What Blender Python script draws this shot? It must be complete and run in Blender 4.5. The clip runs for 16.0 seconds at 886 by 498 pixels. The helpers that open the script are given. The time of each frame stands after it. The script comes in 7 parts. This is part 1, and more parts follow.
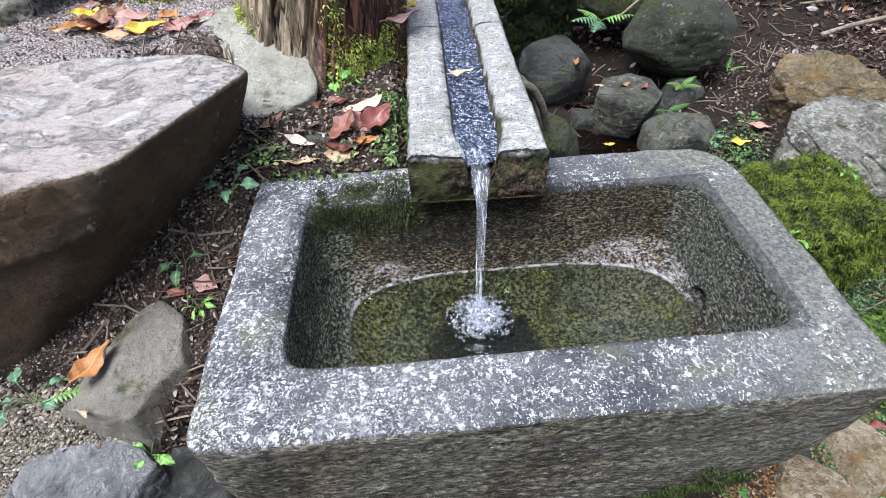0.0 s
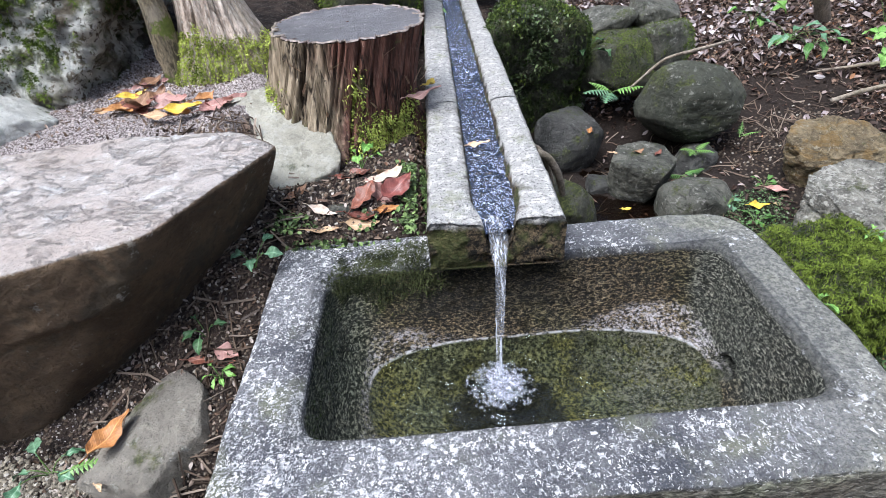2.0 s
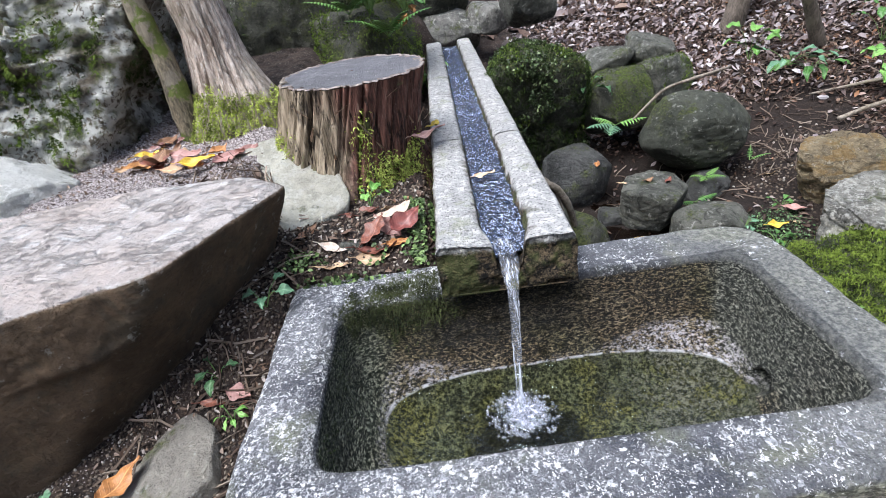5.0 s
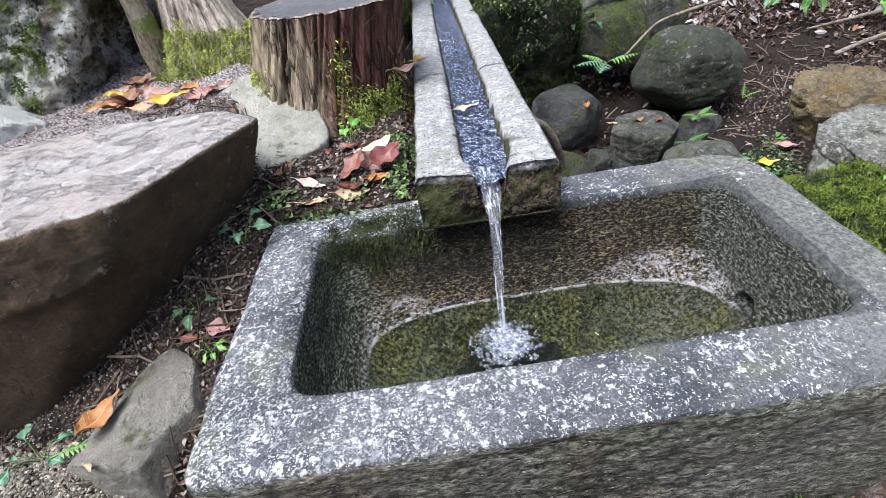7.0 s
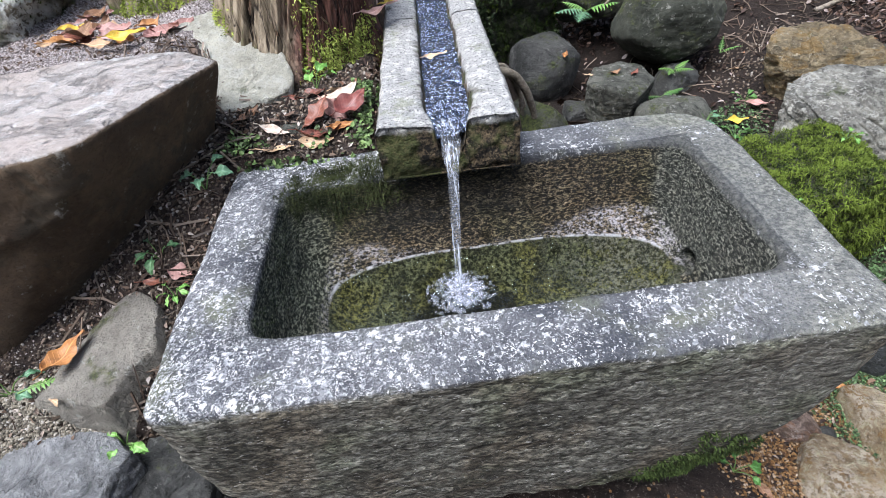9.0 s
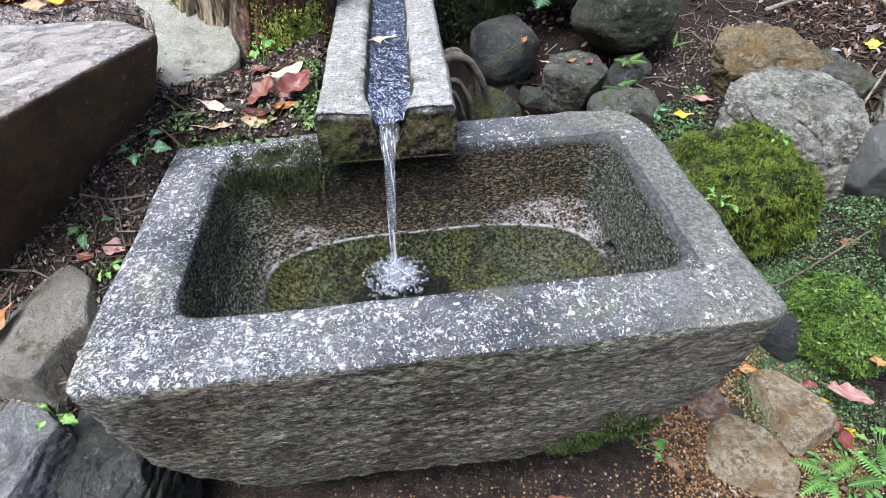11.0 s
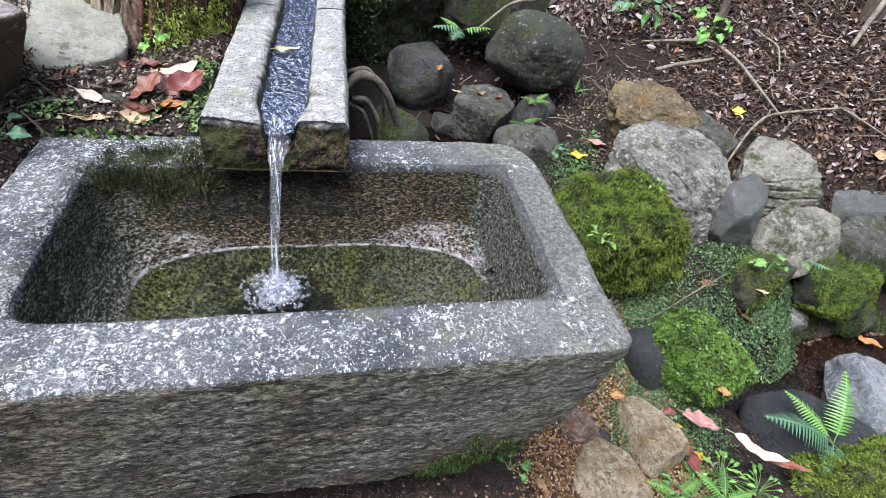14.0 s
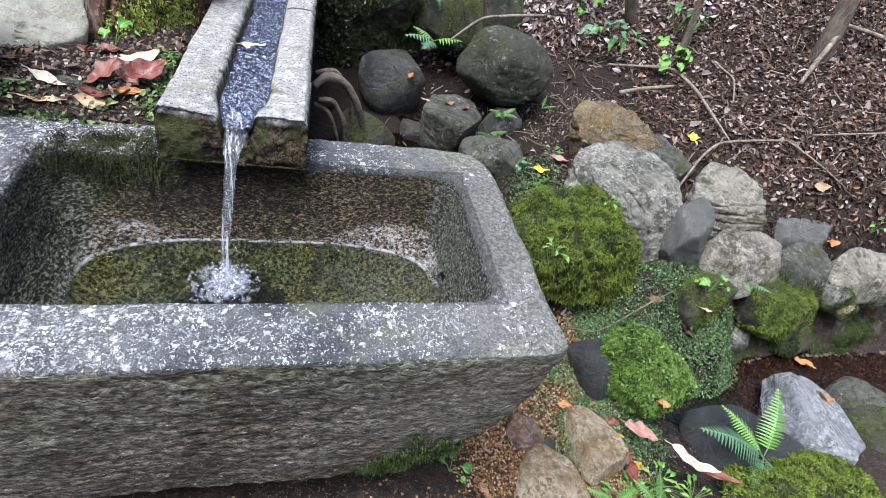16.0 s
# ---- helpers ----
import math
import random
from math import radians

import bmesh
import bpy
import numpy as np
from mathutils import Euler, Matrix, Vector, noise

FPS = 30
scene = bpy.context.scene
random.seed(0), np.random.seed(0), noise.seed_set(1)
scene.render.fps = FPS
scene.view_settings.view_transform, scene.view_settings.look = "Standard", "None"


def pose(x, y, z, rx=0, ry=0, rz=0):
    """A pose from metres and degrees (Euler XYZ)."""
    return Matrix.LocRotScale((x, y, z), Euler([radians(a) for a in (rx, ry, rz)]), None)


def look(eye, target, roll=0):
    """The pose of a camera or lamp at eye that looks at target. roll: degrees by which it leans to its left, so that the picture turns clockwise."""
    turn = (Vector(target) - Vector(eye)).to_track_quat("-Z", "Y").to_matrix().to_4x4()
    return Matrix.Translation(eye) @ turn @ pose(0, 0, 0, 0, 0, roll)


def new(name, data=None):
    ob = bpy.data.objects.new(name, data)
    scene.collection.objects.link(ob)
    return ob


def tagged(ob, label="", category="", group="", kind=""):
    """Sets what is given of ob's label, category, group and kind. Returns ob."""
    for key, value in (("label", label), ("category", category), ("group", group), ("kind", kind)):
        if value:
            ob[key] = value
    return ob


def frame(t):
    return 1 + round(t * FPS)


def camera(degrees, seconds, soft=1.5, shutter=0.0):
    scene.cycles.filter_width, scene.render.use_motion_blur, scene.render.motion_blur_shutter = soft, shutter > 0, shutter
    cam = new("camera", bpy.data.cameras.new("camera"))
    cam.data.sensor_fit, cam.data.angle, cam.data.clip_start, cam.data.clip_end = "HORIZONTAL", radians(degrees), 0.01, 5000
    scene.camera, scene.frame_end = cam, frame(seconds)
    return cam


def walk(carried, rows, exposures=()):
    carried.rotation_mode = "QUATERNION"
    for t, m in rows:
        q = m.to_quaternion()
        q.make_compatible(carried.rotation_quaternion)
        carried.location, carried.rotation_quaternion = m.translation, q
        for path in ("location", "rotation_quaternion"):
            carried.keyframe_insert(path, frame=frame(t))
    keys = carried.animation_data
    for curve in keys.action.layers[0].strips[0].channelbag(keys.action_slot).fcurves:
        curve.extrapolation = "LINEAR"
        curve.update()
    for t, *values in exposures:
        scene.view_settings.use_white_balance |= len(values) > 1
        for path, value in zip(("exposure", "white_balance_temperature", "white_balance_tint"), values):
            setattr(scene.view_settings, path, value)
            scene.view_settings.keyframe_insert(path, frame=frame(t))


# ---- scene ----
cam = camera(82.8, 16.0, soft=0.8)
PATH = [
    (0, (-0.009, -0.27, 0.984), (0.08, 1.151, -0.421), -2.0),
    (0.5, (-0.011, -0.269, 0.986), (0.071, 1.159, -0.412), -2.1),
    (1, (-0.016, -0.269, 0.996), (0.055, 1.192, -0.367), -2.4),
    (1.5, (-0.015, -0.271, 0.996), (0.04, 1.259, -0.292), -3.2),
    (2, (-0.01, -0.271, 0.992), (0.026, 1.32, -0.219), -3.9),
    (2.5, (-0.008, -0.275, 0.988), (0.022, 1.337, -0.195), -4.1),
    (3, (-0.004, -0.278, 0.986), (0.014, 1.368, -0.15), -5.0),
    (3.2, (-0.004, -0.279, 0.986), (0.007, 1.387, -0.122), -5.6),
    (5.3, (0.001, -0.295, 0.928), (-0.011, 1.425, -0.092), -8.5),
    (5.5, (0.002, -0.296, 0.918), (-0.01, 1.415, -0.117), -8.6),
    (6, (0.004, -0.299, 0.903), (-0.008, 1.376, -0.189), -8.9),
    (6.5, (0.008, -0.302, 0.895), (-0.004, 1.352, -0.23), -9.2),
    (7, (0.015, -0.303, 0.889), (0.0, 1.327, -0.269), -9.3),
    (7.5, (0.025, -0.306, 0.887), (0.012, 1.293, -0.315), -9.1),
    (8, (0.038, -0.311, 0.889), (0.033, 1.248, -0.363), -8.5),
    (8.5, (0.048, -0.317, 0.894), (0.047, 1.21, -0.398), -8.2),
    (9, (0.057, -0.32, 0.903), (0.076, 1.176, -0.425), -7.2),
    (9.2, (0.065, -0.32, 0.909), (0.093, 1.163, -0.433), -6.6),
    (11.3, (0.129, -0.338, 0.936), (0.275, 1.072, -0.475), -1.3),
    (11.5, (0.137, -0.339, 0.935), (0.302, 1.074, -0.472), -0.7),
    (12, (0.153, -0.342, 0.94), (0.386, 1.073, -0.454), 2.0),
    (12.5, (0.16, -0.344, 0.941), (0.466, 1.073, -0.437), 4.8),
    (13, (0.161, -0.344, 0.942), (0.53, 1.072, -0.422), 7.2),
    (13.5, (0.166, -0.345, 0.943), (0.583, 1.07, -0.408), 9.2),
    (14, (0.176, -0.348, 0.948), (0.622, 1.067, -0.393), 10.4),
    (14.5, (0.187, -0.355, 0.95), (0.66, 1.06, -0.382), 11.7),
    (15, (0.194, -0.36, 0.951), (0.712, 1.055, -0.365), 13.9),
    (15.5, (0.2, -0.366, 0.951), (0.746, 1.05, -0.352), 15.3),
    (16, (0.204, -0.375, 0.959), (0.763, 1.043, -0.336), 16.0),
]
walk(cam, [(t, look(eye, target, roll)) for t, eye, target, roll in PATH])

# ---- world, sun and exposure ----
world = bpy.data.worlds.new("world")
scene.world = world
world.use_nodes = True
wn = world.node_tree.nodes
sky = wn.new("ShaderNodeTexSky")
sky.sky_type = "NISHITA"
sky.sun_disc = False
sky.sun_elevation = radians(62)
sky.sun_rotation = radians(232)
sky.air_density = 1.0
sky.dust_density = 3.0
grey = wn.new("ShaderNodeHueSaturation")  # thin cloud over the wood
grey.inputs["Saturation"].default_value = 0.9
world.node_tree.links.new(sky.outputs[0], grey.inputs["Color"])
world.node_tree.links.new(grey.outputs[0], wn["Background"].inputs[0])
wn["Background"].inputs[1].default_value = 0.15
sun = new("sun", bpy.data.lights.new("sun", "SUN"))
sun.data.energy = 3.6
sun.data.angle = radians(40)
sun.data.color = (0.93, 0.98, 1.06)
sun.matrix_world = look((-1.9, -0.5, 6.0), (0.1, 0.4, 0.3))
scene.view_settings.exposure = 0.73


# ---- small tools ----
def fade(a, b, v):
    t = np.clip((np.asarray(v, float) - a) / (b - a), 0, 1)
    return t * t * (3 - 2 * t)


def grain(P, seed=0):
    """Smooth lattice noise in -1..1 at the rows of P."""
    P = np.asarray(P, float)
    i = np.floor(P).astype(np.int64)
    f = P - i
    f = f * f * f * (f * (f * 6 - 15) + 10)
    out = np.zeros(len(P))
    for dx in (0, 1):
        for dy in (0, 1):
            for dz in (0, 1):
                h = (i[:, 0] + dx) * 374761393 + (i[:, 1] + dy) * 668265263 + (i[:, 2] + dz) * 2147483647 + seed * 1274126177
                h = (h ^ (h >> 13)) * 1274126177
                h = ((h ^ (h >> 16)) & 65535) / 32767.5 - 1
                w = (f[:, 0] if dx else 1 - f[:, 0]) * (f[:, 1] if dy else 1 - f[:, 1]) * (f[:, 2] if dz else 1 - f[:, 2])
                out += h * w
    return out


def rough(P, freq, octaves=4, seed=0, gain=0.5):
    P = np.asarray(P, float) * freq
    out, amp, total = np.zeros(len(P)), 1.0, 0.0
    for n in range(octaves):
        out += amp * grain(P + n * 17.3, seed + n)
        total += amp
        amp *= gain
        P = P * 2.03
    return out / total


def ridged(P, freq, octaves=4, seed=0):
    P = np.asarray(P, float) * freq
    out, amp = np.zeros(len(P)), 1.0
    for n in range(octaves):
        out += amp * (1 - np.abs(grain(P + n * 9.1, seed + n)) * 2)
        amp *= 0.5
        P = P * 2.1
    return out / 2


def mesh_of(name, verts, faces, smooth=True):
    me = bpy.data.meshes.new(name)
    me.from_pydata([tuple(v) for v in np.asarray(verts, float).tolist()], [], [tuple(f) for f in (faces.tolist() if hasattr(faces, "tolist") else faces)])
    me.validate()
    if smooth:
        me.polygons.foreach_set("use_smooth", [True] * len(me.polygons))
    me.update()
    return me


def thing(name, me, material, label="", category="", group="", kind=""):
    ob = new(name, me)
    if material:
        me.materials.append(material)
    return tagged(ob, label, category, group, kind)


def part(name, me, material, parent, label="", kind=""):
    ob = new(name, me)
    if material and not me.materials:
        me.materials.append(material)
    ob.parent = parent
    return tagged(ob, label, kind=kind)


def empty(name, label, category, group="", at=(0, 0, 0)):
    ob = new(name)
    ob.location = at
    ob.empty_display_size = 0.05
    return tagged(ob, label, category, group)


def grid_faces(rows, cols, closed=False):
    r, c = np.meshgrid(np.arange(rows - 1), np.arange(cols if closed else cols - 1), indexing="ij")
    a = r * cols + c
    b = r * cols + (c + 1) % cols
    return np.stack([a, b, b + cols, a + cols], -1).reshape(-1, 4)


# ---- materials ----
class Mix:
    """A small builder of node materials."""

    def __init__(self, name):
        self.mat = bpy.data.materials.new(name)
        self.mat.use_nodes = True
        self.tree = self.mat.node_tree
        self.bsdf = self.tree.nodes["Principled BSDF"]
        self.where = self.node("ShaderNodeTexCoord").outputs["Object"]

    def node(self, kind):
        return self.tree.nodes.new(kind)

    def put(self, value, socket):
        if hasattr(value, "links"):
            self.tree.links.new(value, socket)
        elif value is not None:
            if socket.type == "RGBA" and len(value) == 3:
                value = (*value, 1)
            socket.default_value = value

    def noise(self, scale, detail=5.0, rough=0.55, stretch=None, warp=0.0):
        n = self.node("ShaderNodeTexNoise")
        n.inputs["Scale"].default_value, n.inputs["Detail"].default_value = scale, detail
        n.inputs["Roughness"].default_value, n.inputs["Distortion"].default_value = rough, warp
        self.put(self.stretched(stretch), n.inputs["Vector"])
        return n.outputs["Fac"]

    def stretched(self, stretch):
        if stretch is None:
            return self.where
        m = self.node("ShaderNodeMapping")
        m.inputs["Scale"].default_value = stretch
        self.put(self.where, m.inputs["Vector"])
        return m.outputs[0]

    def cells(self, scale, feature="F1", stretch=None, output="Distance", randomness=1.0):
        n = self.node("ShaderNodeTexVoronoi")
        n.feature = feature
        n.inputs["Scale"].default_value = scale
        n.inputs["Randomness"].default_value = randomness
        self.put(self.stretched(stretch), n.inputs["Vector"])
        return n.outputs[output]

    def ramp(self, fac, *stops):
        n = self.node("ShaderNodeValToRGB")
        e = n.color_ramp.elements
        while len(e) < len(stops):
            e.new(0.5)
        for el, (p, c) in zip(e, stops):
            el.position = p
            el.color = (c, c, c, 1) if isinstance(c, (int, float)) else (*c, 1)
        self.put(fac, n.inputs[0])
        return n.outputs[0]

    def step(self, fac, a, b):
        n = self.node("ShaderNodeMapRange")
        n.interpolation_type = "SMOOTHSTEP"
        self.put(fac, n.inputs["Value"])
        n.inputs["From Min"].default_value, n.inputs["From Max"].default_value = a, b
        return n.outputs["Result"]

    def math(self, op, a, b=0.0):
        n = self.node("ShaderNodeMath")
        n.operation = op
        self.put(a, n.inputs[0])
        self.put(b, n.inputs[1])
        return n.outputs[0]

    def times(self, *values):
        out = values[0]
        for v in values[1:]:
            out = self.math("MULTIPLY", out, v)
        return out

    def blend(self, fac, a, b, kind="MIX"):
        n = self.node("ShaderNodeMix")
        n.data_type, n.blend_type = "RGBA", kind
        self.put(fac, n.inputs[0])
        self.put(a, n.inputs[6])
        self.put(b, n.inputs[7])
        return n.outputs[2]

    def axis(self, name):
        n = self.node("ShaderNodeSeparateXYZ")
        self.put(self.where, n.inputs[0])
        return n.outputs[name]

    def up(self):
        n = self.node("ShaderNodeSeparateXYZ")
        g = self.node("ShaderNodeNewGeometry")
        self.put(g.outputs["Normal"], n.inputs[0])
        return n.outputs["Z"]

    def chance(self):
        return self.node("ShaderNodeObjectInfo").outputs["Random"]

    def island(self):
        return self.node("ShaderNodeNewGeometry").outputs["Random Per Island"]

    def done(self, colour, roughness=0.8, bump=None, strength=0.5, distance=0.004, specular=0.4, **more):
        self.put(colour, self.bsdf.inputs["Base Color"])
        self.put(roughness, self.bsdf.inputs["Roughness"])
        self.put(specular, self.bsdf.inputs["Specular IOR Level"])
        for k, v in more.items():
            self.put(v, self.bsdf.inputs[k.replace("_", " ")])
        if bump is not None:
            b = self.node("ShaderNodeBump")
            b.inputs["Strength"].default_value, b.inputs["Distance"].default_value = strength, distance
            self.put(bump, b.inputs["Height"])
            self.put(b.outputs[0], self.bsdf.inputs["Normal"])
        return self.mat


def stone_material(name, dark, light, spot=None, spots=0.0, moss=0.0, wet=0.0, scale=1.0, stretch=None, tint=None, tints=0.0, top=None, calm=1.0, low=0.82, ledges=0.0):
    """Rock of two tones in patches, with pits, cracks, pale lichen crusts, films of moss on what faces up, and a second tint."""
    m = Mix(name)
    big = m.noise(4 * scale, 6, 0.65, stretch, 0.6)
    mid = m.noise(17 * scale, 7, 0.72, stretch, 0.8)
    fine = m.noise(60 * scale, 6, 0.75, stretch, 0.3)
    pit = m.noise(150 * scale, 4, 0.8, stretch)
    c = m.blend(m.ramp(big, (0.32, 0), (0.66, 1)), dark, light)
    c = m.blend(m.times(m.step(mid, 0.5, 0.62), 0.6 * calm), c, tuple(min(0.8, v * 1.35) for v in light))
    c = m.blend(m.times(m.step(mid, 0.48, 0.36), 0.7 * calm), c, tuple(v * 0.55 for v in dark))
    if tint:
        c = m.blend(m.times(m.step(m.noise(9 * scale, 6, 0.65, stretch, 0.8), 0.5, 0.62), tints), c, tint)
    # faces that look up take the top tone
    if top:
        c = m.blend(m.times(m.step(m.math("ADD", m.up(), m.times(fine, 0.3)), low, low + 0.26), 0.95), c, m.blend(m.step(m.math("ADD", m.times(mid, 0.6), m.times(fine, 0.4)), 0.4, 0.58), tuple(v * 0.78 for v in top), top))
    c = m.blend(m.times(m.step(fine, 0.52, 0.68), 0.4 * calm), c, tuple(min(0.8, v * 1.5) for v in light))
    c = m.blend(m.times(m.step(fine, 0.44, 0.32), 0.55 * calm), c, tuple(v * 0.4 for v in dark))
    c = m.blend(m.times(m.step(pit, 0.44, 0.33), 0.5), c, tuple(v * 0.3 for v in dark))
    crack = m.math("ABSOLUTE", m.math("SUBTRACT", m.noise(6 * scale, 5, 0.6, stretch, 0.5), 0.5))
    crack = m.times(m.step(crack, 0.006, 0.0), m.step(m.noise(9 * scale, 3), 0.45, 0.6))
    c = m.blend(m.times(crack, 0.6 if calm > 0.9 else 0.2), c, tuple(v * 0.2 for v in dark))
    if spots:
        f = m.math("MINIMUM", m.step(m.noise(38 * scale, 7, 0.75), 0.60 - 0.12 * spots, 0.66 - 0.12 * spots), m.step(m.noise(7, 4, 0.6), 0.40, 0.56))
        c = m.blend(m.times(f, 0.85), c, spot or (0.62, 0.63, 0.58))
    if moss:
        f = m.times(m.step(m.noise(11, 6, 0.7), 0.62 - 0.3 * moss, 0.74 - 0.3 * moss), m.step(m.up(), -0.3, 0.5))
        c = m.blend(m.times(f, 0.85), c, m.blend(m.step(m.noise(120, 4, 0.7), 0.35, 0.65), (0.03, 0.042, 0.012), (0.12, 0.14, 0.035)))
    h = m.math("ADD", m.times(mid, 2.2 * calm), m.math("ADD", m.times(fine, 1.1), m.math("SUBTRACT", m.times(pit, 0.4), m.times(crack, 0.6 * calm))))
    if ledges:
        # split layers: low broken ledges, darker below each step and paler in patches
        n = m.noise(8, 8, 0.72, (1, 1.3, 0.6))
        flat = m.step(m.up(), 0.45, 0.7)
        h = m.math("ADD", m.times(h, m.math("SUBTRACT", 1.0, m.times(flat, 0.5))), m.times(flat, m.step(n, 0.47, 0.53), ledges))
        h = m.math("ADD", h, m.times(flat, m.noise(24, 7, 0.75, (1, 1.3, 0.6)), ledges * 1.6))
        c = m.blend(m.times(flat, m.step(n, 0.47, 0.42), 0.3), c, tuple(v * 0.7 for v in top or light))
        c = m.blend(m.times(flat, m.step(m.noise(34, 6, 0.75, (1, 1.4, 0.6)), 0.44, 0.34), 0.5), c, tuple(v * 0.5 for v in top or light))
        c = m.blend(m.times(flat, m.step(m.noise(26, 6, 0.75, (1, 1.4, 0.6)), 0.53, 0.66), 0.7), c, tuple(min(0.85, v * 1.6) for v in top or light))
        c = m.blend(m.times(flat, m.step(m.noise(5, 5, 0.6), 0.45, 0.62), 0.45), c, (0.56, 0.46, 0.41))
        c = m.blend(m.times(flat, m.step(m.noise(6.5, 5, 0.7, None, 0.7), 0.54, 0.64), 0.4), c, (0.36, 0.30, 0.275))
    r = m.ramp(fine, (0.3, 0.85 - 0.6 * wet), (0.7, 0.95 - 0.55 * wet))
    return m.done(c, r, h, 1.0, 0.018, 0.35 + 0.3 * wet)


def trough_material():
    m = Mix("granite_trough")
    z = m.axis("Z")
    big, fine, speck = m.noise(4, 5, 0.6, None, 0.3), m.noise(70, 6, 0.7), m.noise(330, 2, 0.6)
    # weathered rim
    rim = m.blend(m.step(m.noise(8, 5, 0.65), 0.35, 0.65), (0.055, 0.060, 0.076), (0.160, 0.164, 0.180))
    rim = m.blend(m.times(m.step(speck, 0.5, 0.7), 0.35), rim, (0.36, 0.36, 0.35))
    rim = m.blend(m.times(m.step(speck, 0.45, 0.3), 0.6), rim, (0.05, 0.052, 0.055))
    rim = m.blend(m.times(m.step(m.noise(9, 4), 0.52, 0.68), 0.5), rim, (0.17, 0.18, 0.1))
    # the right end is cleaner and paler
    rim = m.blend(m.times(m.step(m.math("ADD", m.axis("X"), m.times(m.noise(9, 4), 0.3)), 0.4, 0.8), 0.7), rim, m.blend(m.step(m.noise(130, 4, 0.7), 0.38, 0.62), (0.12, 0.122, 0.108), (0.36, 0.36, 0.31)))
    rim = m.blend(m.times(m.step(m.noise(210, 3, 0.75), 0.48, 0.36), 0.55), rim, (0.045, 0.046, 0.045))
    # pale lichen flecks, thickest along the front and at the left
    near = m.math("ADD", m.step(m.axis("Y"), 0.22, 0.02), m.step(m.axis("X"), 0.2, -0.2))
    many = m.math("ADD", m.math("ADD", m.math("ADD", m.times(near, 0.27), m.math("SUBTRACT", m.times(m.step(m.axis("Y"), 0.43, 0.47), 0.15), m.times(m.step(m.axis("X"), 0.3, 0.5), 0.16))), m.times(m.step(m.axis("X"), 0.6, 0.0), 0.16)), m.times(m.math("SUBTRACT", m.noise(11, 5, 0.7), 0.5), 2.2))
    shift = m.node("ShaderNodeTexNoise")
    shift.inputs["Scale"].default_value, shift.inputs["Detail"].default_value = 110, 4
    m.put(m.where, shift.inputs["Vector"])
    centred = m.node("ShaderNodeVectorMath")
    centred.operation = "MULTIPLY_ADD"
    m.put(shift.outputs["Color"], centred.inputs[0])
    centred.inputs[1].default_value, centred.inputs[2].default_value = (0.022, 0.022, 0.022), (-0.011, -0.011, -0.011)
    added = m.node("ShaderNodeVectorMath")
    m.put(m.where, added.inputs[0])
    m.put(centred.outputs[0], added.inputs[1])
    straight, m.where = m.where, added.outputs[0]
    warped = m.math("ADD", m.times(m.noise(240, 3, 0.7), 0.7), -0.35)
    lichen = 0.0
    for scale, size in ((50, 0.34), (90, 0.38), (170, 0.42), (310, 0.45)):
        d = m.math("ADD", m.cells(scale), warped)
        pick = m.node("ShaderNodeSeparateColor")
        m.put(m.cells(scale, "F1", None, "Color"), pick.inputs[0])
        some = m.step(m.math("SUBTRACT", m.math("ADD", many, 0.08), pick.outputs[0]), 0.0, 0.06)
        lichen = m.math("MAXIMUM", lichen, m.times(m.step(d, size, size - 0.16), some))
    m.where = straight
    lichen = m.math("MAXIMUM", lichen, m.step(m.noise(15, 5, 0.75, None, 1.0), 0.70, 0.74))
    rim = m.blend(m.times(lichen, 0.9), rim, m.blend(m.step(m.noise(75, 4, 0.7), 0.38, 0.6), (0.30, 0.31, 0.335), (0.80, 0.81, 0.82)))
    # sides: chiselled, stained, streaked
    streak = m.math("ADD", m.times(m.noise(130, 4, 0.65, (0.5, 0.5, 1.35), 0.0), 0.7), m.times(m.noise(330, 3, 0.7, (0.6, 0.6, 1.2)), 0.3))
    side = m.blend(m.step(streak, 0.39, 0.68), (0.04, 0.038, 0.03), (0.36, 0.35, 0.30))
    side = m.blend(m.times(m.step(m.math("ADD", m.axis("X"), m.times(m.noise(8, 3), 0.3)), 0.35, 0.65), 0.5), side, m.blend(m.step(streak, 0.38, 0.66), (0.11, 0.105, 0.09), (0.34, 0.325, 0.28)))
    side = m.blend(m.times(m.step(m.noise(5.0, 4, 0.6), 0.46, 0.6), 0.45), side, m.blend(m.step(streak, 0.42, 0.6), (0.04, 0.03, 0.02), (0.33, 0.25, 0.16)))
    side = m.blend(m.times(m.step(m.noise(4.2, 5, 0.65), 0.5, 0.6), 0.72), side, m.blend(m.step(streak, 0.45, 0.65), (0.016, 0.015, 0.012), (0.13, 0.115, 0.08)))
    side = m.blend(m.times(m.step(m.noise(6.6, 4, 0.6), 0.52, 0.66), 0.5), side, m.blend(m.step(streak, 0.42, 0.6), (0.03, 0.036, 0.02), (0.24, 0.27, 0.17)))
    side = m.blend(m.times(m.step(m.noise(190, 3, 0.7, (0.5, 0.5, 1.4)), 0.60, 0.68), 0.75), side, (0.6, 0.59, 0.55))
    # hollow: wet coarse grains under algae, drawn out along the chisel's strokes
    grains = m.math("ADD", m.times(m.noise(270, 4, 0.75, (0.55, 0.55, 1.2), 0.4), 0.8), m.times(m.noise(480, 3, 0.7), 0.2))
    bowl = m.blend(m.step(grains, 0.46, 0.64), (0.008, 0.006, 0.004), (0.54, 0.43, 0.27))
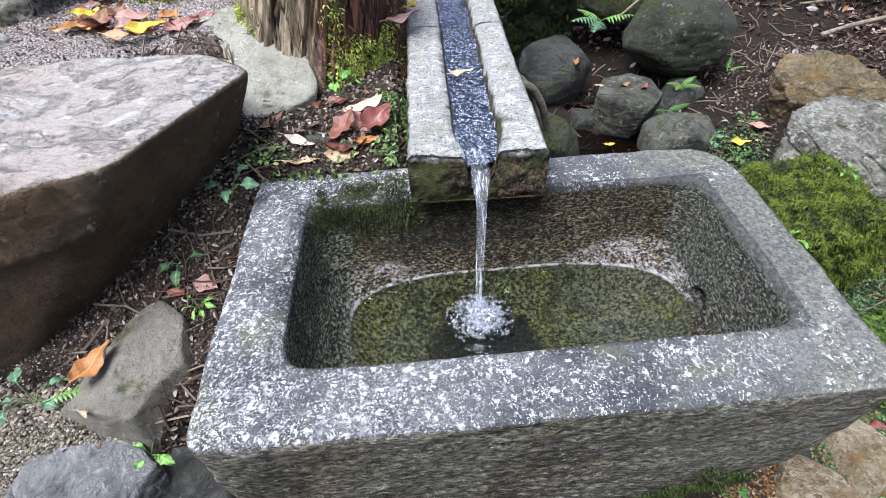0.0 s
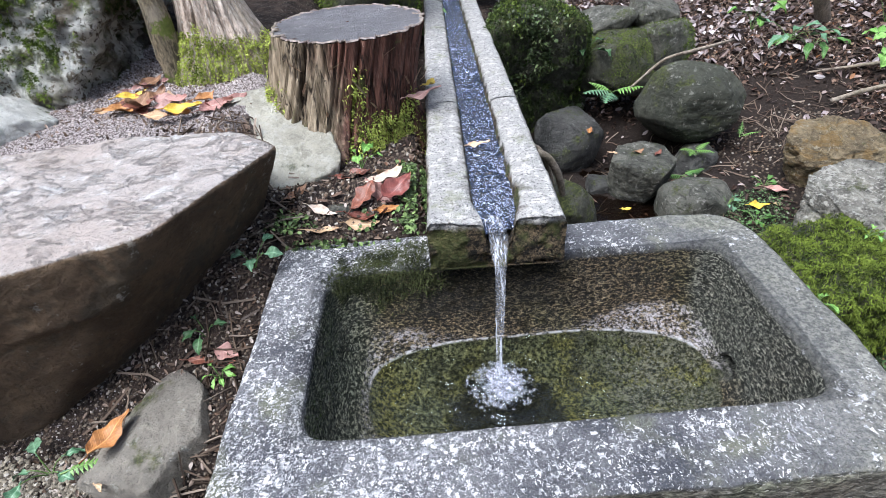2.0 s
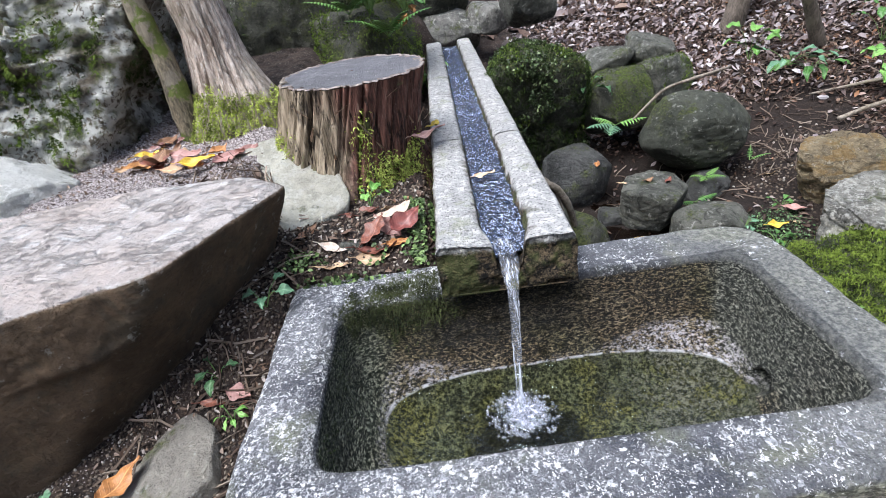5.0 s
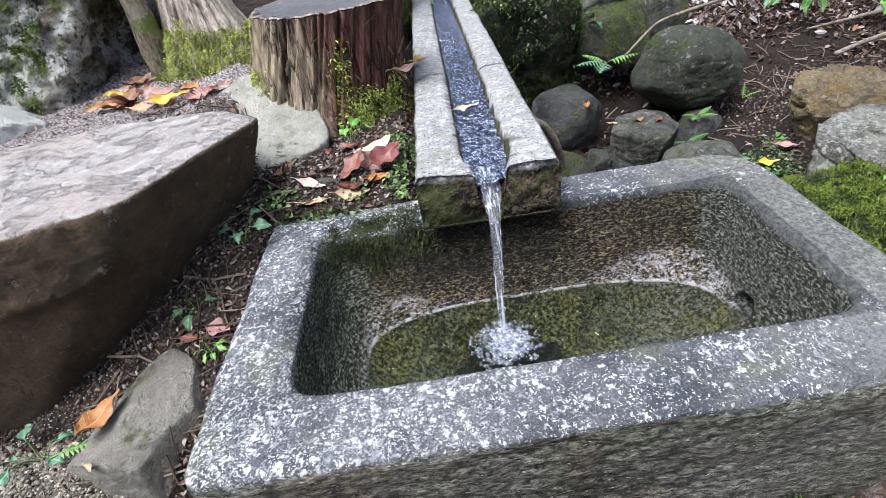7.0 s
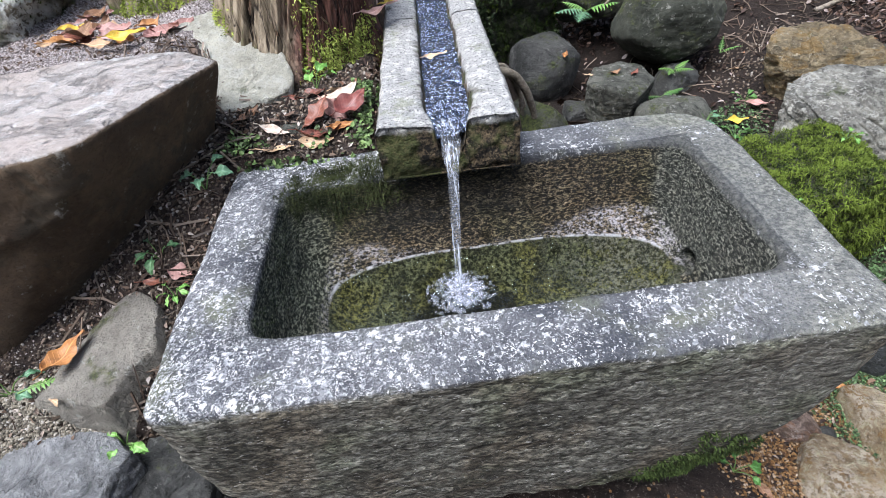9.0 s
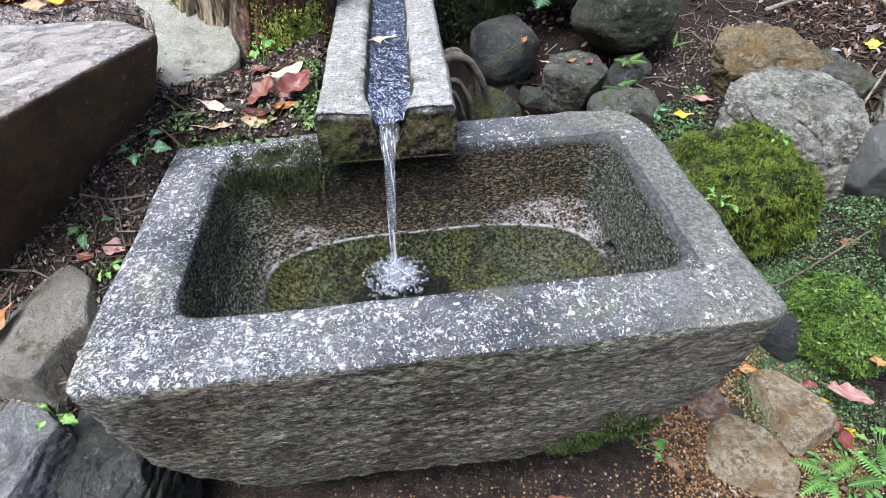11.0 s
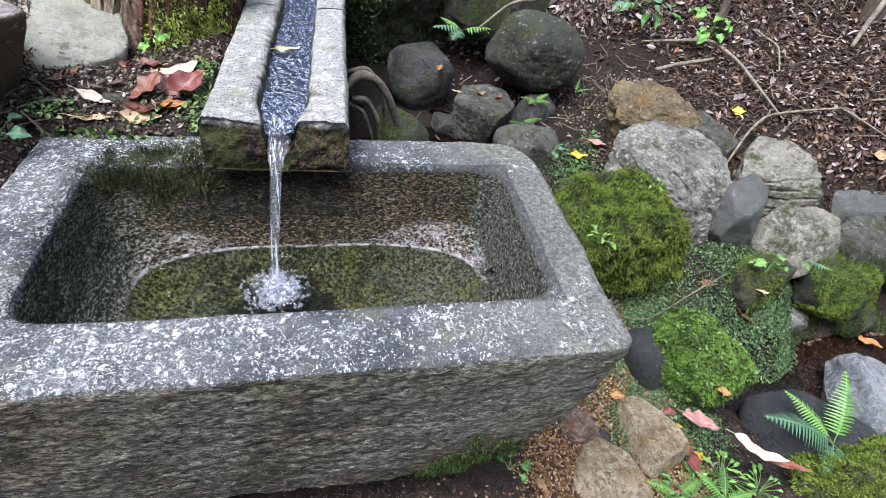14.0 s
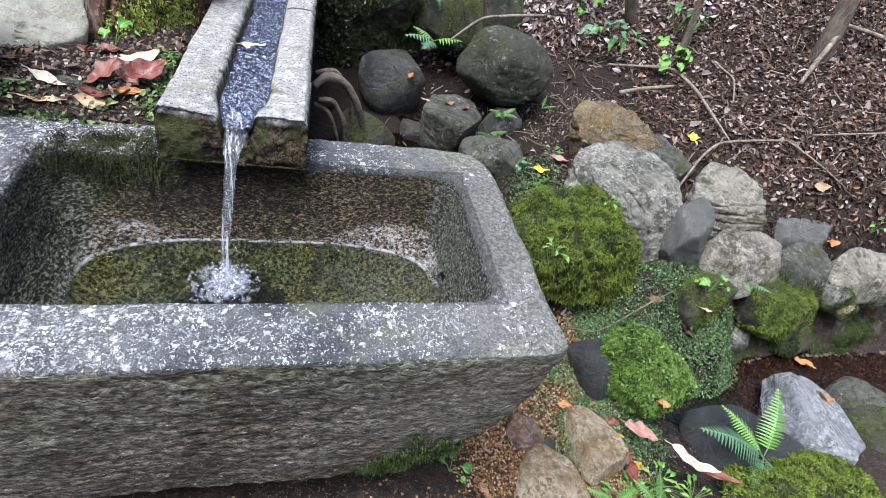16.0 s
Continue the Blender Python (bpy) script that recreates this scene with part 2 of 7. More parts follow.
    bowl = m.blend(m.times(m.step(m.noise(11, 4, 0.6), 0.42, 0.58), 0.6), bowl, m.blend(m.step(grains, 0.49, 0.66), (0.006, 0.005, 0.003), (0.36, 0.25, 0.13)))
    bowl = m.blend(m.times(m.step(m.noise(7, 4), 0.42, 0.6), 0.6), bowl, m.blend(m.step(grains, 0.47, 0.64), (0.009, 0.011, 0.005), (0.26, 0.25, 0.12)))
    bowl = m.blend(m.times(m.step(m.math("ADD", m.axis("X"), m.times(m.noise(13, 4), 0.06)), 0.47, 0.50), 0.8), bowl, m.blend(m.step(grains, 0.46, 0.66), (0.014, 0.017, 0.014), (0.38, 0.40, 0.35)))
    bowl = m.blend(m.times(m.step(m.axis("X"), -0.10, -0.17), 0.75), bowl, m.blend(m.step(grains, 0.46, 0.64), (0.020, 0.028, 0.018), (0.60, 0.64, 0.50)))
    # shade under the channel's mouth, put into the back wall's colour
    mouth_shade = m.times(m.step(m.axis("Y"), 0.36, 0.39), m.step(m.math("ADD", z, m.times(m.math("SUBTRACT", m.noise(12, 4), 0.5), 0.08)), 0.31, 0.34), m.step(m.math("ADD", m.axis("X"), m.times(m.noise(14, 4), 0.08)), -0.06, 0.02), m.step(m.math("ADD", m.axis("X"), m.times(m.noise(14, 4), 0.08)), 0.30, 0.22))
    bowl = m.blend(m.times(mouth_shade, 0.75), bowl, m.blend(m.step(grains, 0.48, 0.68), (0.005, 0.005, 0.004), (0.11, 0.10, 0.075)))
    # sky glare painted on the shelf over the water, broad at both back corners
    ends = m.math("MAXIMUM", m.times(m.step(m.axis("X"), 0.22, 0.37), m.step(m.axis("X"), 0.49, 0.455)), m.times(m.step(m.axis("X"), 0.06, -0.07), m.step(m.axis("X"), -0.165, -0.13), 0.6))
    high = m.math("ADD", 0.281, m.times(ends, 0.034))
    line = m.times(m.step(m.math("SUBTRACT", m.math("ADD", z, m.times(m.math("SUBTRACT", m.noise(16, 4), 0.5), 0.03)), high), 0.008, -0.008), m.step(z, 0.2725, 0.2765))
    line = m.times(line, m.math("MAXIMUM", m.step(m.axis("Y"), 0.235, 0.29), m.step(m.axis("X"), -0.02, -0.11)))
    line = m.times(line, m.math("ADD", 0.35, m.times(ends, 0.5)))
    glare = m.step(m.math("ADD", m.math("ADD", m.times(m.noise(210, 4, 0.8, (0.7, 0.7, 1.2)), 0.9), m.times(m.noise(24, 3), 0.3)), m.times(ends, 0.03)), 0.60, 0.74)
    bowl = m.blend(m.times(line, glare), bowl, (0.80, 0.76, 0.80))
    # bright glint of the water's edge, painted along the back waterline
    edge = m.times(m.step(z, 0.2728, 0.2742), m.step(z, 0.2782, 0.2762), m.step(m.axis("Y"), 0.27, 0.33), m.step(m.noise(40, 4, 0.7), 0.42, 0.54))
    bowl = m.blend(m.times(edge, 0.8), bowl, (0.80, 0.80, 0.84))
    # the bed: algae in clumps, with the dark reflection under the jet painted on
    deep = m.blend(m.step(m.noise(150, 5, 0.8), 0.42, 0.64), (0.012, 0.014, 0.004), m.blend(m.step(m.noise(12, 4), 0.4, 0.6), (0.46, 0.41, 0.14), (0.34, 0.34, 0.20)))
    deep = m.blend(m.times(m.step(m.noise(14, 5, 0.65, None, 0.8), 0.5, 0.62), 0.8), deep, m.blend(m.step(m.noise(170, 4, 0.75), 0.48, 0.66), (0.006, 0.007, 0.004), (0.2, 0.19, 0.11)))
    deep = m.blend(m.times(m.step(m.axis("X"), 0.2, 0.36), m.step(m.noise(20, 4, 0.7), 0.4, 0.55), 0.75), deep, m.blend(m.step(m.noise(160, 4, 0.75), 0.44, 0.62), (0.02, 0.02, 0.014), (0.46, 0.42, 0.36)))
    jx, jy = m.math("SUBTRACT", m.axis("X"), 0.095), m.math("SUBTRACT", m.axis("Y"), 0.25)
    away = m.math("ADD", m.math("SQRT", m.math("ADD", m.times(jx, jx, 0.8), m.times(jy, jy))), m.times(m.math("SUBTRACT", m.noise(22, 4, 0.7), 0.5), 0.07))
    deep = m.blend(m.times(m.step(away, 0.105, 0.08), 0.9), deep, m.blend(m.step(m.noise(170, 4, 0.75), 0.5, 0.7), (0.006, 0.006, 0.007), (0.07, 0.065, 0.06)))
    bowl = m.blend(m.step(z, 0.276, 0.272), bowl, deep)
    # where each lies
    mx = m.math("ABSOLUTE", m.math("SUBTRACT", m.axis("X"), 0.144))
    my = m.math("ABSOLUTE", m.math("SUBTRACT", m.axis("Y"), 0.2675))
    inside = m.times(m.step(mx, 0.376, 0.366), m.step(my, 0.178, 0.171))
    wob = m.math("ADD", z, m.times(m.math("SUBTRACT", m.noise(40, 5, 0.7), 0.5), 0.012))
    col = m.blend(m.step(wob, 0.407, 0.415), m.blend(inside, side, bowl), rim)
    h = m.math("ADD", m.times(streak, 1.0), m.math("ADD", m.times(fine, 0.8), m.times(speck, 0.4)))
    wet = m.times(inside, m.step(z, 0.41, 0.39))
    r = m.math("SUBTRACT", 0.88, m.times(wet, m.step(m.noise(60, 4), 0.4, 0.6), 0.6))
    h = m.math("ADD", h, m.times(inside, grains, 2.2))
    return m.done(col, r, h, 1.0, 0.010, 0.4)


def channel_material():
    m = Mix("granite_channel")
    z, x = m.axis("Z"), m.axis("X")
    big, fine, speck = m.noise(6, 5, 0.6), m.noise(60, 6, 0.72), m.noise(300, 2, 0.6)
    c = m.blend(big, (0.3, 0.3, 0.295), (0.55, 0.54, 0.53))
    c = m.blend(m.times(m.step(fine, 0.48, 0.62), 0.75), c, (0.72, 0.71, 0.68))
    c = m.blend(m.times(m.step(m.noise(210, 3, 0.8), 0.47, 0.38), 0.85), c, (0.07, 0.07, 0.075))
    c = m.blend(m.times(m.step(m.noise(14, 5, 0.7), 0.54, 0.66), 0.4), c, (0.24, 0.26, 0.13))
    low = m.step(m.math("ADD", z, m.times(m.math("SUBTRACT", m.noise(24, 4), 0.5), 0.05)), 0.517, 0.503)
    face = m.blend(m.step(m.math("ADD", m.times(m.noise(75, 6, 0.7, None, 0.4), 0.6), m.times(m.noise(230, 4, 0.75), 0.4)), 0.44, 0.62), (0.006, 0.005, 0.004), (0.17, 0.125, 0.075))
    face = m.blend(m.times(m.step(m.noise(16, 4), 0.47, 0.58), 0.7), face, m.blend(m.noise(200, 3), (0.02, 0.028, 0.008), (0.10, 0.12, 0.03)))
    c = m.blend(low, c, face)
    h = m.math("ADD", m.times(fine, 1.0), m.times(speck, 0.5))
    return m.done(c, 0.85, h, 1.0, 0.012, 0.35)


def wood_material(name, dark, light, scale=1.0, stretch=(6, 6, 0.9), moss=0.0, wet=0.0):
    m = Mix(name)
    s = m.noise(16 * scale, 6, 0.7, stretch, 0.6)
    fine = m.noise(70 * scale, 5, 0.7, stretch)
    c = m.blend(m.step(s, 0.35, 0.68), dark, light)
    c = m.blend(m.times(m.step(fine, 0.5, 0.72), 0.5), c, tuple(min(1, v * 1.8) for v in light))
    c = m.blend(m.times(m.step(fine, 0.48, 0.3), 0.6), c, tuple(v * 0.3 for v in dark))
    c = m.blend(m.times(m.step(m.noise(8 * scale, 5, 0.7), 0.52, 0.64), 0.5), c, (0.3, 0.27, 0.22))
    c = m.blend(m.times(m.step(m.noise(5, 4, 0.6), 0.46, 0.62), 0.55), c, m.blend(s, (0.10, 0.085, 0.055), (0.34, 0.30, 0.22)))
    if moss:
        f = m.step(m.noise(9, 6, 0.7), 0.64 - 0.3 * moss, 0.7 - 0.3 * moss)
        c = m.blend(f, c, m.blend(m.noise(120, 4), (0.05, 0.07, 0.015), (0.16, 0.2, 0.04)))
    h = m.math("ADD", s, m.times(fine, 0.5))
    return m.done(c, 0.8 - 0.35 * wet, h, 0.8, 0.008, 0.35)


def soil_material():
    m = Mix("forest_soil")
    big, mid, fine = m.noise(3, 5, 0.6), m.noise(30, 6, 0.7), m.noise(160, 5, 0.75)
    c = m.blend(m.step(mid, 0.38, 0.65), (0.014, 0.010, 0.009), (0.062, 0.044, 0.036))
    c = m.blend(m.times(m.step(big, 0.45, 0.6), 0.5), c, (0.075, 0.055, 0.046))
    c = m.blend(m.times(m.step(fine, 0.56, 0.66), 0.8), c, (0.28, 0.25, 0.22))
    c = m.blend(m.times(m.step(fine, 0.42, 0.3), 0.7), c, (0.012, 0.009, 0.007))
    # a bed of pale grit between the big boulder and the trunk
    gx, gy = m.math("SUBTRACT", m.axis("X"), -0.72), m.math("SUBTRACT", m.axis("Y"), 1.0)
    span = m.math("ADD", m.math("SQRT", m.math("ADD", m.times(gx, gx), m.times(gy, gy))), m.times(m.math("SUBTRACT", mid, 0.5), 0.25))
    c = m.blend(m.times(m.step(span, 0.42, 0.28), 0.8), c, m.blend(m.step(m.noise(230, 4, 0.75), 0.40, 0.60), (0.08, 0.06, 0.055), (0.76, 0.69, 0.69)))
    # soaked round the spring
    dx, dy = m.math("SUBTRACT", m.axis("X"), 1.0), m.math("SUBTRACT", m.axis("Y"), 1.4)
    far = m.math("ADD", m.math("SQRT", m.math("ADD", m.times(dx, dx), m.times(dy, dy))), m.times(mid, 0.3))
    c = m.blend(m.times(m.step(far, 1.15, 0.8), 0.8), c, m.blend(fine, (0.008, 0.006, 0.005), (0.034, 0.024, 0.020)))
    h = m.math("ADD", m.times(mid, 1.5), fine)
    return m.done(c, 0.92, h, 0.9, 0.012, 0.25)


def moss_material(name, dark, light):
    m = Mix(name)
    f = m.math("ADD", m.times(m.island(), 0.35), m.math("ADD", m.times(m.noise(55, 5, 0.7), 0.5), m.times(m.step(m.noise(22, 3, 0.6), 0.35, 0.65), 0.35)))
    c = m.ramp(f, (0.3, dark), (0.8, light))
    return m.done(c, 0.85, None, specular=0.2, Subsurface_Weight=0.0)


def leaf_material(name, a, b, spot, gloss=0.5):
    m = Mix(name)
    c = m.blend(m.chance(), a, b)
    c = m.blend(m.times(m.step(m.noise(60, 5, 0.7), 0.5, 0.68), 0.7), c, spot)
    c = m.blend(m.times(m.step(m.noise(300, 3), 0.58, 0.68), 0.35), c, tuple(v * 0.4 for v in spot))
    # midrib and side veins, a little paler
    y = m.math("ABSOLUTE", m.axis("Y"))
    rib = m.step(y, 0.0012, 0.0004)
    vein = m.step(m.math("ABSOLUTE", m.math("SUBTRACT", m.math("FRACT", m.times(m.math("SUBTRACT", m.axis("X"), m.times(y, 0.8)), 150)), 0.5)), 0.10, 0.03)
    c = m.blend(m.math("MAXIMUM", m.times(rib, 0.5), m.times(vein, 0.22)), c, tuple(min(0.9, v * 1.7 + 0.04) for v in b))
    return m.done(c, gloss, m.math("ADD", m.noise(120, 4), m.times(vein, 0.4)), 0.5, 0.002, 0.4)


def litter_material(name, stops, gloss=0.6):
    m = Mix(name)
    c = m.ramp(m.island(), *stops)
    c = m.blend(m.times(m.noise(90, 4, 0.7), 0.5), c, (0.05, 0.03, 0.02))
    return m.done(c, gloss, None, specular=0.35)


def water_material(name, tint, scale, strength, distance, ior=1.4, gloss=(0.82, 0.9, 1.0)):
    """Clear water: what lies under it seen through its tint, and the sky on it by the Fresnel law."""
    m = Mix(name)
    t, tree = m.node("ShaderNodeBsdfTransparent"), m.tree
    t.inputs[0].default_value = (*tint, 1)
    g = m.node("ShaderNodeBsdfGlossy")
    g.inputs["Roughness"].default_value = 0.04
    g.inputs["Color"].default_value = (*gloss, 1)
    b = m.node("ShaderNodeBump")
    b.inputs["Strength"].default_value, b.inputs["Distance"].default_value = strength, distance
    m.put(m.noise(scale, 4, 0.6, None, 1.0), b.inputs["Height"])
    f = m.node("ShaderNodeFresnel")
    f.inputs["IOR"].default_value = ior
    m.put(b.outputs[0], f.inputs["Normal"])
    m.put(b.outputs[0], g.inputs["Normal"])
    mix = m.node("ShaderNodeMixShader")
    m.put(f.outputs[0], mix.inputs[0])
    m.put(t.outputs[0], mix.inputs[1])
    m.put(g.outputs[0], mix.inputs[2])
    tree.links.new(mix.outputs[0], tree.nodes["Material Output"].inputs[0])
    return m.mat


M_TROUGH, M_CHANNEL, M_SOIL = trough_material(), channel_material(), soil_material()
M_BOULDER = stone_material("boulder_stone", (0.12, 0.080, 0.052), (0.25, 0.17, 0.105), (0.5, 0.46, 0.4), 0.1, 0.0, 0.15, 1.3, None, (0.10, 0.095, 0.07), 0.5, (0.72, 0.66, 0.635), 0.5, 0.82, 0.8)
M_GREY = stone_material("grey_stone", (0.12, 0.12, 0.115), (0.32, 0.31, 0.28), (0.55, 0.55, 0.5), 0.5, 0.35)
M_PALE = stone_material("pale_stone", (0.46, 0.44, 0.36), (0.78, 0.76, 0.65), (0.76, 0.75, 0.68), 0.6, 0.10, 0.0, 1.8, None, None, 0.0, None, 0.5)
M_WHITEROCK = stone_material("whitish_stone", (0.55, 0.56, 0.53), (0.82, 0.83, 0.80), (0.85, 0.86, 0.84), 0.8, 0.2, 0.0, 1.5, None, None, 0.0, None, 0.3)
M_DARK = stone_material("dark_stone", (0.035, 0.036, 0.035), (0.12, 0.12, 0.115), (0.3, 0.3, 0.28), 0.15, 0.3, 0.35)
M_GREEN = stone_material("mossy_stone", (0.03, 0.032, 0.024), (0.115, 0.115, 0.09), (0.3, 0.3, 0.25), 0.2, 0.6)
M_LIGHT = stone_material("light_stone", (0.10, 0.096, 0.085), (0.46, 0.445, 0.39), (0.72, 0.71, 0.65), 0.7, 0.15, 0.0, 1.7)
M_CHIP = stone_material("chipped_stone", (0.12, 0.125, 0.13), (0.46, 0.465, 0.48), (0.68, 0.68, 0.7), 0.6, 0.05, 0.25, 1.0)
M_ORANGE = stone_material("ochre_stone", (0.30, 0.20, 0.11), (0.72, 0.57, 0.39), (0.84, 0.75, 0.63), 1.0, 0.15, 0.25, 2.4, None, (0.40, 0.21, 0.06), 0.7)
M_OCHRE = stone_material("ochre_layered_stone", (0.12, 0.095, 0.06), (0.42, 0.33, 0.20), (0.55, 0.48, 0.36), 0.3, 0.12, 0.2, 1.6, (1, 1, 2.2), (0.36, 0.22, 0.07), 0.65)
M_BEIGE = stone_material("beige_stone", (0.16, 0.15, 0.12), (0.52, 0.49, 0.41), (0.68, 0.66, 0.58), 0.7, 0.3, 0.0, 1.6)
M_SLATE = stone_material("slate_stone", (0.11, 0.115, 0.11), (0.23, 0.235, 0.225), (0.36, 0.37, 0.36), 0.15, 0.1, 0.3, 1.2, None, None, 0.0, None, 0.4)
M_MICA = stone_material("blue_grey_stone", (0.20, 0.215, 0.24), (0.50, 0.52, 0.57), (0.80, 0.81, 0.85), 0.8, 0.05, 0.3, 1.8)
M_SLATEDARK = stone_material("dark_slate", (0.03, 0.033, 0.036), (0.07, 0.075, 0.08), (0.2, 0.2, 0.2), 0.1, 0.1, 0.4, 1.2, None, None, 0.0, None, 0.4)
M_RED = stone_material("reddish_stone", (0.16, 0.10, 0.075), (0.48, 0.36, 0.30), (0.7, 0.62, 0.56), 0.6, 0.0, 0.25, 2.4, None, (0.38, 0.17, 0.08), 0.6)
M_ROUND = stone_material("river_boulder", (0.035, 0.039, 0.028), (0.11, 0.115, 0.088), (0.34, 0.34, 0.3), 0.3, 0.35, 0.25, 1.2, None, None, 0.0, None, 0.5)
M_HEAP = stone_material("grey_green_stone", (0.055, 0.058, 0.048), (0.20, 0.20, 0.17), (0.42, 0.42, 0.38), 0.3, 0.3, 0.1, 1.3)
M_SLAB = stone_material("slab_stone", (0.17, 0.155, 0.135), (0.40, 0.37, 0.32), (0.5, 0.49, 0.45), 0.15, 0.06, 0.15, 1.0, None, None, 0.0, None, 0.5)
M_BIGMOSS = stone_material("lichen_rock", (0.09, 0.07, 0.048), (0.36, 0.325, 0.25), (0.92, 0.93, 0.89), 1.5, 0.55, 0.0, 1.1, None, (0.07, 0.05, 0.034), 0.75)


def stump_material():
    m = Mix("stump_bark")
    fibre, fine = m.noise(14, 6, 0.7, (4, 4, 0.4), 0.5), m.noise(60, 5, 0.7, (4, 4, 0.5))
    red = m.blend(m.step(fibre, 0.36, 0.68), (0.05, 0.020, 0.015), (0.25, 0.115, 0.085))
    tan = m.blend(m.step(fibre, 0.36, 0.66), (0.10, 0.075, 0.045), (0.44, 0.36, 0.26))
    c = m.blend(m.step(m.math("ADD", m.axis("X"), m.times(m.math("SUBTRACT", m.noise(9, 4, 0.6, (1, 1, 0.4)), 0.5), 0.28)), 0.0, -0.09), red, tan)
    c = m.blend(m.times(m.step(fine, 0.54, 0.72), 0.5), c, (0.40, 0.29, 0.23))
    c = m.blend(m.times(m.step(m.noise(150, 3, 0.7), 0.68, 0.74), 0.7), c, (0.55, 0.48, 0.42))
    gap = 0.0
    for scale in (6, 13):
        n = m.math("ABSOLUTE", m.math("SUBTRACT", m.noise(scale, 3, 0.5, (3, 3, 0.22), 0.2), 0.5))
        gap = m.math("MAXIMUM", gap, m.times(m.step(n, 0.016, 0.004), m.step(m.noise(7, 3), 0.4, 0.52)))
    c = m.blend(m.times(gap, 0.85), c, (0.016, 0.010, 0.008))
    f = m.step(m.noise(9, 6, 0.7), 0.60, 0.66)
    c = m.blend(m.times(f, 0.6), c, m.blend(m.noise(120, 4), (0.05, 0.07, 0.015), (0.20, 0.22, 0.09)))
    return m.done(c, 0.7, m.math("SUBTRACT", m.math("ADD", fibre, m.times(fine, 0.5)), m.times(gap, 1.2)), 0.8, 0.008, 0.35)


M_STUMP = stump_material()
M_TRUNK = wood_material("trunk_bark", (0.22, 0.165, 0.13), (0.72, 0.61, 0.53), 0.8, (3, 3, 0.9), 0.06)
M_EDGE = wood_material("bark_edge", (0.12, 0.09, 0.08), (0.40, 0.34, 0.32), 2.0, (1, 1, 1))
M_STEMBARK = wood_material("dark_stem_bark", (0.06, 0.05, 0.035), (0.30, 0.25, 0.17), 1.0, (4, 4, 1.0), 0.35)
M_SPLINTER = wood_material("pale_splinter", (0.2, 0.12, 0.08), (0.42, 0.28, 0.2))
M_CUT = stone_material("cut_wood", (0.15, 0.148, 0.16), (0.27, 0.265, 0.29), (0.5, 0.5, 0.5), 0.2, 0.0, 0.6, 1.0, None, None, 0.0, None, 0.4)
M_MOSS = moss_material("moss", (0.016, 0.03, 0.006), (0.17, 0.24, 0.045))
M_MOSSY = moss_material("yellow_moss", (0.012, 0.019, 0.004), (0.19, 0.26, 0.045))
M_MOSSB = moss_material("bright_moss", (0.10, 0.13, 0.022), (0.58, 0.66, 0.17))
M_MOSSD = moss_material("dark_moss", (0.009, 0.015, 0.005), (0.07, 0.105, 0.03))
M_WATER = water_material("pool_water", (0.84, 0.88, 0.82), 26, 0.6, 0.010, 1.38)
M_RILL = water_material("running_water", (0.05, 0.06, 0.11), 70, 0.7, 0.016, 3.6, (0.72, 0.80, 1.0))


def jet_material():
    m = Mix("falling_water")
    f = m.step(m.noise(260, 3, 0.7, (1, 0.15, 0.06)), 0.5, 0.7)
    return m.done((0.8, 0.85, 0.96), 0.06, m.noise(130, 3, 0.6, (1, 1, 0.3)), 0.9, 0.006, 0.9, Alpha=m.math("ADD", m.times(f, 0.5), 0.06))


M_JET = jet_material()
M_CREEK = water_material("creek_water", (0.44, 0.37, 0.32), 30, 0.5, 0.006)

# ---- ground ----
def ground_z(x, y):
    x, y = np.asarray(x, float), np.asarray(y, float)
    left = 0.20 + 0.09 * fade(0.06, 0.17, y) + 0.18 * fade(0.12, 0.7, y) + 0.06 * fade(0.8, 1.5, y) + 0.14 * np.maximum(0, y - 1.6)
    left = left + 0.09 * fade(0.62, 0.85, y) * fade(-0.28, -0.45, x)
    left = left - 0.25 * fade(0.08, -0.35, y)
    right = -0.24 + 0.25 * fade(0.25, 1.05, y) + 0.05 * fade(0.8, 1.1, x) * fade(0.7, 1.1, y)
    hill = 0.34 * np.maximum(0, x - 1.12) * fade(0.5, 0.85, y) + 0.30 * np.maximum(0, y - 1.45)
    creek = -0.08 * fade(1.15, 1.4, x) * fade(0.55, 0.4, y) * fade(0.1, 0.28, y)
    front = 0.19 * fade(0.85, 0.35, x) * fade(0.35, 0.0, y)
    right = right + 0.17 * fade(1.08, 1.25, x) * fade(1.75, 1.5, x) * fade(0.26, 0.44, y) * fade(0.75, 0.55, y)
    right = right + hill + creek + front + 0.06 * fade(0.12, -0.1, y) * fade(1.1, 1.3, x)
    edge = np.where(y < 0.3, -0.22 - 0.18 * fade(0.18, 0.06, y), 0.1)
    side = fade(edge - 0.14, edge + 0.14, x)
    far = 0.5 * fade(4, 9, np.hypot(x, y))
    z = left * (1 - side) + right * side + far
    # a bed for the trough and for the channel
    bed = fade(-0.31, -0.27, x) * fade(0.57, 0.53, x) * fade(0.0, 0.05, y) * fade(0.53, 0.49, y)
    z = z * (1 - bed) + np.minimum(z, -0.06) * bed
    run = fade(-0.035, -0.01, x) * fade(0.25, 0.22, x) * fade(0.4, 0.45, y) * fade(2.6, 2.5, y)
    return z * (1 - run) + np.minimum(z, 0.40) * run


def spread(a, b, fine_a, fine_b, n_fine, n_out):
    inner = np.linspace(fine_a, fine_b, n_fine)
    k = np.linspace(0, 1, n_out + 1)[1:] ** 2.2
    return np.r_[(fine_a - (fine_a - a) * k)[::-1], inner, fine_b + (b - fine_b) * k]


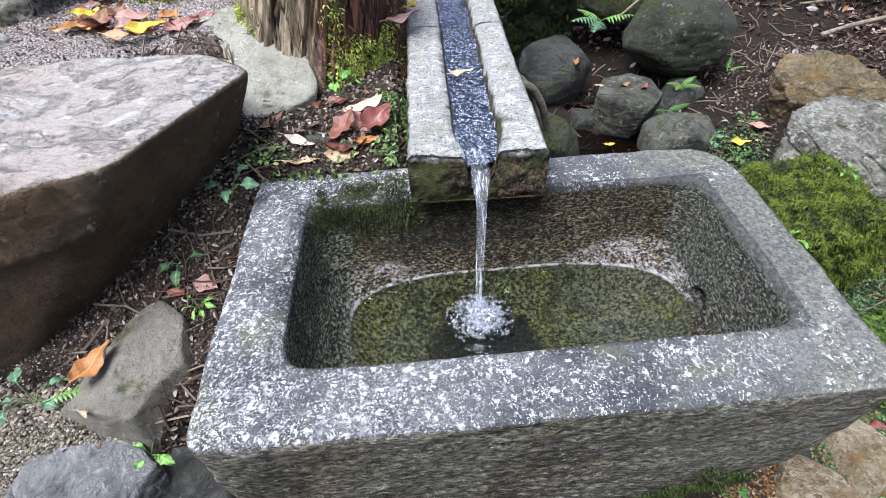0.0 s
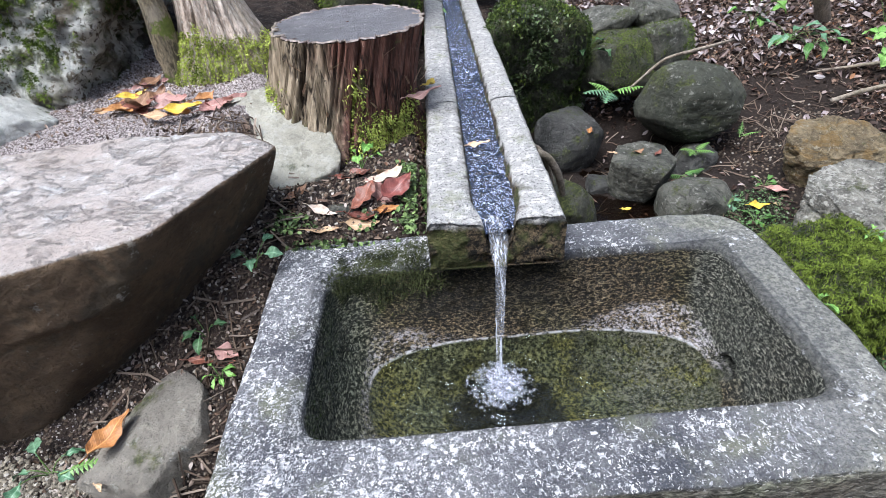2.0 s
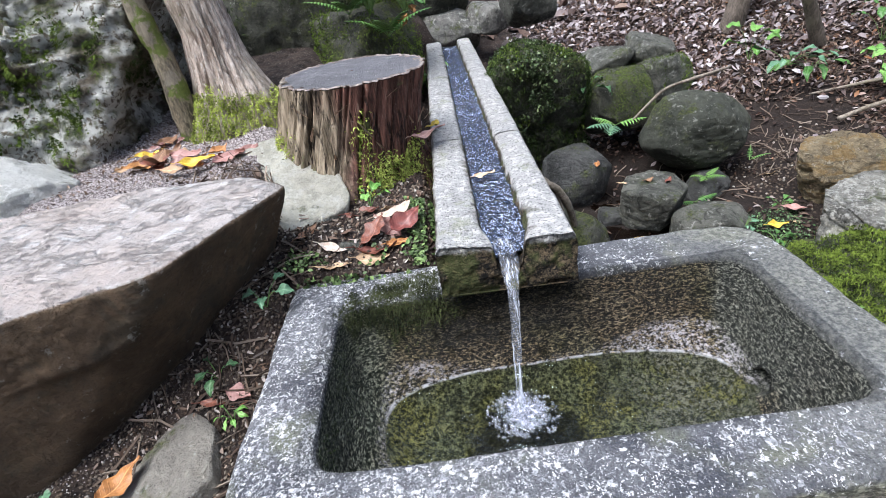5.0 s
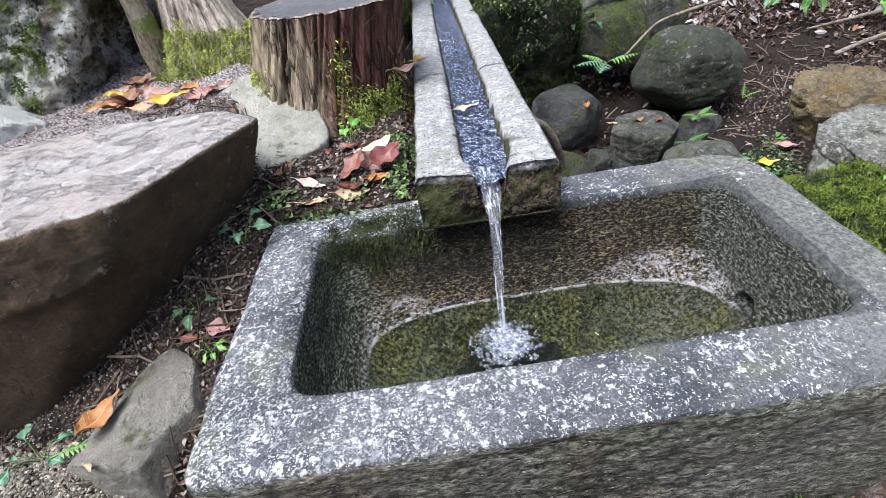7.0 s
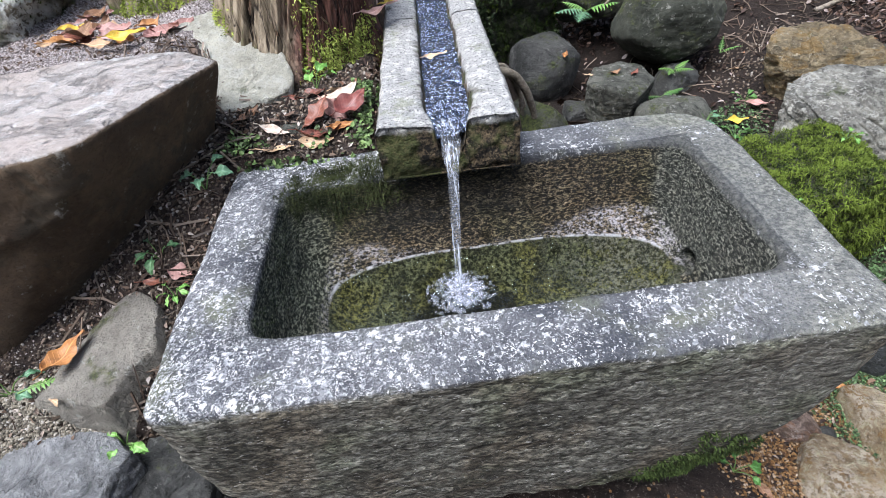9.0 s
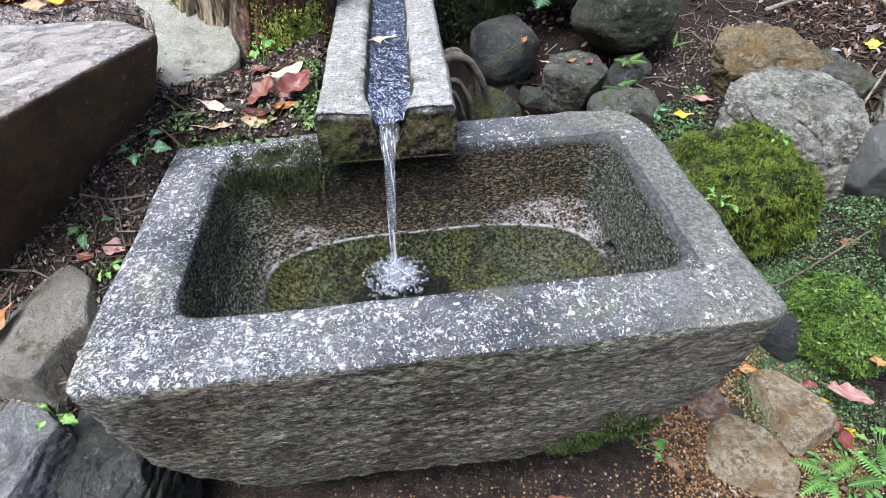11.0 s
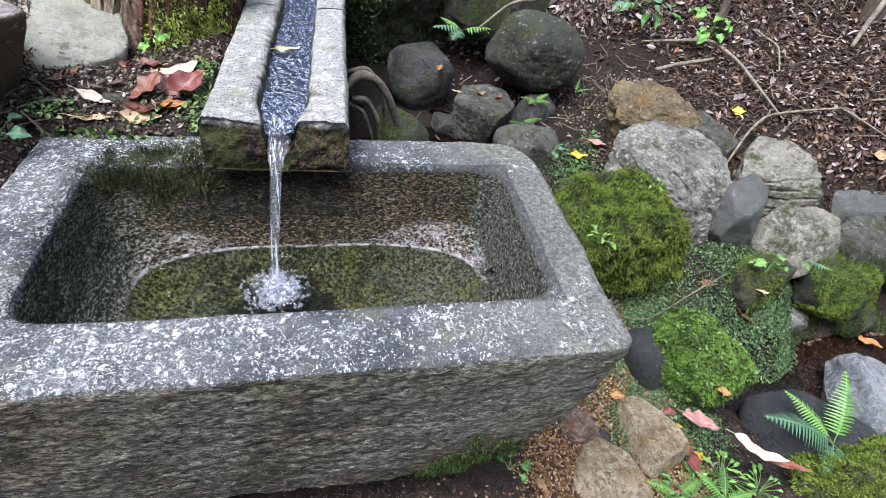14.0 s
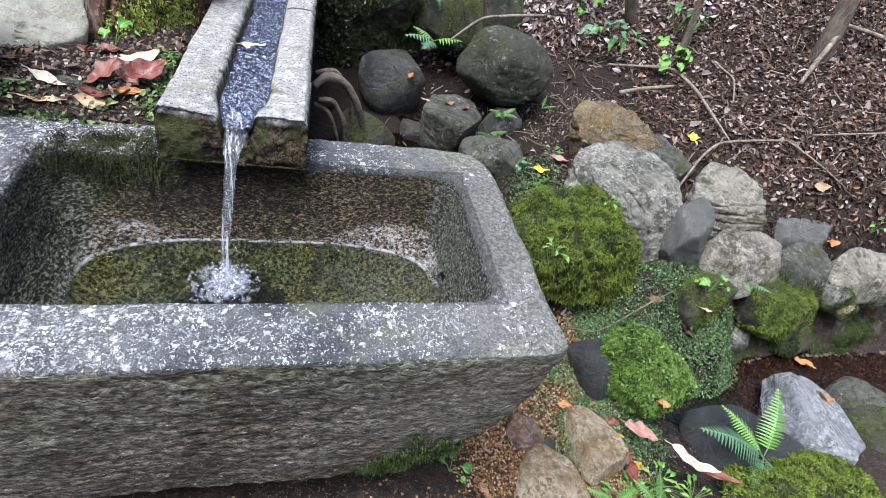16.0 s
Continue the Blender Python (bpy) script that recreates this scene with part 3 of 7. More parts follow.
def build_ground():
    xs = spread(-60, 60, -1.4, 3.0, 330, 24)
    ys = spread(-60, 60, -0.8, 2.9, 290, 24)
    X, Y = np.meshgrid(xs, ys)
    P = np.stack([X.ravel(), Y.ravel(), 0 * X.ravel()], -1)
    Z = ground_z(P[:, 0], P[:, 1])
    close = fade(8, 3, np.hypot(P[:, 0], P[:, 1]))
    Z += close * (0.03 * rough(P, 3.0, 3, 3) + 0.012 * rough(P, 22, 4, 5))
    P[:, 2] = Z
    me = mesh_of("ground", P, grid_faces(len(ys), len(xs)))
    return thing("ground", me, M_SOIL, "dark damp forest soil with grit and litter", "ground", kind="structure")


build_ground()

# ---- the trough ----
def outline(dirs, x0, x1, y0, y1, k, centre, cuts=()):
    """Distance from centre along dirs to a rectangle with corners rounded by k; cuts: further lines (nx, ny, d)."""
    cx, cy = centre
    planes = [(-1, 0, cx - x0), (1, 0, x1 - cx), (0, -1, cy - y0), (0, 1, y1 - cy), *cuts]
    s = sum(np.maximum(0, (nx * dirs[:, 0] + ny * dirs[:, 1]) / d) ** k for nx, ny, d in planes)
    return s ** (-1 / k)


def build_trough():
    centre = (0.145, 0.267)
    rows = [  # z, x0, x1, y0, y1, corner sharpness
        (-0.03, -0.05, 0.32, 0.14, 0.42, 6),
        (0.0, -0.12, 0.37, 0.07, 0.47, 8),
        (0.06, -0.20, 0.42, 0.015, 0.52, 14),
        (0.14, -0.26, 0.48, 0.004, 0.535, 20),
        (0.22, -0.295, 0.545, 0.0, 0.537, 24),
        (0.30, -0.305, 0.58, 0.0, 0.537, 26),
        (0.404, -0.306, 0.594, 0.0, 0.537, 28),
        (0.415, -0.303, 0.591, 0.003, 0.534, 28),
        (0.420, -0.294, 0.582, 0.012, 0.524, 28),
        (0.4212, -0.211, 0.512, 0.094, 0.440, 14),
        (0.4175, -0.2055, 0.507, 0.0985, 0.435, 13),
        (0.408, -0.203, 0.504, 0.101, 0.432, 12),
        (0.36, -0.196, 0.490, 0.112, 0.418, 10),
        (0.32, -0.184, 0.477, 0.122, 0.405, 8),
        (0.298, -0.168, 0.467, 0.130, 0.395, 5),
        (0.2745, -0.140, 0.453, 0.140, 0.381, 2.9),
        (0.245, -0.105, 0.425, 0.165, 0.360, 2.6),
        (0.218, -0.03, 0.34, 0.205, 0.325, 2.4),
        (0.205, 0.10, 0.19, 0.25, 0.285, 2.0),
    ]
    cols = 460
    # even steps round the rim
    per = []
    for a, b, n in (((-0.3, 0), (0.59, 0), 150), ((0.59, 0), (0.59, 0.537), 80), ((0.59, 0.537), (-0.3, 0.537), 150), ((-0.3, 0.537), (-0.3, 0), 80)):
        for i in range(n):
            per.append((a[0] + (b[0] - a[0]) * i / n - centre[0], a[1] + (b[1] - a[1]) * i / n - centre[1]))
    dirs = np.array(per)
    dirs /= np.linalg.norm(dirs, axis=1)[:, None]
    keys = np.array(rows)
    seg = np.r_[0, np.cumsum(np.maximum(0.004, np.abs(np.diff(keys[:, 0])) + np.abs(np.diff(keys[:, 1]))))]
    at = np.unique(np.r_[np.linspace(0, seg[-1], 230), seg])
    verts, inner = [], []
    for s in at:
        z, x0, x1, y0, y1, k = (np.interp(s, seg, keys[:, i]) for i in range(6))
        cut = [(0.76, 0.65, 0.492 * (x1 - centre[0]) / 0.449 * (1 + 0.25 * float(fade(seg[8], seg[9], s))))] if s <= seg[9] else []
        r = outline(dirs, x0, x1, y0, y1, k, centre, cut)
        verts.append(np.c_[centre[0] + r * dirs[:, 0], centre[1] + r * dirs[:, 1], np.full(cols, z)])
        inner.append(np.full(cols, s > seg[9]))
    V, I = np.concatenate(verts), np.concatenate(inner)
    out = np.c_[np.tile(dirs, (len(at), 1)), np.zeros(len(V))]
    top = fade(0.395, 0.418, V[:, 2])
    # chisel marks run along the sides; the rim is worn smooth
    marks = rough(V * (0.5, 0.5, 1.3), 80, 3, 11) * 0.0055 + rough(V, 9, 3, 12) * 0.006
    V += out * (marks * (1 - top))[:, None] * np.where(I, -0.6, 1.0)[:, None]
    V[:, 2] += (rough(V, 7, 3, 13) * 0.004 + rough(V, 60, 3, 14) * 0.0013) * top
    edge = top * (1 - I)
    V[:, :2] += (out[:, :2].T * rough(V, 14, 4, 15) * 0.006 * edge).T
    # the overflow hole
    gap = np.linalg.norm((V - (0.462, 0.256, 0.290)) * (0.8, 0.85, 1), axis=1)
    V[:, 0] += np.where(I, 0.10 * fade(0.021, 0.013, gap), 0)
    V[:, 2] += np.where(I, 0.012 * fade(0.021, 0.013, gap), 0)
    F = grid_faces(len(at), cols, True).tolist()
    base, tip = len(V), len(V) + 1
    V = np.r_[V, [[*centre, -0.03]], [[*centre, 0.205]]]
    last = (len(at) - 1) * cols
    F += [(base, (i + 1) % cols, i) for i in range(cols)] + [(tip, last + i, last + (i + 1) % cols) for i in range(cols)]
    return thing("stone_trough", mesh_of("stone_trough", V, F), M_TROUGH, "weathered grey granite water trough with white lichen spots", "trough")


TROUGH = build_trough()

# ---- the channel ----
def channel_shift(y):
    return 0.03 * (y - 0.41)


def build_channel():
    # cross section, round the stone from its lower left edge over both lips
    prof = [(-0.016, 0.432), (-0.019, 0.47), (-0.019, 0.508), (-0.012, 0.52), (0.02, 0.521), (0.05, 0.52), (0.06, 0.515), (0.067, 0.49), (0.075, 0.47), (0.10, 0.462), (0.128, 0.47), (0.14, 0.49),
            (0.148, 0.515), (0.16, 0.521), (0.19, 0.522), (0.208, 0.52), (0.216, 0.508), (0.217, 0.47), (0.214, 0.432)]
    prof = np.array(prof)
    seg = np.r_[0, np.cumsum(np.linalg.norm(np.diff(prof, axis=0), axis=1))]
    s = np.linspace(0, seg[-1], 110)
    px, pz = np.interp(s, seg, prof[:, 0]), np.interp(s, seg, prof[:, 1])
    n = len(px)

    def section(y):
        # the groove narrows at the mouth
        k = float(fade(0.50, 0.41, y))
        groove = (px > 0.05) & (px < 0.16)
        x = np.where(groove, 0.101 + (px - 0.101) * (1 - 0.36 * k), px)
        z = np.where(groove & (pz < 0.5), pz - 0.008 * k, pz)
        return x + channel_shift(y), z

    def stone(y0, y1, seed):
        """One length of the channel, with a face at its near end that is worn round at the edge."""
        x0, z0 = section(y0)
        V = [np.c_[x0, np.full(n, y0 + 0.006 * k ** 6), 0.428 + (z0 - 0.428) * k] for k in np.linspace(0, 1, 26)]
        for y in y0 + (y1 - y0) * np.linspace(0, 1, int(60 + 130 * (y1 - y0)))[1:] ** 1.25:
            x, z = section(y)
            V.append(np.c_[x, np.full(n, y), z])
        rows = len(V)
        V = np.concatenate(V)
        q = rough(V, 9, 3, seed) * 0.003 + rough(V, 45, 4, seed + 1) * 0.0022
        c = np.c_[0.1 + channel_shift(V[:, 1]), V[:, 1], np.full(len(V), 0.47)]
        d = V - c
        d /= np.maximum(1e-6, np.linalg.norm(d, axis=1))[:, None]
        front = fade(y0 + 0.04, y0 + 0.005, V[:, 1])
        V += d * q[:, None]
        V[:, 1] += front * (rough(V, 22, 4, seed + 2) * 0.014 + rough(V, 90, 3, seed + 3) * 0.005)
        F = grid_faces(rows, n).tolist()
        F += [tuple(range((rows - 1) * n, rows * n))[::-1]]
        F += [(i * n, (i + 1) * n, (i + 1) * n + n - 1, i * n + n - 1) for i in range(rows - 1)]
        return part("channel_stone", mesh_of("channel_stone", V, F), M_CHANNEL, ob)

    ob = empty("stone_channel", "pale granite water channel with a cut groove", "water channel", "", (0, 0, 0))
    stone(0.41, 0.955, 21)
    stone(0.957, 2.55, 27)
    return ob


build_channel()


def build_rill():
    """Rippled water in the groove, from the far end to the mouth."""
    ys = 0.43 + (2.5 - 0.43) * np.linspace(0, 1, 900) ** 1.5
    xs = np.linspace(-0.045, 0.045, 44)
    X, Y = np.meshgrid(xs, ys)
    w = 1 - 0.3 * fade(0.52, 0.43, Y)
    P = np.c_[(0.103 + X * w + channel_shift(Y)).ravel(), Y.ravel(), np.zeros(X.size)]
    P[:, 2] = 0.496 - 0.010 * fade(0.50, 0.43, P[:, 1]) + 0.007 * rough(P * (1, 0.7, 1), 42, 3, 31) + 0.0036 * rough(P * (1, 0.8, 1), 110, 2, 32)
    return thing("channel_water", mesh_of("channel_water", P, grid_faces(len(ys), len(xs))), M_RILL, "rippling dark blue water running down the channel", "water", kind="structure")


build_rill()

# ---- rocks ----
SPHERES = {}


def sphere(sub):
    if sub not in SPHERES:
        bm = bmesh.new()
        bmesh.ops.create_icosphere(bm, subdivisions=sub, radius=1)
        bm.verts.ensure_lookup_table()
        SPHERES[sub] = np.array([v.co[:] for v in bm.verts]), np.array([[v.index for v in f.verts] for f in bm.faces])
        bm.free()
    return SPHERES[sub]


def unit(A):
    return A / np.maximum(1e-9, np.linalg.norm(A, axis=1))[:, None]


def hull_planes(corners):
    bm = bmesh.new()
    for c in corners:
        bm.verts.new(c)
    bmesh.ops.convex_hull(bm, input=bm.verts)
    bm.normal_update()
    c = np.mean(corners, axis=0)
    out = []
    for f in bm.faces:
        n = np.array(f.normal)
        d = float(n @ (np.array(f.verts[0].co) - c))
        if d < 0:
            n, d = -n, -d
        if d > 1e-5 and not any(np.allclose(n, m, atol=0.02) and abs(d - e) < 0.004 for m, e in out):
            out.append((n, d))
    bm.free()
    return c, out, float(np.mean(np.ptp(np.array(corners), axis=0)))


def rock_mesh(corners, soft=16, bumps=0.03, seed=0, sub=5, layers=0.0, flakes_up=0.0, facets=0, cleave=0.0):
    """A stone about its corners: the hull with edges rounded by soft, weathered by noise (a share of its size)."""
    c, planes, size = hull_planes(corners) if isinstance(corners, list) else corners
    D, F = sphere(sub)
    s = np.zeros(len(D))
    for n, d in planes:
        s += np.maximum(0, D @ n / d) ** soft
    V = D * (s ** (-1 / soft))[:, None]
    if facets:
        # broken faces: planes that take a little off the bulges
        r = np.random.default_rng(seed + 900)
        for n in unit(r.normal(size=(facets, 3)) * (1, 1, 0.8)):
            s += np.maximum(0, D @ n / ((V @ n).max() * r.uniform(0.84, 0.97))) ** soft
        V = D * (s ** (-1 / soft))[:, None]
    q = bumps * size * (rough(V, 2.5 / size, 3, seed) + 0.5 * rough(V, 9 / size, 4, seed + 7) + 0.22 * ridged(V, 22 / size, 3, seed + 3))
    if layers:
        q += layers * size * ridged(V * (1, 1, 4), 5 / size, 3, seed + 5)
    if cleave:
        # open joints along one tilted plane of the stone
        r = np.random.default_rng(seed + 901)
        n = unit(r.normal(size=(1, 3)) * (0.6, 0.6, 1.0))[0]
        h = (V @ n) * 9 / size + 0.9 * rough(V, 3 / size, 3, seed + 31)
        q -= cleave * size * fade(0.16, 0.02, np.abs(h - np.round(h))) * fade(-0.2, 0.2, rough(V, 4 / size, 2, seed + 32))
        q += 0.6 * cleave * size * (np.floor(h) * 0.618 % 1.0 - 0.5)
    if flakes_up:
        # thin split layers on the faces that look up
        h = rough(V * (1, 1, 0.3) + c, 7, 4, seed + 20) + 0.5 * rough(V + c, 30, 3, seed + 21)
        q += fade(0.25, 0.45, D[:, 2] * size / np.maximum(0.05, np.abs(V[:, 2])) * 0.2) * flakes_up * (np.floor(h * 6) / 6 + 0.3 * h)
    V = V * (1 + q / np.maximum(0.2 * size, np.linalg.norm(V, axis=1)))[:, None] + c
    return mesh_of("rock", V, F)


def stone_planes(size, turn=0, tilt=(0, 0), seed=0, chips=7):
    """Faces of an irregular block: six skewed sides and some broken corners."""
    r = random.Random(seed)
    m = pose(0, 0, 0, tilt[0], tilt[1], turn).to_3x3()
    half = [0.46 * v for v in size]
    out = []

    def face(d, share):
        v = Vector(d).normalized()
        far = math.sqrt(sum((h * c) ** 2 for h, c in zip(half, v)))
        out.append((np.array(m @ v), far * share))

    for k in range(3):
        for s in (-1, 1):
            d = [r.uniform(-0.22, 0.22) for _ in range(3)]
            d[k] = s
            face(d, r.uniform(0.92, 1.04))
    for _ in range(chips):
        face([r.choice((-1, 1)) * r.uniform(0.35, 1) / h for h in half], r.uniform(0.98, 1.2))
    return out


def block(centre, size, turn=0, tilt=(0, 0), seed=0, chips=7):
    return np.array(centre), stone_planes(size, turn, tilt, seed, chips), float(np.mean(size))


def rock(name, corners, material, label, soft=16, bumps=0.03, seed=0, sub=5, layers=0.0, category="rock", group="", flakes_up=0.0, facets=0, cleave=0.0):
    return thing(name, rock_mesh(corners, soft, bumps, seed, sub, layers, flakes_up, facets, cleave), material, label, category, group)


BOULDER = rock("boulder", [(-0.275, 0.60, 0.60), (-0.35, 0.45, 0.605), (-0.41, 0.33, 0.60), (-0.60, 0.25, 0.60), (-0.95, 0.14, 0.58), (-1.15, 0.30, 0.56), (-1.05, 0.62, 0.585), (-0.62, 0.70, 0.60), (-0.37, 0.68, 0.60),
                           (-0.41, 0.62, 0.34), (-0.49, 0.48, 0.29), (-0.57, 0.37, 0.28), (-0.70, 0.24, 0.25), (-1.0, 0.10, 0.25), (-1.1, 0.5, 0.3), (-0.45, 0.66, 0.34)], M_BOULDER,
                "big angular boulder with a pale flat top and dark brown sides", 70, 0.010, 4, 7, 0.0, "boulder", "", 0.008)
STONE_TWO = rock("rock", [(-0.195, 0.735, 0.50), (-0.20, 0.69, 0.475), (-0.245, 0.655, 0.47), (-0.33, 0.66, 0.475), (-0.235, 0.85, 0.545), (-0.30, 0.92, 0.58), (-0.40, 0.96, 0.595), (-0.55, 0.90, 0.575), (-0.50, 0.70, 0.50), (-0.22, 0.74, 0.42), (-0.35, 0.72, 0.40), (-0.5, 0.85, 0.42), (-0.25, 0.85, 0.42)], M_PALE,
                  "pale grey-green flat stone beside the tree stump", 90, 0.016, 9, 6, 0.0, "rock", "", 0.0, 8, 0.006)
SLAB = rock("stone_slab", [(-0.47, 0.325, 0.34), (-0.40, 0.27, 0.35), (-0.385, 0.19, 0.335), (-0.45, 0.115, 0.325), (-0.56, 0.14, 0.31), (-0.52, 0.25, 0.33), (-0.37, 0.25, 0.24), (-0.36, 0.18, 0.22), (-0.44, 0.10, 0.2), (-0.58, 0.12, 0.2), (-0.5, 0.33, 0.22)], M_SLAB,
            "flat grey-brown stone slab with worn edges", 160, 0.014, 14, 6, 0.0, "rock", "", 0.0, 6, 0.008)
LOW = rock("rock", [(-0.60, 0.12, 0.255), (-0.48, 0.125, 0.255), (-0.41, 0.08, 0.245), (-0.46, 0.03, 0.24), (-0.48, -0.03, 0.215), (-0.62, -0.02, 0.22), (-0.66, 0.06, 0.23), (-0.42, 0.0, 0.05), (-0.44, 0.1, 0.08), (-0.62, -0.05, 0.05), (-0.62, 0.1, 0.1)], M_CHIP, "grey stone with chipped pale faces", 200, 0.03, 17, 6, 0.01, "rock", "", 0.0, 22, 0.02)
UNDER = rock("rock", [(-0.42, 0.13, 0.22), (-0.345, 0.09, 0.19), (-0.33, 0.0, 0.15), (-0.37, -0.06, 0.10), (-0.45, 0.02, 0.2), (-0.30, 0.0, -0.05), (-0.42, -0.06, -0.05), (-0.44, 0.1, 0.0), (-0.3, 0.1, 0.0)], M_DARK, "dark wet broken stone against the trough", 160, 0.05, 18, 6, 0.015, "rock", "", 0.0, 18, 0.03)
BIGMOSS = rock("mossy_boulder", [(-0.80, 1.17, 1.02), (-0.86, 1.05, 0.74), (-0.93, 1.0, 0.45), (-0.66, 1.34, 1.06), (-0.76, 1.27, 0.80), (-0.93, 1.22, 0.45), (-1.55, 1.15, 1.0), (-1.5, 1.0, 0.72), (-1.6, 0.95, 0.45), (-1.4, 1.75, 1.15), (-0.85, 1.75, 1.15), (-1.4, 1.7, 0.4), (-0.95, 1.7, 0.4)], M_BIGMOSS,
               "large rough rock covered with moss and lichen", 30, 0.12, 22, 7, 0.03, "boulder", "", 0.0, 18, 0.012)
WHITE = rock("rock", block((-1.06, 0.88, 0.535), (0.36, 0.26, 0.22), 20, (24, 8), 24), M_WHITEROCK, "small pale rock beside the big boulder", 70, 0.03, 25, 6, 0.0, "rock", "", 0.0, 14, 0.015)

ROCKS = {}


def put_rock(name, centre, size, turn, tilt, material, label, soft, bumps, sub):
    i = len(ROCKS)
    ob = rock(name, block(centre, size, turn, tilt, 40 + i, 9), material, label, soft * 2.6 if soft > 6.5 else soft * 1.5, bumps * 0.8, 60 + 3 * i, max(5, sub), 0.012, "rock", "", 0.0, 16 if soft > 6.5 else 0, 0.012 if soft > 6.5 else 0.0)
    ROCKS[label] = ob
    return ob


put_rock("rock", (0.53, 1.52, 0.09), (0.24, 0.22, 0.26), 10, (0, 0), M_DARK, "round dark rock with a wet shining top", 5, 0.039, 5)
ROCKS["round grey-green boulder above the spring"] = rock("boulder", [(0.76, 1.5, 0.21), (0.785, 1.5, 0.3), (0.85, 1.5, 0.375), (0.94, 1.5, 0.41), (1.05, 1.5, 0.405), (1.15, 1.5, 0.34), (1.215, 1.5, 0.265), (1.2, 1.5, 0.2), (1.17, 1.5, 0.14), (1.08, 1.5, 0.08), (0.96, 1.5, 0.07), (0.86, 1.5, 0.12), (0.847, 1.36, 0.221), (0.903, 1.36, 0.324), (1.027, 1.36, 0.342), (1.129, 1.36, 0.256), (1.102, 1.36, 0.178), (0.971, 1.36, 0.135), (0.852, 1.66, 0.222), (0.906, 1.66, 0.321), (1.026, 1.66, 0.339), (1.125, 1.66, 0.255), (1.098, 1.66, 0.18), (0.972, 1.66, 0.138)], M_ROUND,
    "round grey-green boulder above the spring", 18, 0.03, 70, 6, 0.012, "boulder", "", 0.0, 6, 0.004)
ROCKS["flat-topped grey stone at the spring's edge"] = rock("rock", [(0.61, 1.22, 0.165), (0.67, 1.32, 0.175), (0.80, 1.34, 0.18), (0.835, 1.2, 0.175), (0.75, 1.12, 0.16), (0.63, 1.25, -0.02), (0.66, 1.36, -0.02), (0.84, 1.36, -0.02), (0.83, 1.26, -0.02), (0.74, 1.2, -0.02)], M_HEAP,
    "flat-topped grey stone at the spring's edge", 60, 0.03, 73, 6, 0.012, "rock", "", 0.0, 10, 0.01)
put_rock("rock", (0.875, 1.11, 0.05), (0.28, 0.18, 0.15), 8, (0, 4), M_HEAP, "low flat wet grey stone", 10, 0.026, 5)
put_rock("rock", (0.98, 1.36, 0.06), (0.18, 0.14, 0.14), 30, (0, 0), M_DARK, "small dark stone by the spring", 8, 0.039, 4)
ROCKS["ochre layered rock lying on the slope"] = rock("rock", [(1.12, 1.12, 0.25), (1.18, 1.21, 0.28), (1.34, 1.22, 0.29), (1.40, 1.13, 0.28), (1.43, 1.0, 0.24), (1.15, 1.06, 0.19), (1.30, 1.01, 0.18), (1.42, 0.97, 0.18), (1.2, 1.1, 0.06), (1.4, 1.05, 0.06), (1.4, 1.2, 0.08), (1.22, 1.22, 0.08)], M_OCHRE,
    "ochre layered rock lying on the slope", 90, 0.035, 76, 6, 0.03, "rock", "", 0.0, 12, 0.035)
put_rock("rock", (1.465, 0.985, 0.17), (0.12, 0.24, 0.12), 22, (0, 0), M_HEAP, "narrow grey stone beside the ochre rock", 30, 0.04, 5)
ROCKS["angular grey rock with pale faces"] = rock("rock", [(1.07, 0.92, 0.2), (1.17, 1.04, 0.21), (1.3, 1.06, 0.22), (1.4, 0.97, 0.23), (1.43, 0.8, 0.22), (1.4, 0.71, 0.18), (1.33, 0.66, 0.06), (1.24, 0.71, 0.13), (1.12, 0.8, 0.18), (1.06, 0.85, -0.05), (1.2, 0.68, -0.08), (1.36, 0.65, -0.08), (1.44, 0.75, -0.05), (1.3, 1.05, 0.0)], M_LIGHT,
    "angular grey rock with pale faces", 110, 0.04, 33, 7, 0.018, "rock", "", 0.0, 22, 0.028)
put_rock("rock", (1.43, 0.69, 0.08), (0.15, 0.19, 0.26), -20, (0, 0), M_SLATE, "narrow grey stone wedged upright", 20, 0.03, 5)
ROCKS["dark rock under a thick coat of green moss"] = rock("mossy_rock", [(0.8, 0.7, 0.1), (0.95, 0.83, 0.15), (1.12, 0.82, 0.17), (1.2, 0.62, 0.12), (1.1, 0.56, 0.16), (0.88, 0.55, 0.08), (0.9, 0.575, -0.07), (1.1, 0.53, -0.07), (1.21, 0.56, -0.05), (0.8, 0.65, -0.12), (1.15, 0.8, -0.12)], M_GREEN,
    "dark rock under a thick coat of green moss", 26, 0.09, 42, 6, 0.01)
ROCKS["pale angular rock with patches of moss"] = rock("rock", [(1.5, 0.83, 0.18), (1.66, 0.97, 0.23), (1.75, 0.95, 0.22), (1.78, 0.84, 0.22), (1.72, 0.7, 0.17), (1.58, 0.74, 0.17), (1.54, 0.74, 0.04), (1.66, 0.7, 0.03), (1.8, 0.72, 0.03), (1.83, 0.86, 0.0), (1.7, 0.98, 0.0), (1.52, 0.9, 0.0)], M_BEIGE,
    "pale angular rock with patches of moss", 90, 0.04, 79, 6, 0.02, "rock", "", 0.0, 14, 0.03)
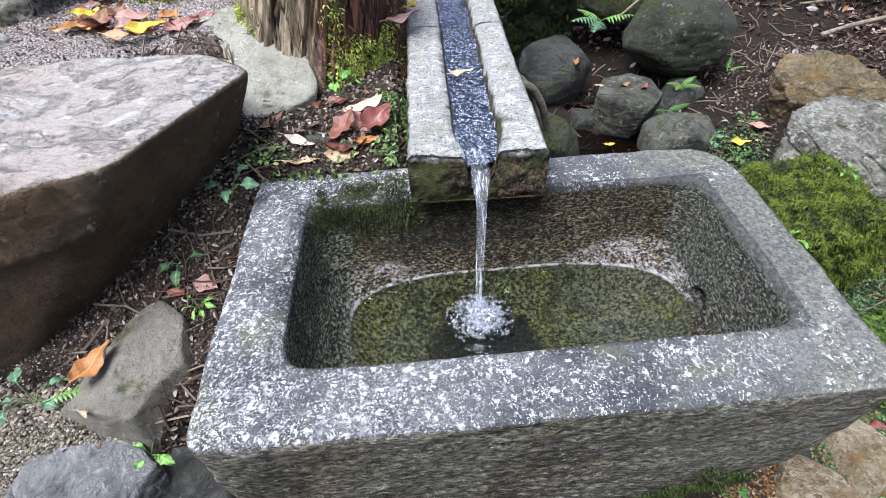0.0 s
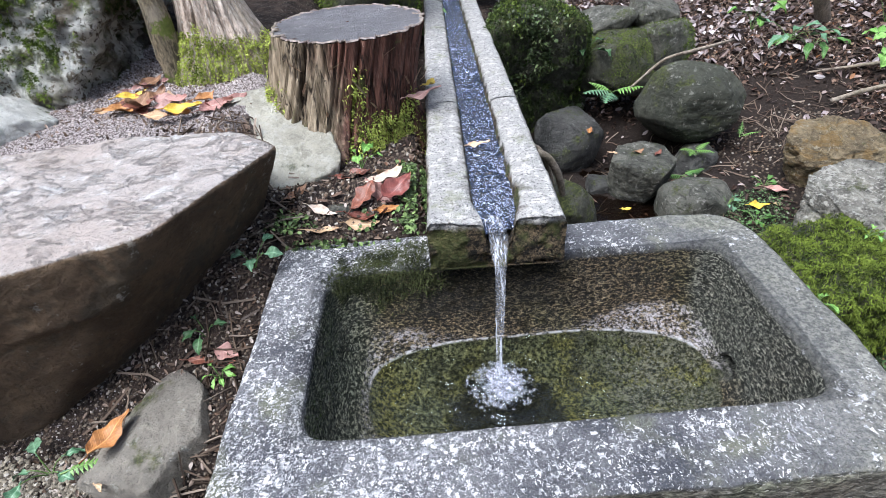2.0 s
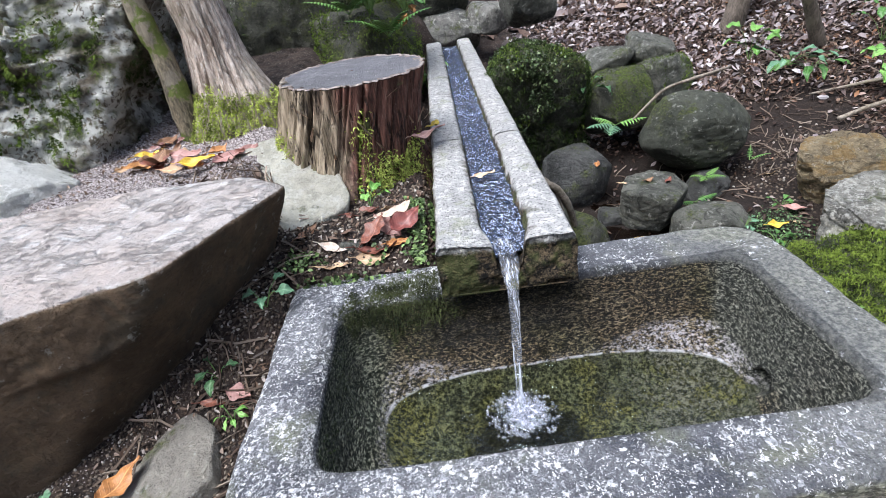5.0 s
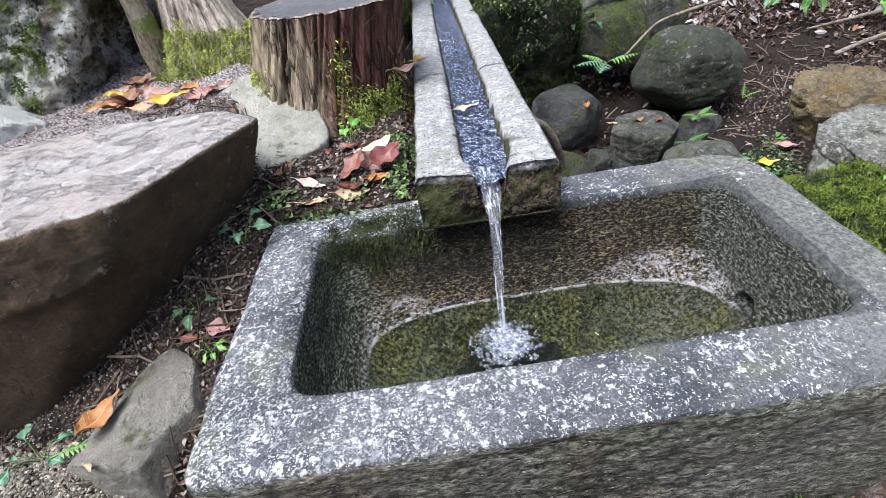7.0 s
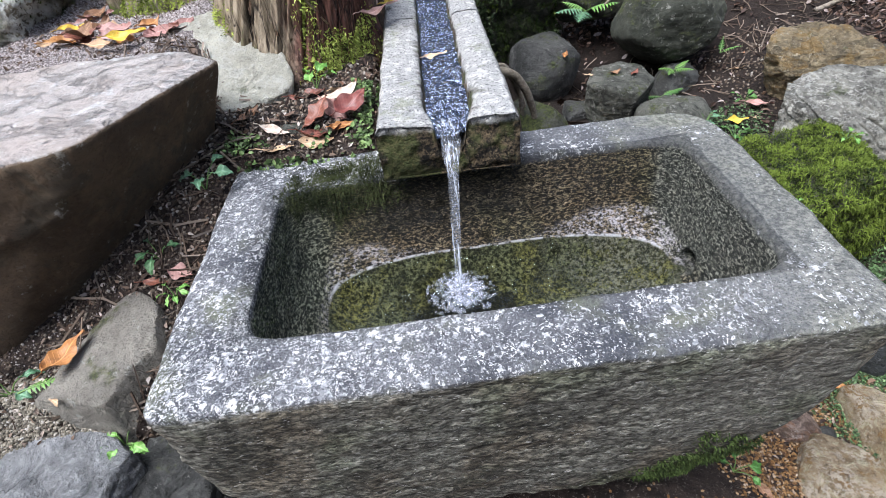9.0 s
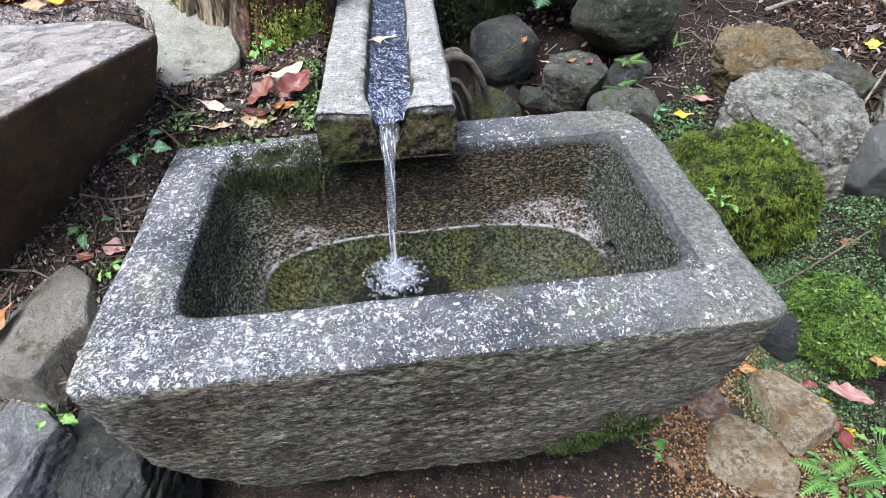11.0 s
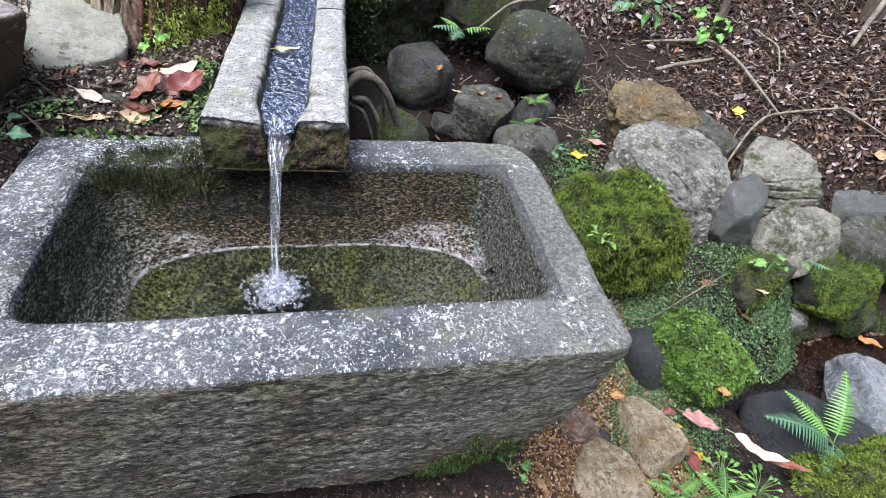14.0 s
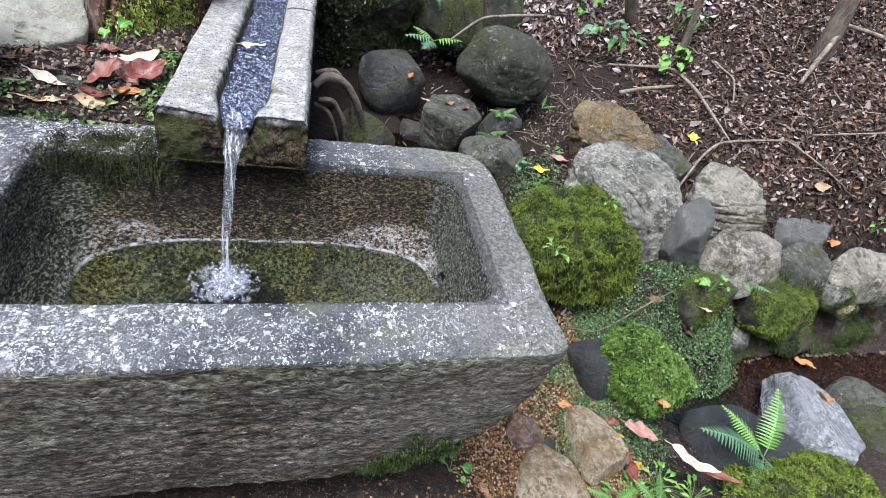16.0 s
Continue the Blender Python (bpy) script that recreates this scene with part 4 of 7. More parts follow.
ROCKS["dark smooth slate-like stone"] = rock("rock", [(1.84, 0.79, 0.13), (1.99, 0.89, 0.17), (2.09, 0.85, 0.17), (2.12, 0.75, 0.15), (2.02, 0.67, 0.12), (1.88, 0.69, 0.12), (1.84, 0.7, -0.02), (2.02, 0.64, -0.02), (2.14, 0.74, -0.02), (2.08, 0.88, -0.02), (1.9, 0.86, -0.02)], M_SLATE,
    "dark smooth slate-like stone", 30, 0.02, 80, 6, 0.012, "rock", "", 0.0, 8, 0.006)
ROCKS["grey stone in the bank"] = rock("rock", [(1.46, 0.63, 0.09), (1.62, 0.71, 0.11), (1.75, 0.72, 0.11), (1.81, 0.65, 0.1), (1.76, 0.58, 0.08), (1.5, 0.58, 0.06), (1.48, 0.55, -0.04), (1.64, 0.53, -0.06), (1.82, 0.56, -0.04), (1.8, 0.7, -0.06), (1.5, 0.68, -0.06)], M_BEIGE,
    "grey stone in the bank", 60, 0.035, 81, 6, 0.012, "rock", "", 0.0, 12, 0.02)
ROCKS["grey-green stone in the bank"] = rock("rock", [(1.82, 0.64, 0.08), (1.97, 0.69, 0.1), (2.02, 0.6, 0.08), (1.95, 0.53, 0.05), (1.84, 0.55, 0.05), (1.81, 0.52, -0.05), (1.98, 0.5, -0.05), (2.04, 0.58, -0.05), (1.98, 0.7, -0.05), (1.82, 0.66, -0.05)], M_HEAP,
    "grey-green stone in the bank", 40, 0.03, 82, 5, 0.012, "rock", "", 0.0, 10, 0.01)
ROCKS["long dark grey stone in the bank"] = rock("rock", [(2.03, 0.6, 0.08), (2.17, 0.65, 0.1), (2.36, 0.62, 0.08), (2.4, 0.54, 0.05), (2.1, 0.52, 0.04), (2.03, 0.5, -0.06), (2.4, 0.5, -0.06), (2.4, 0.64, -0.06), (2.06, 0.64, -0.06)], M_BEIGE,
    "long dark grey stone in the bank", 40, 0.03, 83, 5, 0.012, "rock", "", 0.0, 10, 0.01)
put_rock("rock", (1.43, 0.50, -0.02), (0.16, 0.14, 0.14), 10, (0, 0), M_GREEN, "small mossy stone in the bank", 8, 0.039, 4)
put_rock("mossy_rock", (1.175, 0.32, -0.13), (0.19, 0.25, 0.22), 20, (0, 10), M_GREEN, "low mound of stone covered with bright moss", 6, 0.039, 5)
put_rock("rock", (1.07, 0.375, -0.19), (0.12, 0.18, 0.18), 15, (0, 0), M_SLATEDARK, "dark wet stone beside the mossy mound", 8, 0.04, 5)
put_rock("rock", (0.825, 0.055, -0.235), (0.20, 0.15, 0.15), -35, (0, 0), M_ORANGE, "ochre stone at the foot of the trough", 20, 0.05, 6)
put_rock("rock", (0.985, 0.155, -0.235), (0.14, 0.20, 0.15), 10, (0, 0), M_ORANGE, "rough brown stone on wet gravel", 20, 0.05, 6)
put_rock("rock", (0.80, 0.19, -0.235), (0.11, 0.08, 0.09), -25, (0, 0), M_RED, "small reddish stone on gravel", 30, 0.039, 5)
put_rock("rock", (0.865, 0.165, -0.235), (0.035, 0.05, 0.035), 10, (0, 0), M_DARK, "smooth dark wet pebble", 4, 0.013, 4)
put_rock("rock", (1.48, 0.11, -0.255), (0.40, 0.26, 0.16), -8, (0, 4), M_SLATEDARK, "dark smooth slab beside the creek", 6, 0.02, 5)
put_rock("rock", (1.78, 0.155, -0.255), (0.30, 0.34, 0.18), -30, (0, 6), M_MICA, "blue-grey glittering rock beside the creek", 30, 0.039, 6)
put_rock("rock", (2.06, 0.235, -0.25), (0.2, 0.16, 0.13), 0, (0, 0), M_HEAP, "small smooth stone beside the creek", 6, 0.026, 4)
put_rock("rock", (2.02, 0.08, -0.24), (0.22, 0.24, 0.18), 20, (0, 0), M_GREEN, "mossy stone beside the creek", 8, 0.039, 5)
put_rock("mossy_rock", (1.5, -0.06, -0.2), (0.5, 0.2, 0.18), 5, (0, 0), M_GREEN, "low rock under yellow-green moss", 6, 0.039, 5)
put_rock("mossy_boulder", (0.435, 1.78, 0.26), (0.42, 0.3, 0.64), 0, (0, 0), M_GREEN, "steep dark rock draped with moss beside the channel", 5, 0.16, 6)
put_rock("rock", (0.79, 1.76, 0.31), (0.30, 0.28, 0.26), 0, (0, 0), M_GREEN, "dark mossy stone above the spring", 12, 0.039, 5)
put_rock("rock", (1.01, 1.84, 0.36), (0.22, 0.20, 0.22), 20, (0, 0), M_HEAP, "round mossy stone on the heap", 10, 0.039, 5)
put_rock("rock", (0.96, 1.88, 0.455), (0.21, 0.14, 0.11), -8, (0, 6), M_HEAP, "flat green stone on the heap", 34, 0.03, 5)
put_rock("rock", (0.75, 1.90, 0.42), (0.24, 0.18, 0.14), 12, (0, -12), M_HEAP, "tilted grey slab on the heap", 34, 0.03, 5)
put_rock("rock", (0.87, 1.93, 0.44), (0.08, 0.08, 0.09), 30, (0, 0), M_HEAP, "small grey stone on the heap", 20, 0.03, 4)
put_rock("rock", (-0.185, 0.612, 0.435), (0.09, 0.07, 0.04), 15, (0, 0), M_HEAP, "small flat grey stone among fallen leaves", 20, 0.03, 4)
put_rock("rock", (0.18, 2.75, 0.55), (0.36, 0.26, 0.2), 0, (0, 0), M_GREY, "grey stone at the channel's head", 10, 0.039, 4)
put_rock("rock", (0.56, 2.35, 0.66), (0.26, 0.22, 0.2), 10, (0, 0), M_HEAP, "grey stone on the bank", 10, 0.039, 4)
# added rock that stands in for the dark hollow behind the stump
put_rock("mossy_boulder", (-0.55, 2.15, 0.66), (1.1, 0.5, 0.7), 8, (0, 0), M_GREEN, "dark mossy rock added for the shaded hollow behind the stump", 12, 0.06, 5)
put_rock("rock", (0.0, 2.9, 0.75), (0.7, 0.4, 0.5), 0, (0, 0), M_GREEN, "mossy rock above the channel's head", 10, 0.06, 5)
put_rock("rock", (0.42, 2.66, 0.58), (0.24, 0.2, 0.16), 20, (0, 0), M_GREY, "pale stone at the channel's head", 12, 0.04, 4)
put_rock("mossy_boulder", (-0.20, 1.92, 0.56), (0.42, 0.42, 0.52), 10, (0, 0), M_GREEN, "mossy bank of stone under the ferns", 8, 0.06, 5)
# stones in the foot of the bank
put_rock("rock", (1.83, 0.54, -0.10), (0.30, 0.18, 0.22), 5, (0, 0), M_GREEN, "broad stone in the bank, coated with moss", 9, 0.05, 5)
put_rock("rock", (1.72, 0.50, -0.22), (0.13, 0.1, 0.07), 0, (0, 10), M_GREY, "small brown stone under the bank", 14, 0.04, 4)
put_rock("rock", (1.62, 0.47, -0.21), (0.12, 0.1, 0.08), 20, (0, 0), M_GREY, "small brown stone at the creek's edge", 12, 0.04, 4)
put_rock("rock", (2.07, 0.55, -0.04), (0.14, 0.12, 0.08), 0, (0, 0), M_GREY, "small ledge stone in the bank", 20, 0.04, 4)
put_rock("rock", (2.15, 0.54, -0.09), (0.13, 0.12, 0.07), 10, (0, 0), M_ORANGE, "small brown ledge stone", 20, 0.04, 4)
put_rock("rock", (2.27, 0.56, -0.05), (0.16, 0.12, 0.09), -8, (0, 0), M_GREY, "grey ledge stone in the bank", 18, 0.04, 4)
put_rock("rock", (1.98, 0.50, -0.24), (0.26, 0.14, 0.1), 0, (0, 0), M_GREEN, "dark mossy stone at water level", 8, 0.04, 4)
put_rock("rock", (2.30, 0.53, -0.22), (0.3, 0.14, 0.12), 0, (0, 0), M_GREEN, "dark stone at water level", 8, 0.04, 4)
put_rock("rock", (0.62, 1.30, 0.03), (0.13, 0.09, 0.06), 10, (0, 0), M_DARK, "flat wet stone in the spring", 8, 0.03, 4)
put_rock("rock", (0.40, 1.02, 0.10), (0.22, 0.16, 0.22), 10, (0, 0), M_GREEN, "rounded stone beside the channel", 7, 0.03, 5)

# ---- stump and trunk ----
def build_stump():
    cx, cy, r0, top = -0.168, 1.0, 0.180, 0.712
    ob = empty("tree_stump", "sawn reddish-brown tree stump with stringy bark and moss", "tree stump", "", (cx, cy, 0.45))
    cols, zs = 360, np.linspace(0.36, top, 100)
    a = np.linspace(0, 2 * math.pi, cols, endpoint=False)
    V = []
    for z in zs:
        P = np.c_[np.cos(a) * 3, np.sin(a) * 3, np.full(cols, z * 1.4)]
        roots = 0.5 + 0.5 * np.cos(5 * a + 0.9)
        flare = 0.075 * fade(0.60, 0.38, z) ** 1.5 * (0.5 + 0.9 * roots) + 0.012 * fade(0.7, 0.5, z)
        # long strips of bark with open furrows between them, torn across here and there
        strip = grain(P * (1.9, 1.9, 0.16) + (0, 0, 0.4), 72)
        furrow = -0.016 * fade(0.10, 0.0, np.abs(strip)) - 0.009 * fade(0.09, 0.0, np.abs(grain(P * (4.1, 4.1, 0.25), 76)))
        ridge = furrow + 0.007 * rough(P * (1, 1, 0.3), 3.0, 3, 74) + 0.005 * rough(P * (1, 1, 0.14), 9, 4, 73, 0.65)
        r = r0 + flare + ridge - 0.002
        V.append(np.c_[r * np.cos(a) - 0.28 * (top - z), r * np.sin(a), np.full(cols, z - 0.45)])
    V = np.concatenate(V)
    body = part("bark", mesh_of("bark", V, grid_faces(len(zs), cols, True)), M_STUMP, ob)
    rim = V[-cols:].copy()
    rings, edge = [], []
    for k in np.linspace(1.005, 0.965, 6):
        q = rim * (k, k, 1)
        q[:, 2] += 0.003 * math.sin(math.pi * (1.005 - k) / 0.04) + 0.003 * rough(q, 60, 3, 77) + 0.0015
        edge.append(q)
    part("bark_edge", mesh_of("bark_edge", np.concatenate(edge), grid_faces(6, cols, True)), M_EDGE, ob, "frayed pale edge of the bark")
    for k in np.linspace(0.972, 0.02, 26):
        q = rim * (k, k, 1)
        q[:, 2] += 0.002 + 0.003 * rough(q, 25, 3, 75) * (1 if k < 0.95 else 0.3)
        rings.append(q)
    rnd = random.Random(78)
    for i in range(13):
        # pale splinters of bark that stand off the side
        a0 = -2.6 + 0.19 * i + rnd.uniform(-0.08, 0.08)
        z0, long, wide = rnd.uniform(0.10, 0.24), rnd.uniform(0.018, 0.045), rnd.uniform(0.012, 0.024)
        lean = rnd.uniform(-0.6, 0.6)
        S = []
        for k in range(6):
            u = k / 5
            rr = r0 + 0.008 + 0.016 * u * rnd.uniform(0.8, 1.2)
            for w in (-1, 1):
                aa = a0 + lean * (u - 0.5) * 0.3 + w * wide * (1 - 0.8 * abs(u - 0.35))
                S.append((rr * math.cos(aa), rr * math.sin(aa), z0 + long * (u - 0.5)))
        part("splinter", mesh_of("splinter", S, grid_faces(6, 2)), M_SPLINTER, ob, "pale loose splinter")
    part("cut_face", mesh_of("cut_face", np.concatenate(rings), grid_faces(26, cols, True)), M_CUT, ob, "smooth dark grey cut wood")
    return body


STUMP = build_stump()


def tube(points, radii, cols=16, ripple=0.0, freq=8.0, seed=0, flat=1.0, cap=True):
    """A bent tapered tube along points."""
    P = np.array(points, float)
    k = np.linspace(0, 1, len(P))
    n = max(len(P) * 6, 12)
    t = np.linspace(0, 1, n)
    C = np.c_[[np.interp(t, k, P[:, i]) for i in range(3)]].T
    for _ in range(4):
        C[1:-1] = (C[:-2] + 2 * C[1:-1] + C[2:]) / 4
    R = np.interp(t, k, radii)
    T = np.gradient(C, axis=0)
    T /= np.linalg.norm(T, axis=1)[:, None]
    ref = np.array([0.0, 1.0, 0.0]) if abs(T[:, 1]).mean() < 0.7 else np.array([1.0, 0, 0])
    U = np.cross(T, ref)
    U /= np.linalg.norm(U, axis=1)[:, None]
    W = np.cross(T, U)
    a = np.linspace(0, 2 * math.pi, cols, endpoint=False)
    V = (C[:, None] + R[:, None, None] * (np.cos(a)[None, :, None] * U[:, None] + flat * np.sin(a)[None, :, None] * W[:, None])).reshape(-1, 3)
    if ripple:
        mid = np.repeat(C, cols, axis=0)
        d = V - mid
        V = mid + d * (1 + ripple * rough(V, freq, 4, seed))[:, None]
    F = grid_faces(n, cols, True).tolist()
    if cap:
        F += [tuple(range(cols))[::-1], tuple(range((n - 1) * cols, n * cols))]
    return V, F


def build_trunk():
    """A leaning trunk whose foot spreads into a buttress towards the stump."""
    base = np.array((-0.55, 1.17, 0.5))
    ob = empty("leaning_tree", "leaning old tree trunk with plated grey-brown bark", "tree", "", base)
    zs = np.r_[np.linspace(0.40, 1.0, 110), np.linspace(1.05, 4.5, 24)]
    cols = 240
    a = np.linspace(0, 2 * math.pi, cols, endpoint=False)
    V = []
    for z in zs:
        cx = np.interp(z, (0.4, 0.55, 0.69, 0.83, 1.2, 4.5), (-0.56, -0.555, -0.54, -0.545, -0.60, -0.85))
        cy = np.interp(z, (0.4, 0.9, 4.5), (1.17, 1.19, 1.4))
        r = np.interp(z, (0.4, 0.55, 0.69, 0.83, 1.2, 4.5), (0.140, 0.122, 0.088, 0.068, 0.066, 0.055))
        r = r + 0.055 * fade(0.80, 0.60, z) * np.maximum(0, np.cos(a + 0.25)) ** 3 + 0.03 * fade(0.75, 0.5, z) * np.maximum(0, np.cos(a + 2.2)) ** 4
        P = np.c_[np.cos(a) * 3, np.sin(a) * 3, np.full(cols, z * 6)]
        plate = grain(P * (1.7, 1.7, 0.35), 83)
        r = r - 0.010 * fade(0.09, 0.0, np.abs(plate)) - 0.005 * fade(0.08, 0.0, np.abs(grain(P * (1.2, 1.2, 2.2), 85))) + 0.010 * rough(P * (1, 1, 0.4), 1.0, 3, 84) + 0.005 * rough(P * (1, 1, 0.35), 5, 4, 86)
        V.append(np.c_[cx + r * np.cos(a), cy + r * np.sin(a), np.full(cols, z)] - base)
    F = grid_faces(len(zs), cols, True).tolist() + [tuple(range((len(zs) - 1) * cols, len(zs) * cols))]
    trunk = part("trunk", mesh_of("trunk", np.concatenate(V), F), M_TRUNK, ob)
    V, F = tube(np.array([(-0.67, 1.10, 0.42), (-0.645, 1.10, 0.60), (-0.650, 1.12, 0.75), (-0.68, 1.14, 0.9), (-0.80, 1.22, 1.5), (-1.0, 1.4, 3.0)]) - base, [0.045, 0.030, 0.026, 0.026, 0.03, 0.02], 60, 0.35, 26, 82)
    part("root", mesh_of("root", V, F), M_STEMBARK, ob, "second thin twisted stem of darker bark")
    return trunk


TRUNK = build_trunk()


# ---- water in the trough ----
def build_pool():
    a = np.linspace(0, 2 * math.pi, 200, endpoint=False)
    k = np.linspace(1.06, 0.005, 90)
    V = []
    for r in k:
        c, s = np.cos(a), np.sin(a)
        V.append(np.c_[0.156 + r * 0.31 * np.sign(c) * np.abs(c) ** 0.72, 0.262 + r * 0.132 * np.sign(s) * np.abs(s) ** 0.72, np.full(200, 0.2745)])
    V = np.concatenate(V)
    d = np.hypot(V[:, 0] - 0.085, V[:, 1] - 0.285)
    V[:, 2] += 0.0026 * np.sin(d * 170 + 2.5 * rough(V, 14, 2, 92)) * np.exp(-d * 9) + 0.0022 * rough(V, 34, 3, 91) * np.exp(-d * 4.5)
    return thing("pool_water", mesh_of("pool_water", V, grid_faces(90, 200, True)), M_WATER, "clear shallow water in the trough with ripples", "water", kind="structure")


build_pool()
V, F = tube([(0.103, 0.455, 0.487), (0.1, 0.41, 0.484), (0.097, 0.372, 0.468), (0.094, 0.34, 0.42), (0.09, 0.315, 0.36), (0.086, 0.295, 0.31), (0.085, 0.288, 0.272)], [0.024, 0.017, 0.0105, 0.0078, 0.0065, 0.0062, 0.008], 40, 0.35, 55, 95, 0.7)
thing("falling_water", mesh_of("falling_water", V, F), M_JET, "thin clear jet of water falling into the trough", "water", kind="structure")


def build_foam():
    """Churned water, and a crowd of bubbles, where the jet lands."""
    rng = np.random.default_rng(96)
    a = np.linspace(0, 2 * math.pi, 120, endpoint=False)
    V = []
    for k in np.linspace(1, 0.01, 40):
        r = 0.06 * k
        V.append(np.c_[0.085 + 1.1 * r * np.cos(a), 0.272 + r * np.sin(a), np.full(120, 0.2735)])
    V = np.concatenate(V)
    d = np.hypot(V[:, 0] - 0.085, V[:, 1] - 0.272) / 0.06
    V[:, 2] += (1 - d ** 2) * (0.002 + 0.006 * ridged(V, 70, 3, 97) + 0.004 * rough(V, 170, 2, 98))
    m = Mix("churned_water")
    f = m.step(m.noise(150, 4, 0.75), 0.5, 0.62)
    dx, dy = m.math("SUBTRACT", m.axis("X"), 0.085), m.math("SUBTRACT", m.axis("Y"), 0.272)
    rim = m.step(m.math("ADD", m.math("SQRT", m.math("ADD", m.times(dx, dx), m.times(dy, dy))), m.times(m.noise(38, 4, 0.7), 0.05)), 0.070, 0.034)
    mat = m.done((0.74, 0.78, 0.96), 0.10, m.noise(160, 3), 0.8, 0.006, 0.8, Alpha=m.times(m.math("ADD", m.times(f, 0.8), 0.22), rim))
    thing("foam", mesh_of("foam", V, grid_faces(40, 120, True)), mat, "white churned water where the jet strikes", "foam", kind="stuff")
    # bubbles: thin clear domes, crowded round the jet
    n = 230
    r, t = 0.056 * rng.random(n) ** 0.62, rng.uniform(0, 2 * math.pi, n)
    size = rng.uniform(0.002, 0.0058, n) * np.where(r > 0.045, 0.6, 1)
    C = np.c_[0.085 + 1.08 * r * np.cos(t), 0.270 + r * np.sin(t), 0.2745 + 0.006 * (1 - r / 0.056)]
    D, T = sphere(2)
    V = (C[:, None] + D[None] * size[:, None, None]).reshape(-1, 3)
    F = (np.arange(n)[:, None, None] * len(D) + T[None]).reshape(-1, 3)
    film = Mix("bubble_film").done((0.80, 0.84, 0.98), 0.12, None, specular=0.8, Alpha=0.10)
    thing("bubbles", mesh_of("bubbles", V, F), film, "clear bubbles crowding on the churned water", "bubbles", kind="stuff")


build_foam()

# ---- moss, litter and gravel ----
def surface_of(ob):
    me = ob.data
    V = np.empty(len(me.vertices) * 3)
    me.vertices.foreach_get("co", V)
    V = V.reshape(-1, 3)
    me.calc_loop_triangles()
    T = np.empty(len(me.loop_triangles) * 3, int)
    me.loop_triangles.foreach_get("vertices", T)
    return V, T.reshape(-1, 3)


def scatter(ob, count, mask, seed):
    """Places and normals over a mesh, thinned by mask(P, N) in 0..1."""
    rng = np.random.default_rng(seed)
    V, T = surface_of(ob)
    a, b, c = V[T[:, 0]], V[T[:, 1]], V[T[:, 2]]
    N = np.cross(b - a, c - a)
    area = np.linalg.norm(N, axis=1)
    N = N / np.maximum(area, 1e-12)[:, None]
    w = area * np.clip(mask((a + b + c) / 3, N), 0, 1)
    if w.sum() <= 0:
        return np.zeros((0, 3)), np.zeros((0, 3))
    pick = rng.choice(len(T), count, p=w / w.sum())
    u, v = rng.random(count), rng.random(count)
    flip = u + v > 1
    u[flip], v[flip] = 1 - u[flip], 1 - v[flip]
    return a[pick] + (b - a)[pick] * u[:, None] + (c - a)[pick] * v[:, None], N[pick]


def blades(P, N, length, width, seed, lean=0.8, droop=0.3):
    """Little bent blades at P; two faces each."""
    rng = np.random.default_rng(seed)
    n = len(P)
    d = unit(N + lean * rng.normal(size=(n, 3)) * 0.7)
    side = unit(np.cross(d, rng.normal(size=(n, 3))))
    L = length * rng.uniform(0.5, 1.4, n)[:, None]
    W = width * rng.uniform(0.6, 1.3, n)[:, None]
    mid = P + d * L * 0.55
    tip = P + d * L * 0.9 + np.array((0, 0, -1)) * L * droop + unit(np.cross(side, d)) * L * 0.15
    root = P - N * 0.002
    V = np.stack([root - side * W * 0.5, root + side * W * 0.5, mid + side * W * 0.5, mid - side * W * 0.5, tip], 1).reshape(-1, 3)
    k = np.arange(n)[:, None] * 5
    return V, (k + np.array([0, 1, 2, 3])).tolist() + (k + np.array([3, 2, 4])).tolist()


def flakes(P, N, length, width, seed, lift=0.3, fold=0.25):
    """Folded leaf-like flakes lying about on a surface; four faces each."""
    rng = np.random.default_rng(seed)
    n = len(P)
    up = unit(N + lift * rng.normal(size=(n, 3)))
    d = unit(np.cross(up, rng.normal(size=(n, 3))))
    s = np.cross(up, d)
    L = (length * rng.uniform(0.5, 1.35, n))[:, None]
    W = (width * rng.uniform(0.6, 1.3, n))[:, None]
    h = up * (fold * W * rng.uniform(-0.4, 1.2, n)[:, None])
    c = P + up * 0.004 + up * (L * rng.uniform(0, 0.25, n)[:, None])
    bend = up * L * rng.uniform(-0.15, 0.2, n)[:, None]
    V = np.stack([c - d * L * 0.5 - bend, c - d * L * 0.18 + s * W * 0.5 + h, c - d * L * 0.15, c - d * L * 0.18 - s * W * 0.5 + h,
                  c + d * L * 0.22 + s * W * 0.42 + h, c + d * L * 0.22, c + d * L * 0.22 - s * W * 0.42 + h, c + d * L * 0.5 - bend], 1).reshape(-1, 3)
    k = np.arange(n)[:, None] * 8
    F = []
    for f in ((0, 2, 1), (0, 3, 2), (1, 2, 5, 4), (2, 3, 6, 5), (4, 5, 7), (5, 6, 7)):
        F += (k + np.array(f)).tolist()
    return V, F


def stuff(name, V, F, material, label, category, parent=None):
    me = mesh_of(name, V, F, False)
    if parent is not None:
        return part(name, me, material, parent, label, "stuff")
    return thing(name, me, material, label, category, kind="stuff")


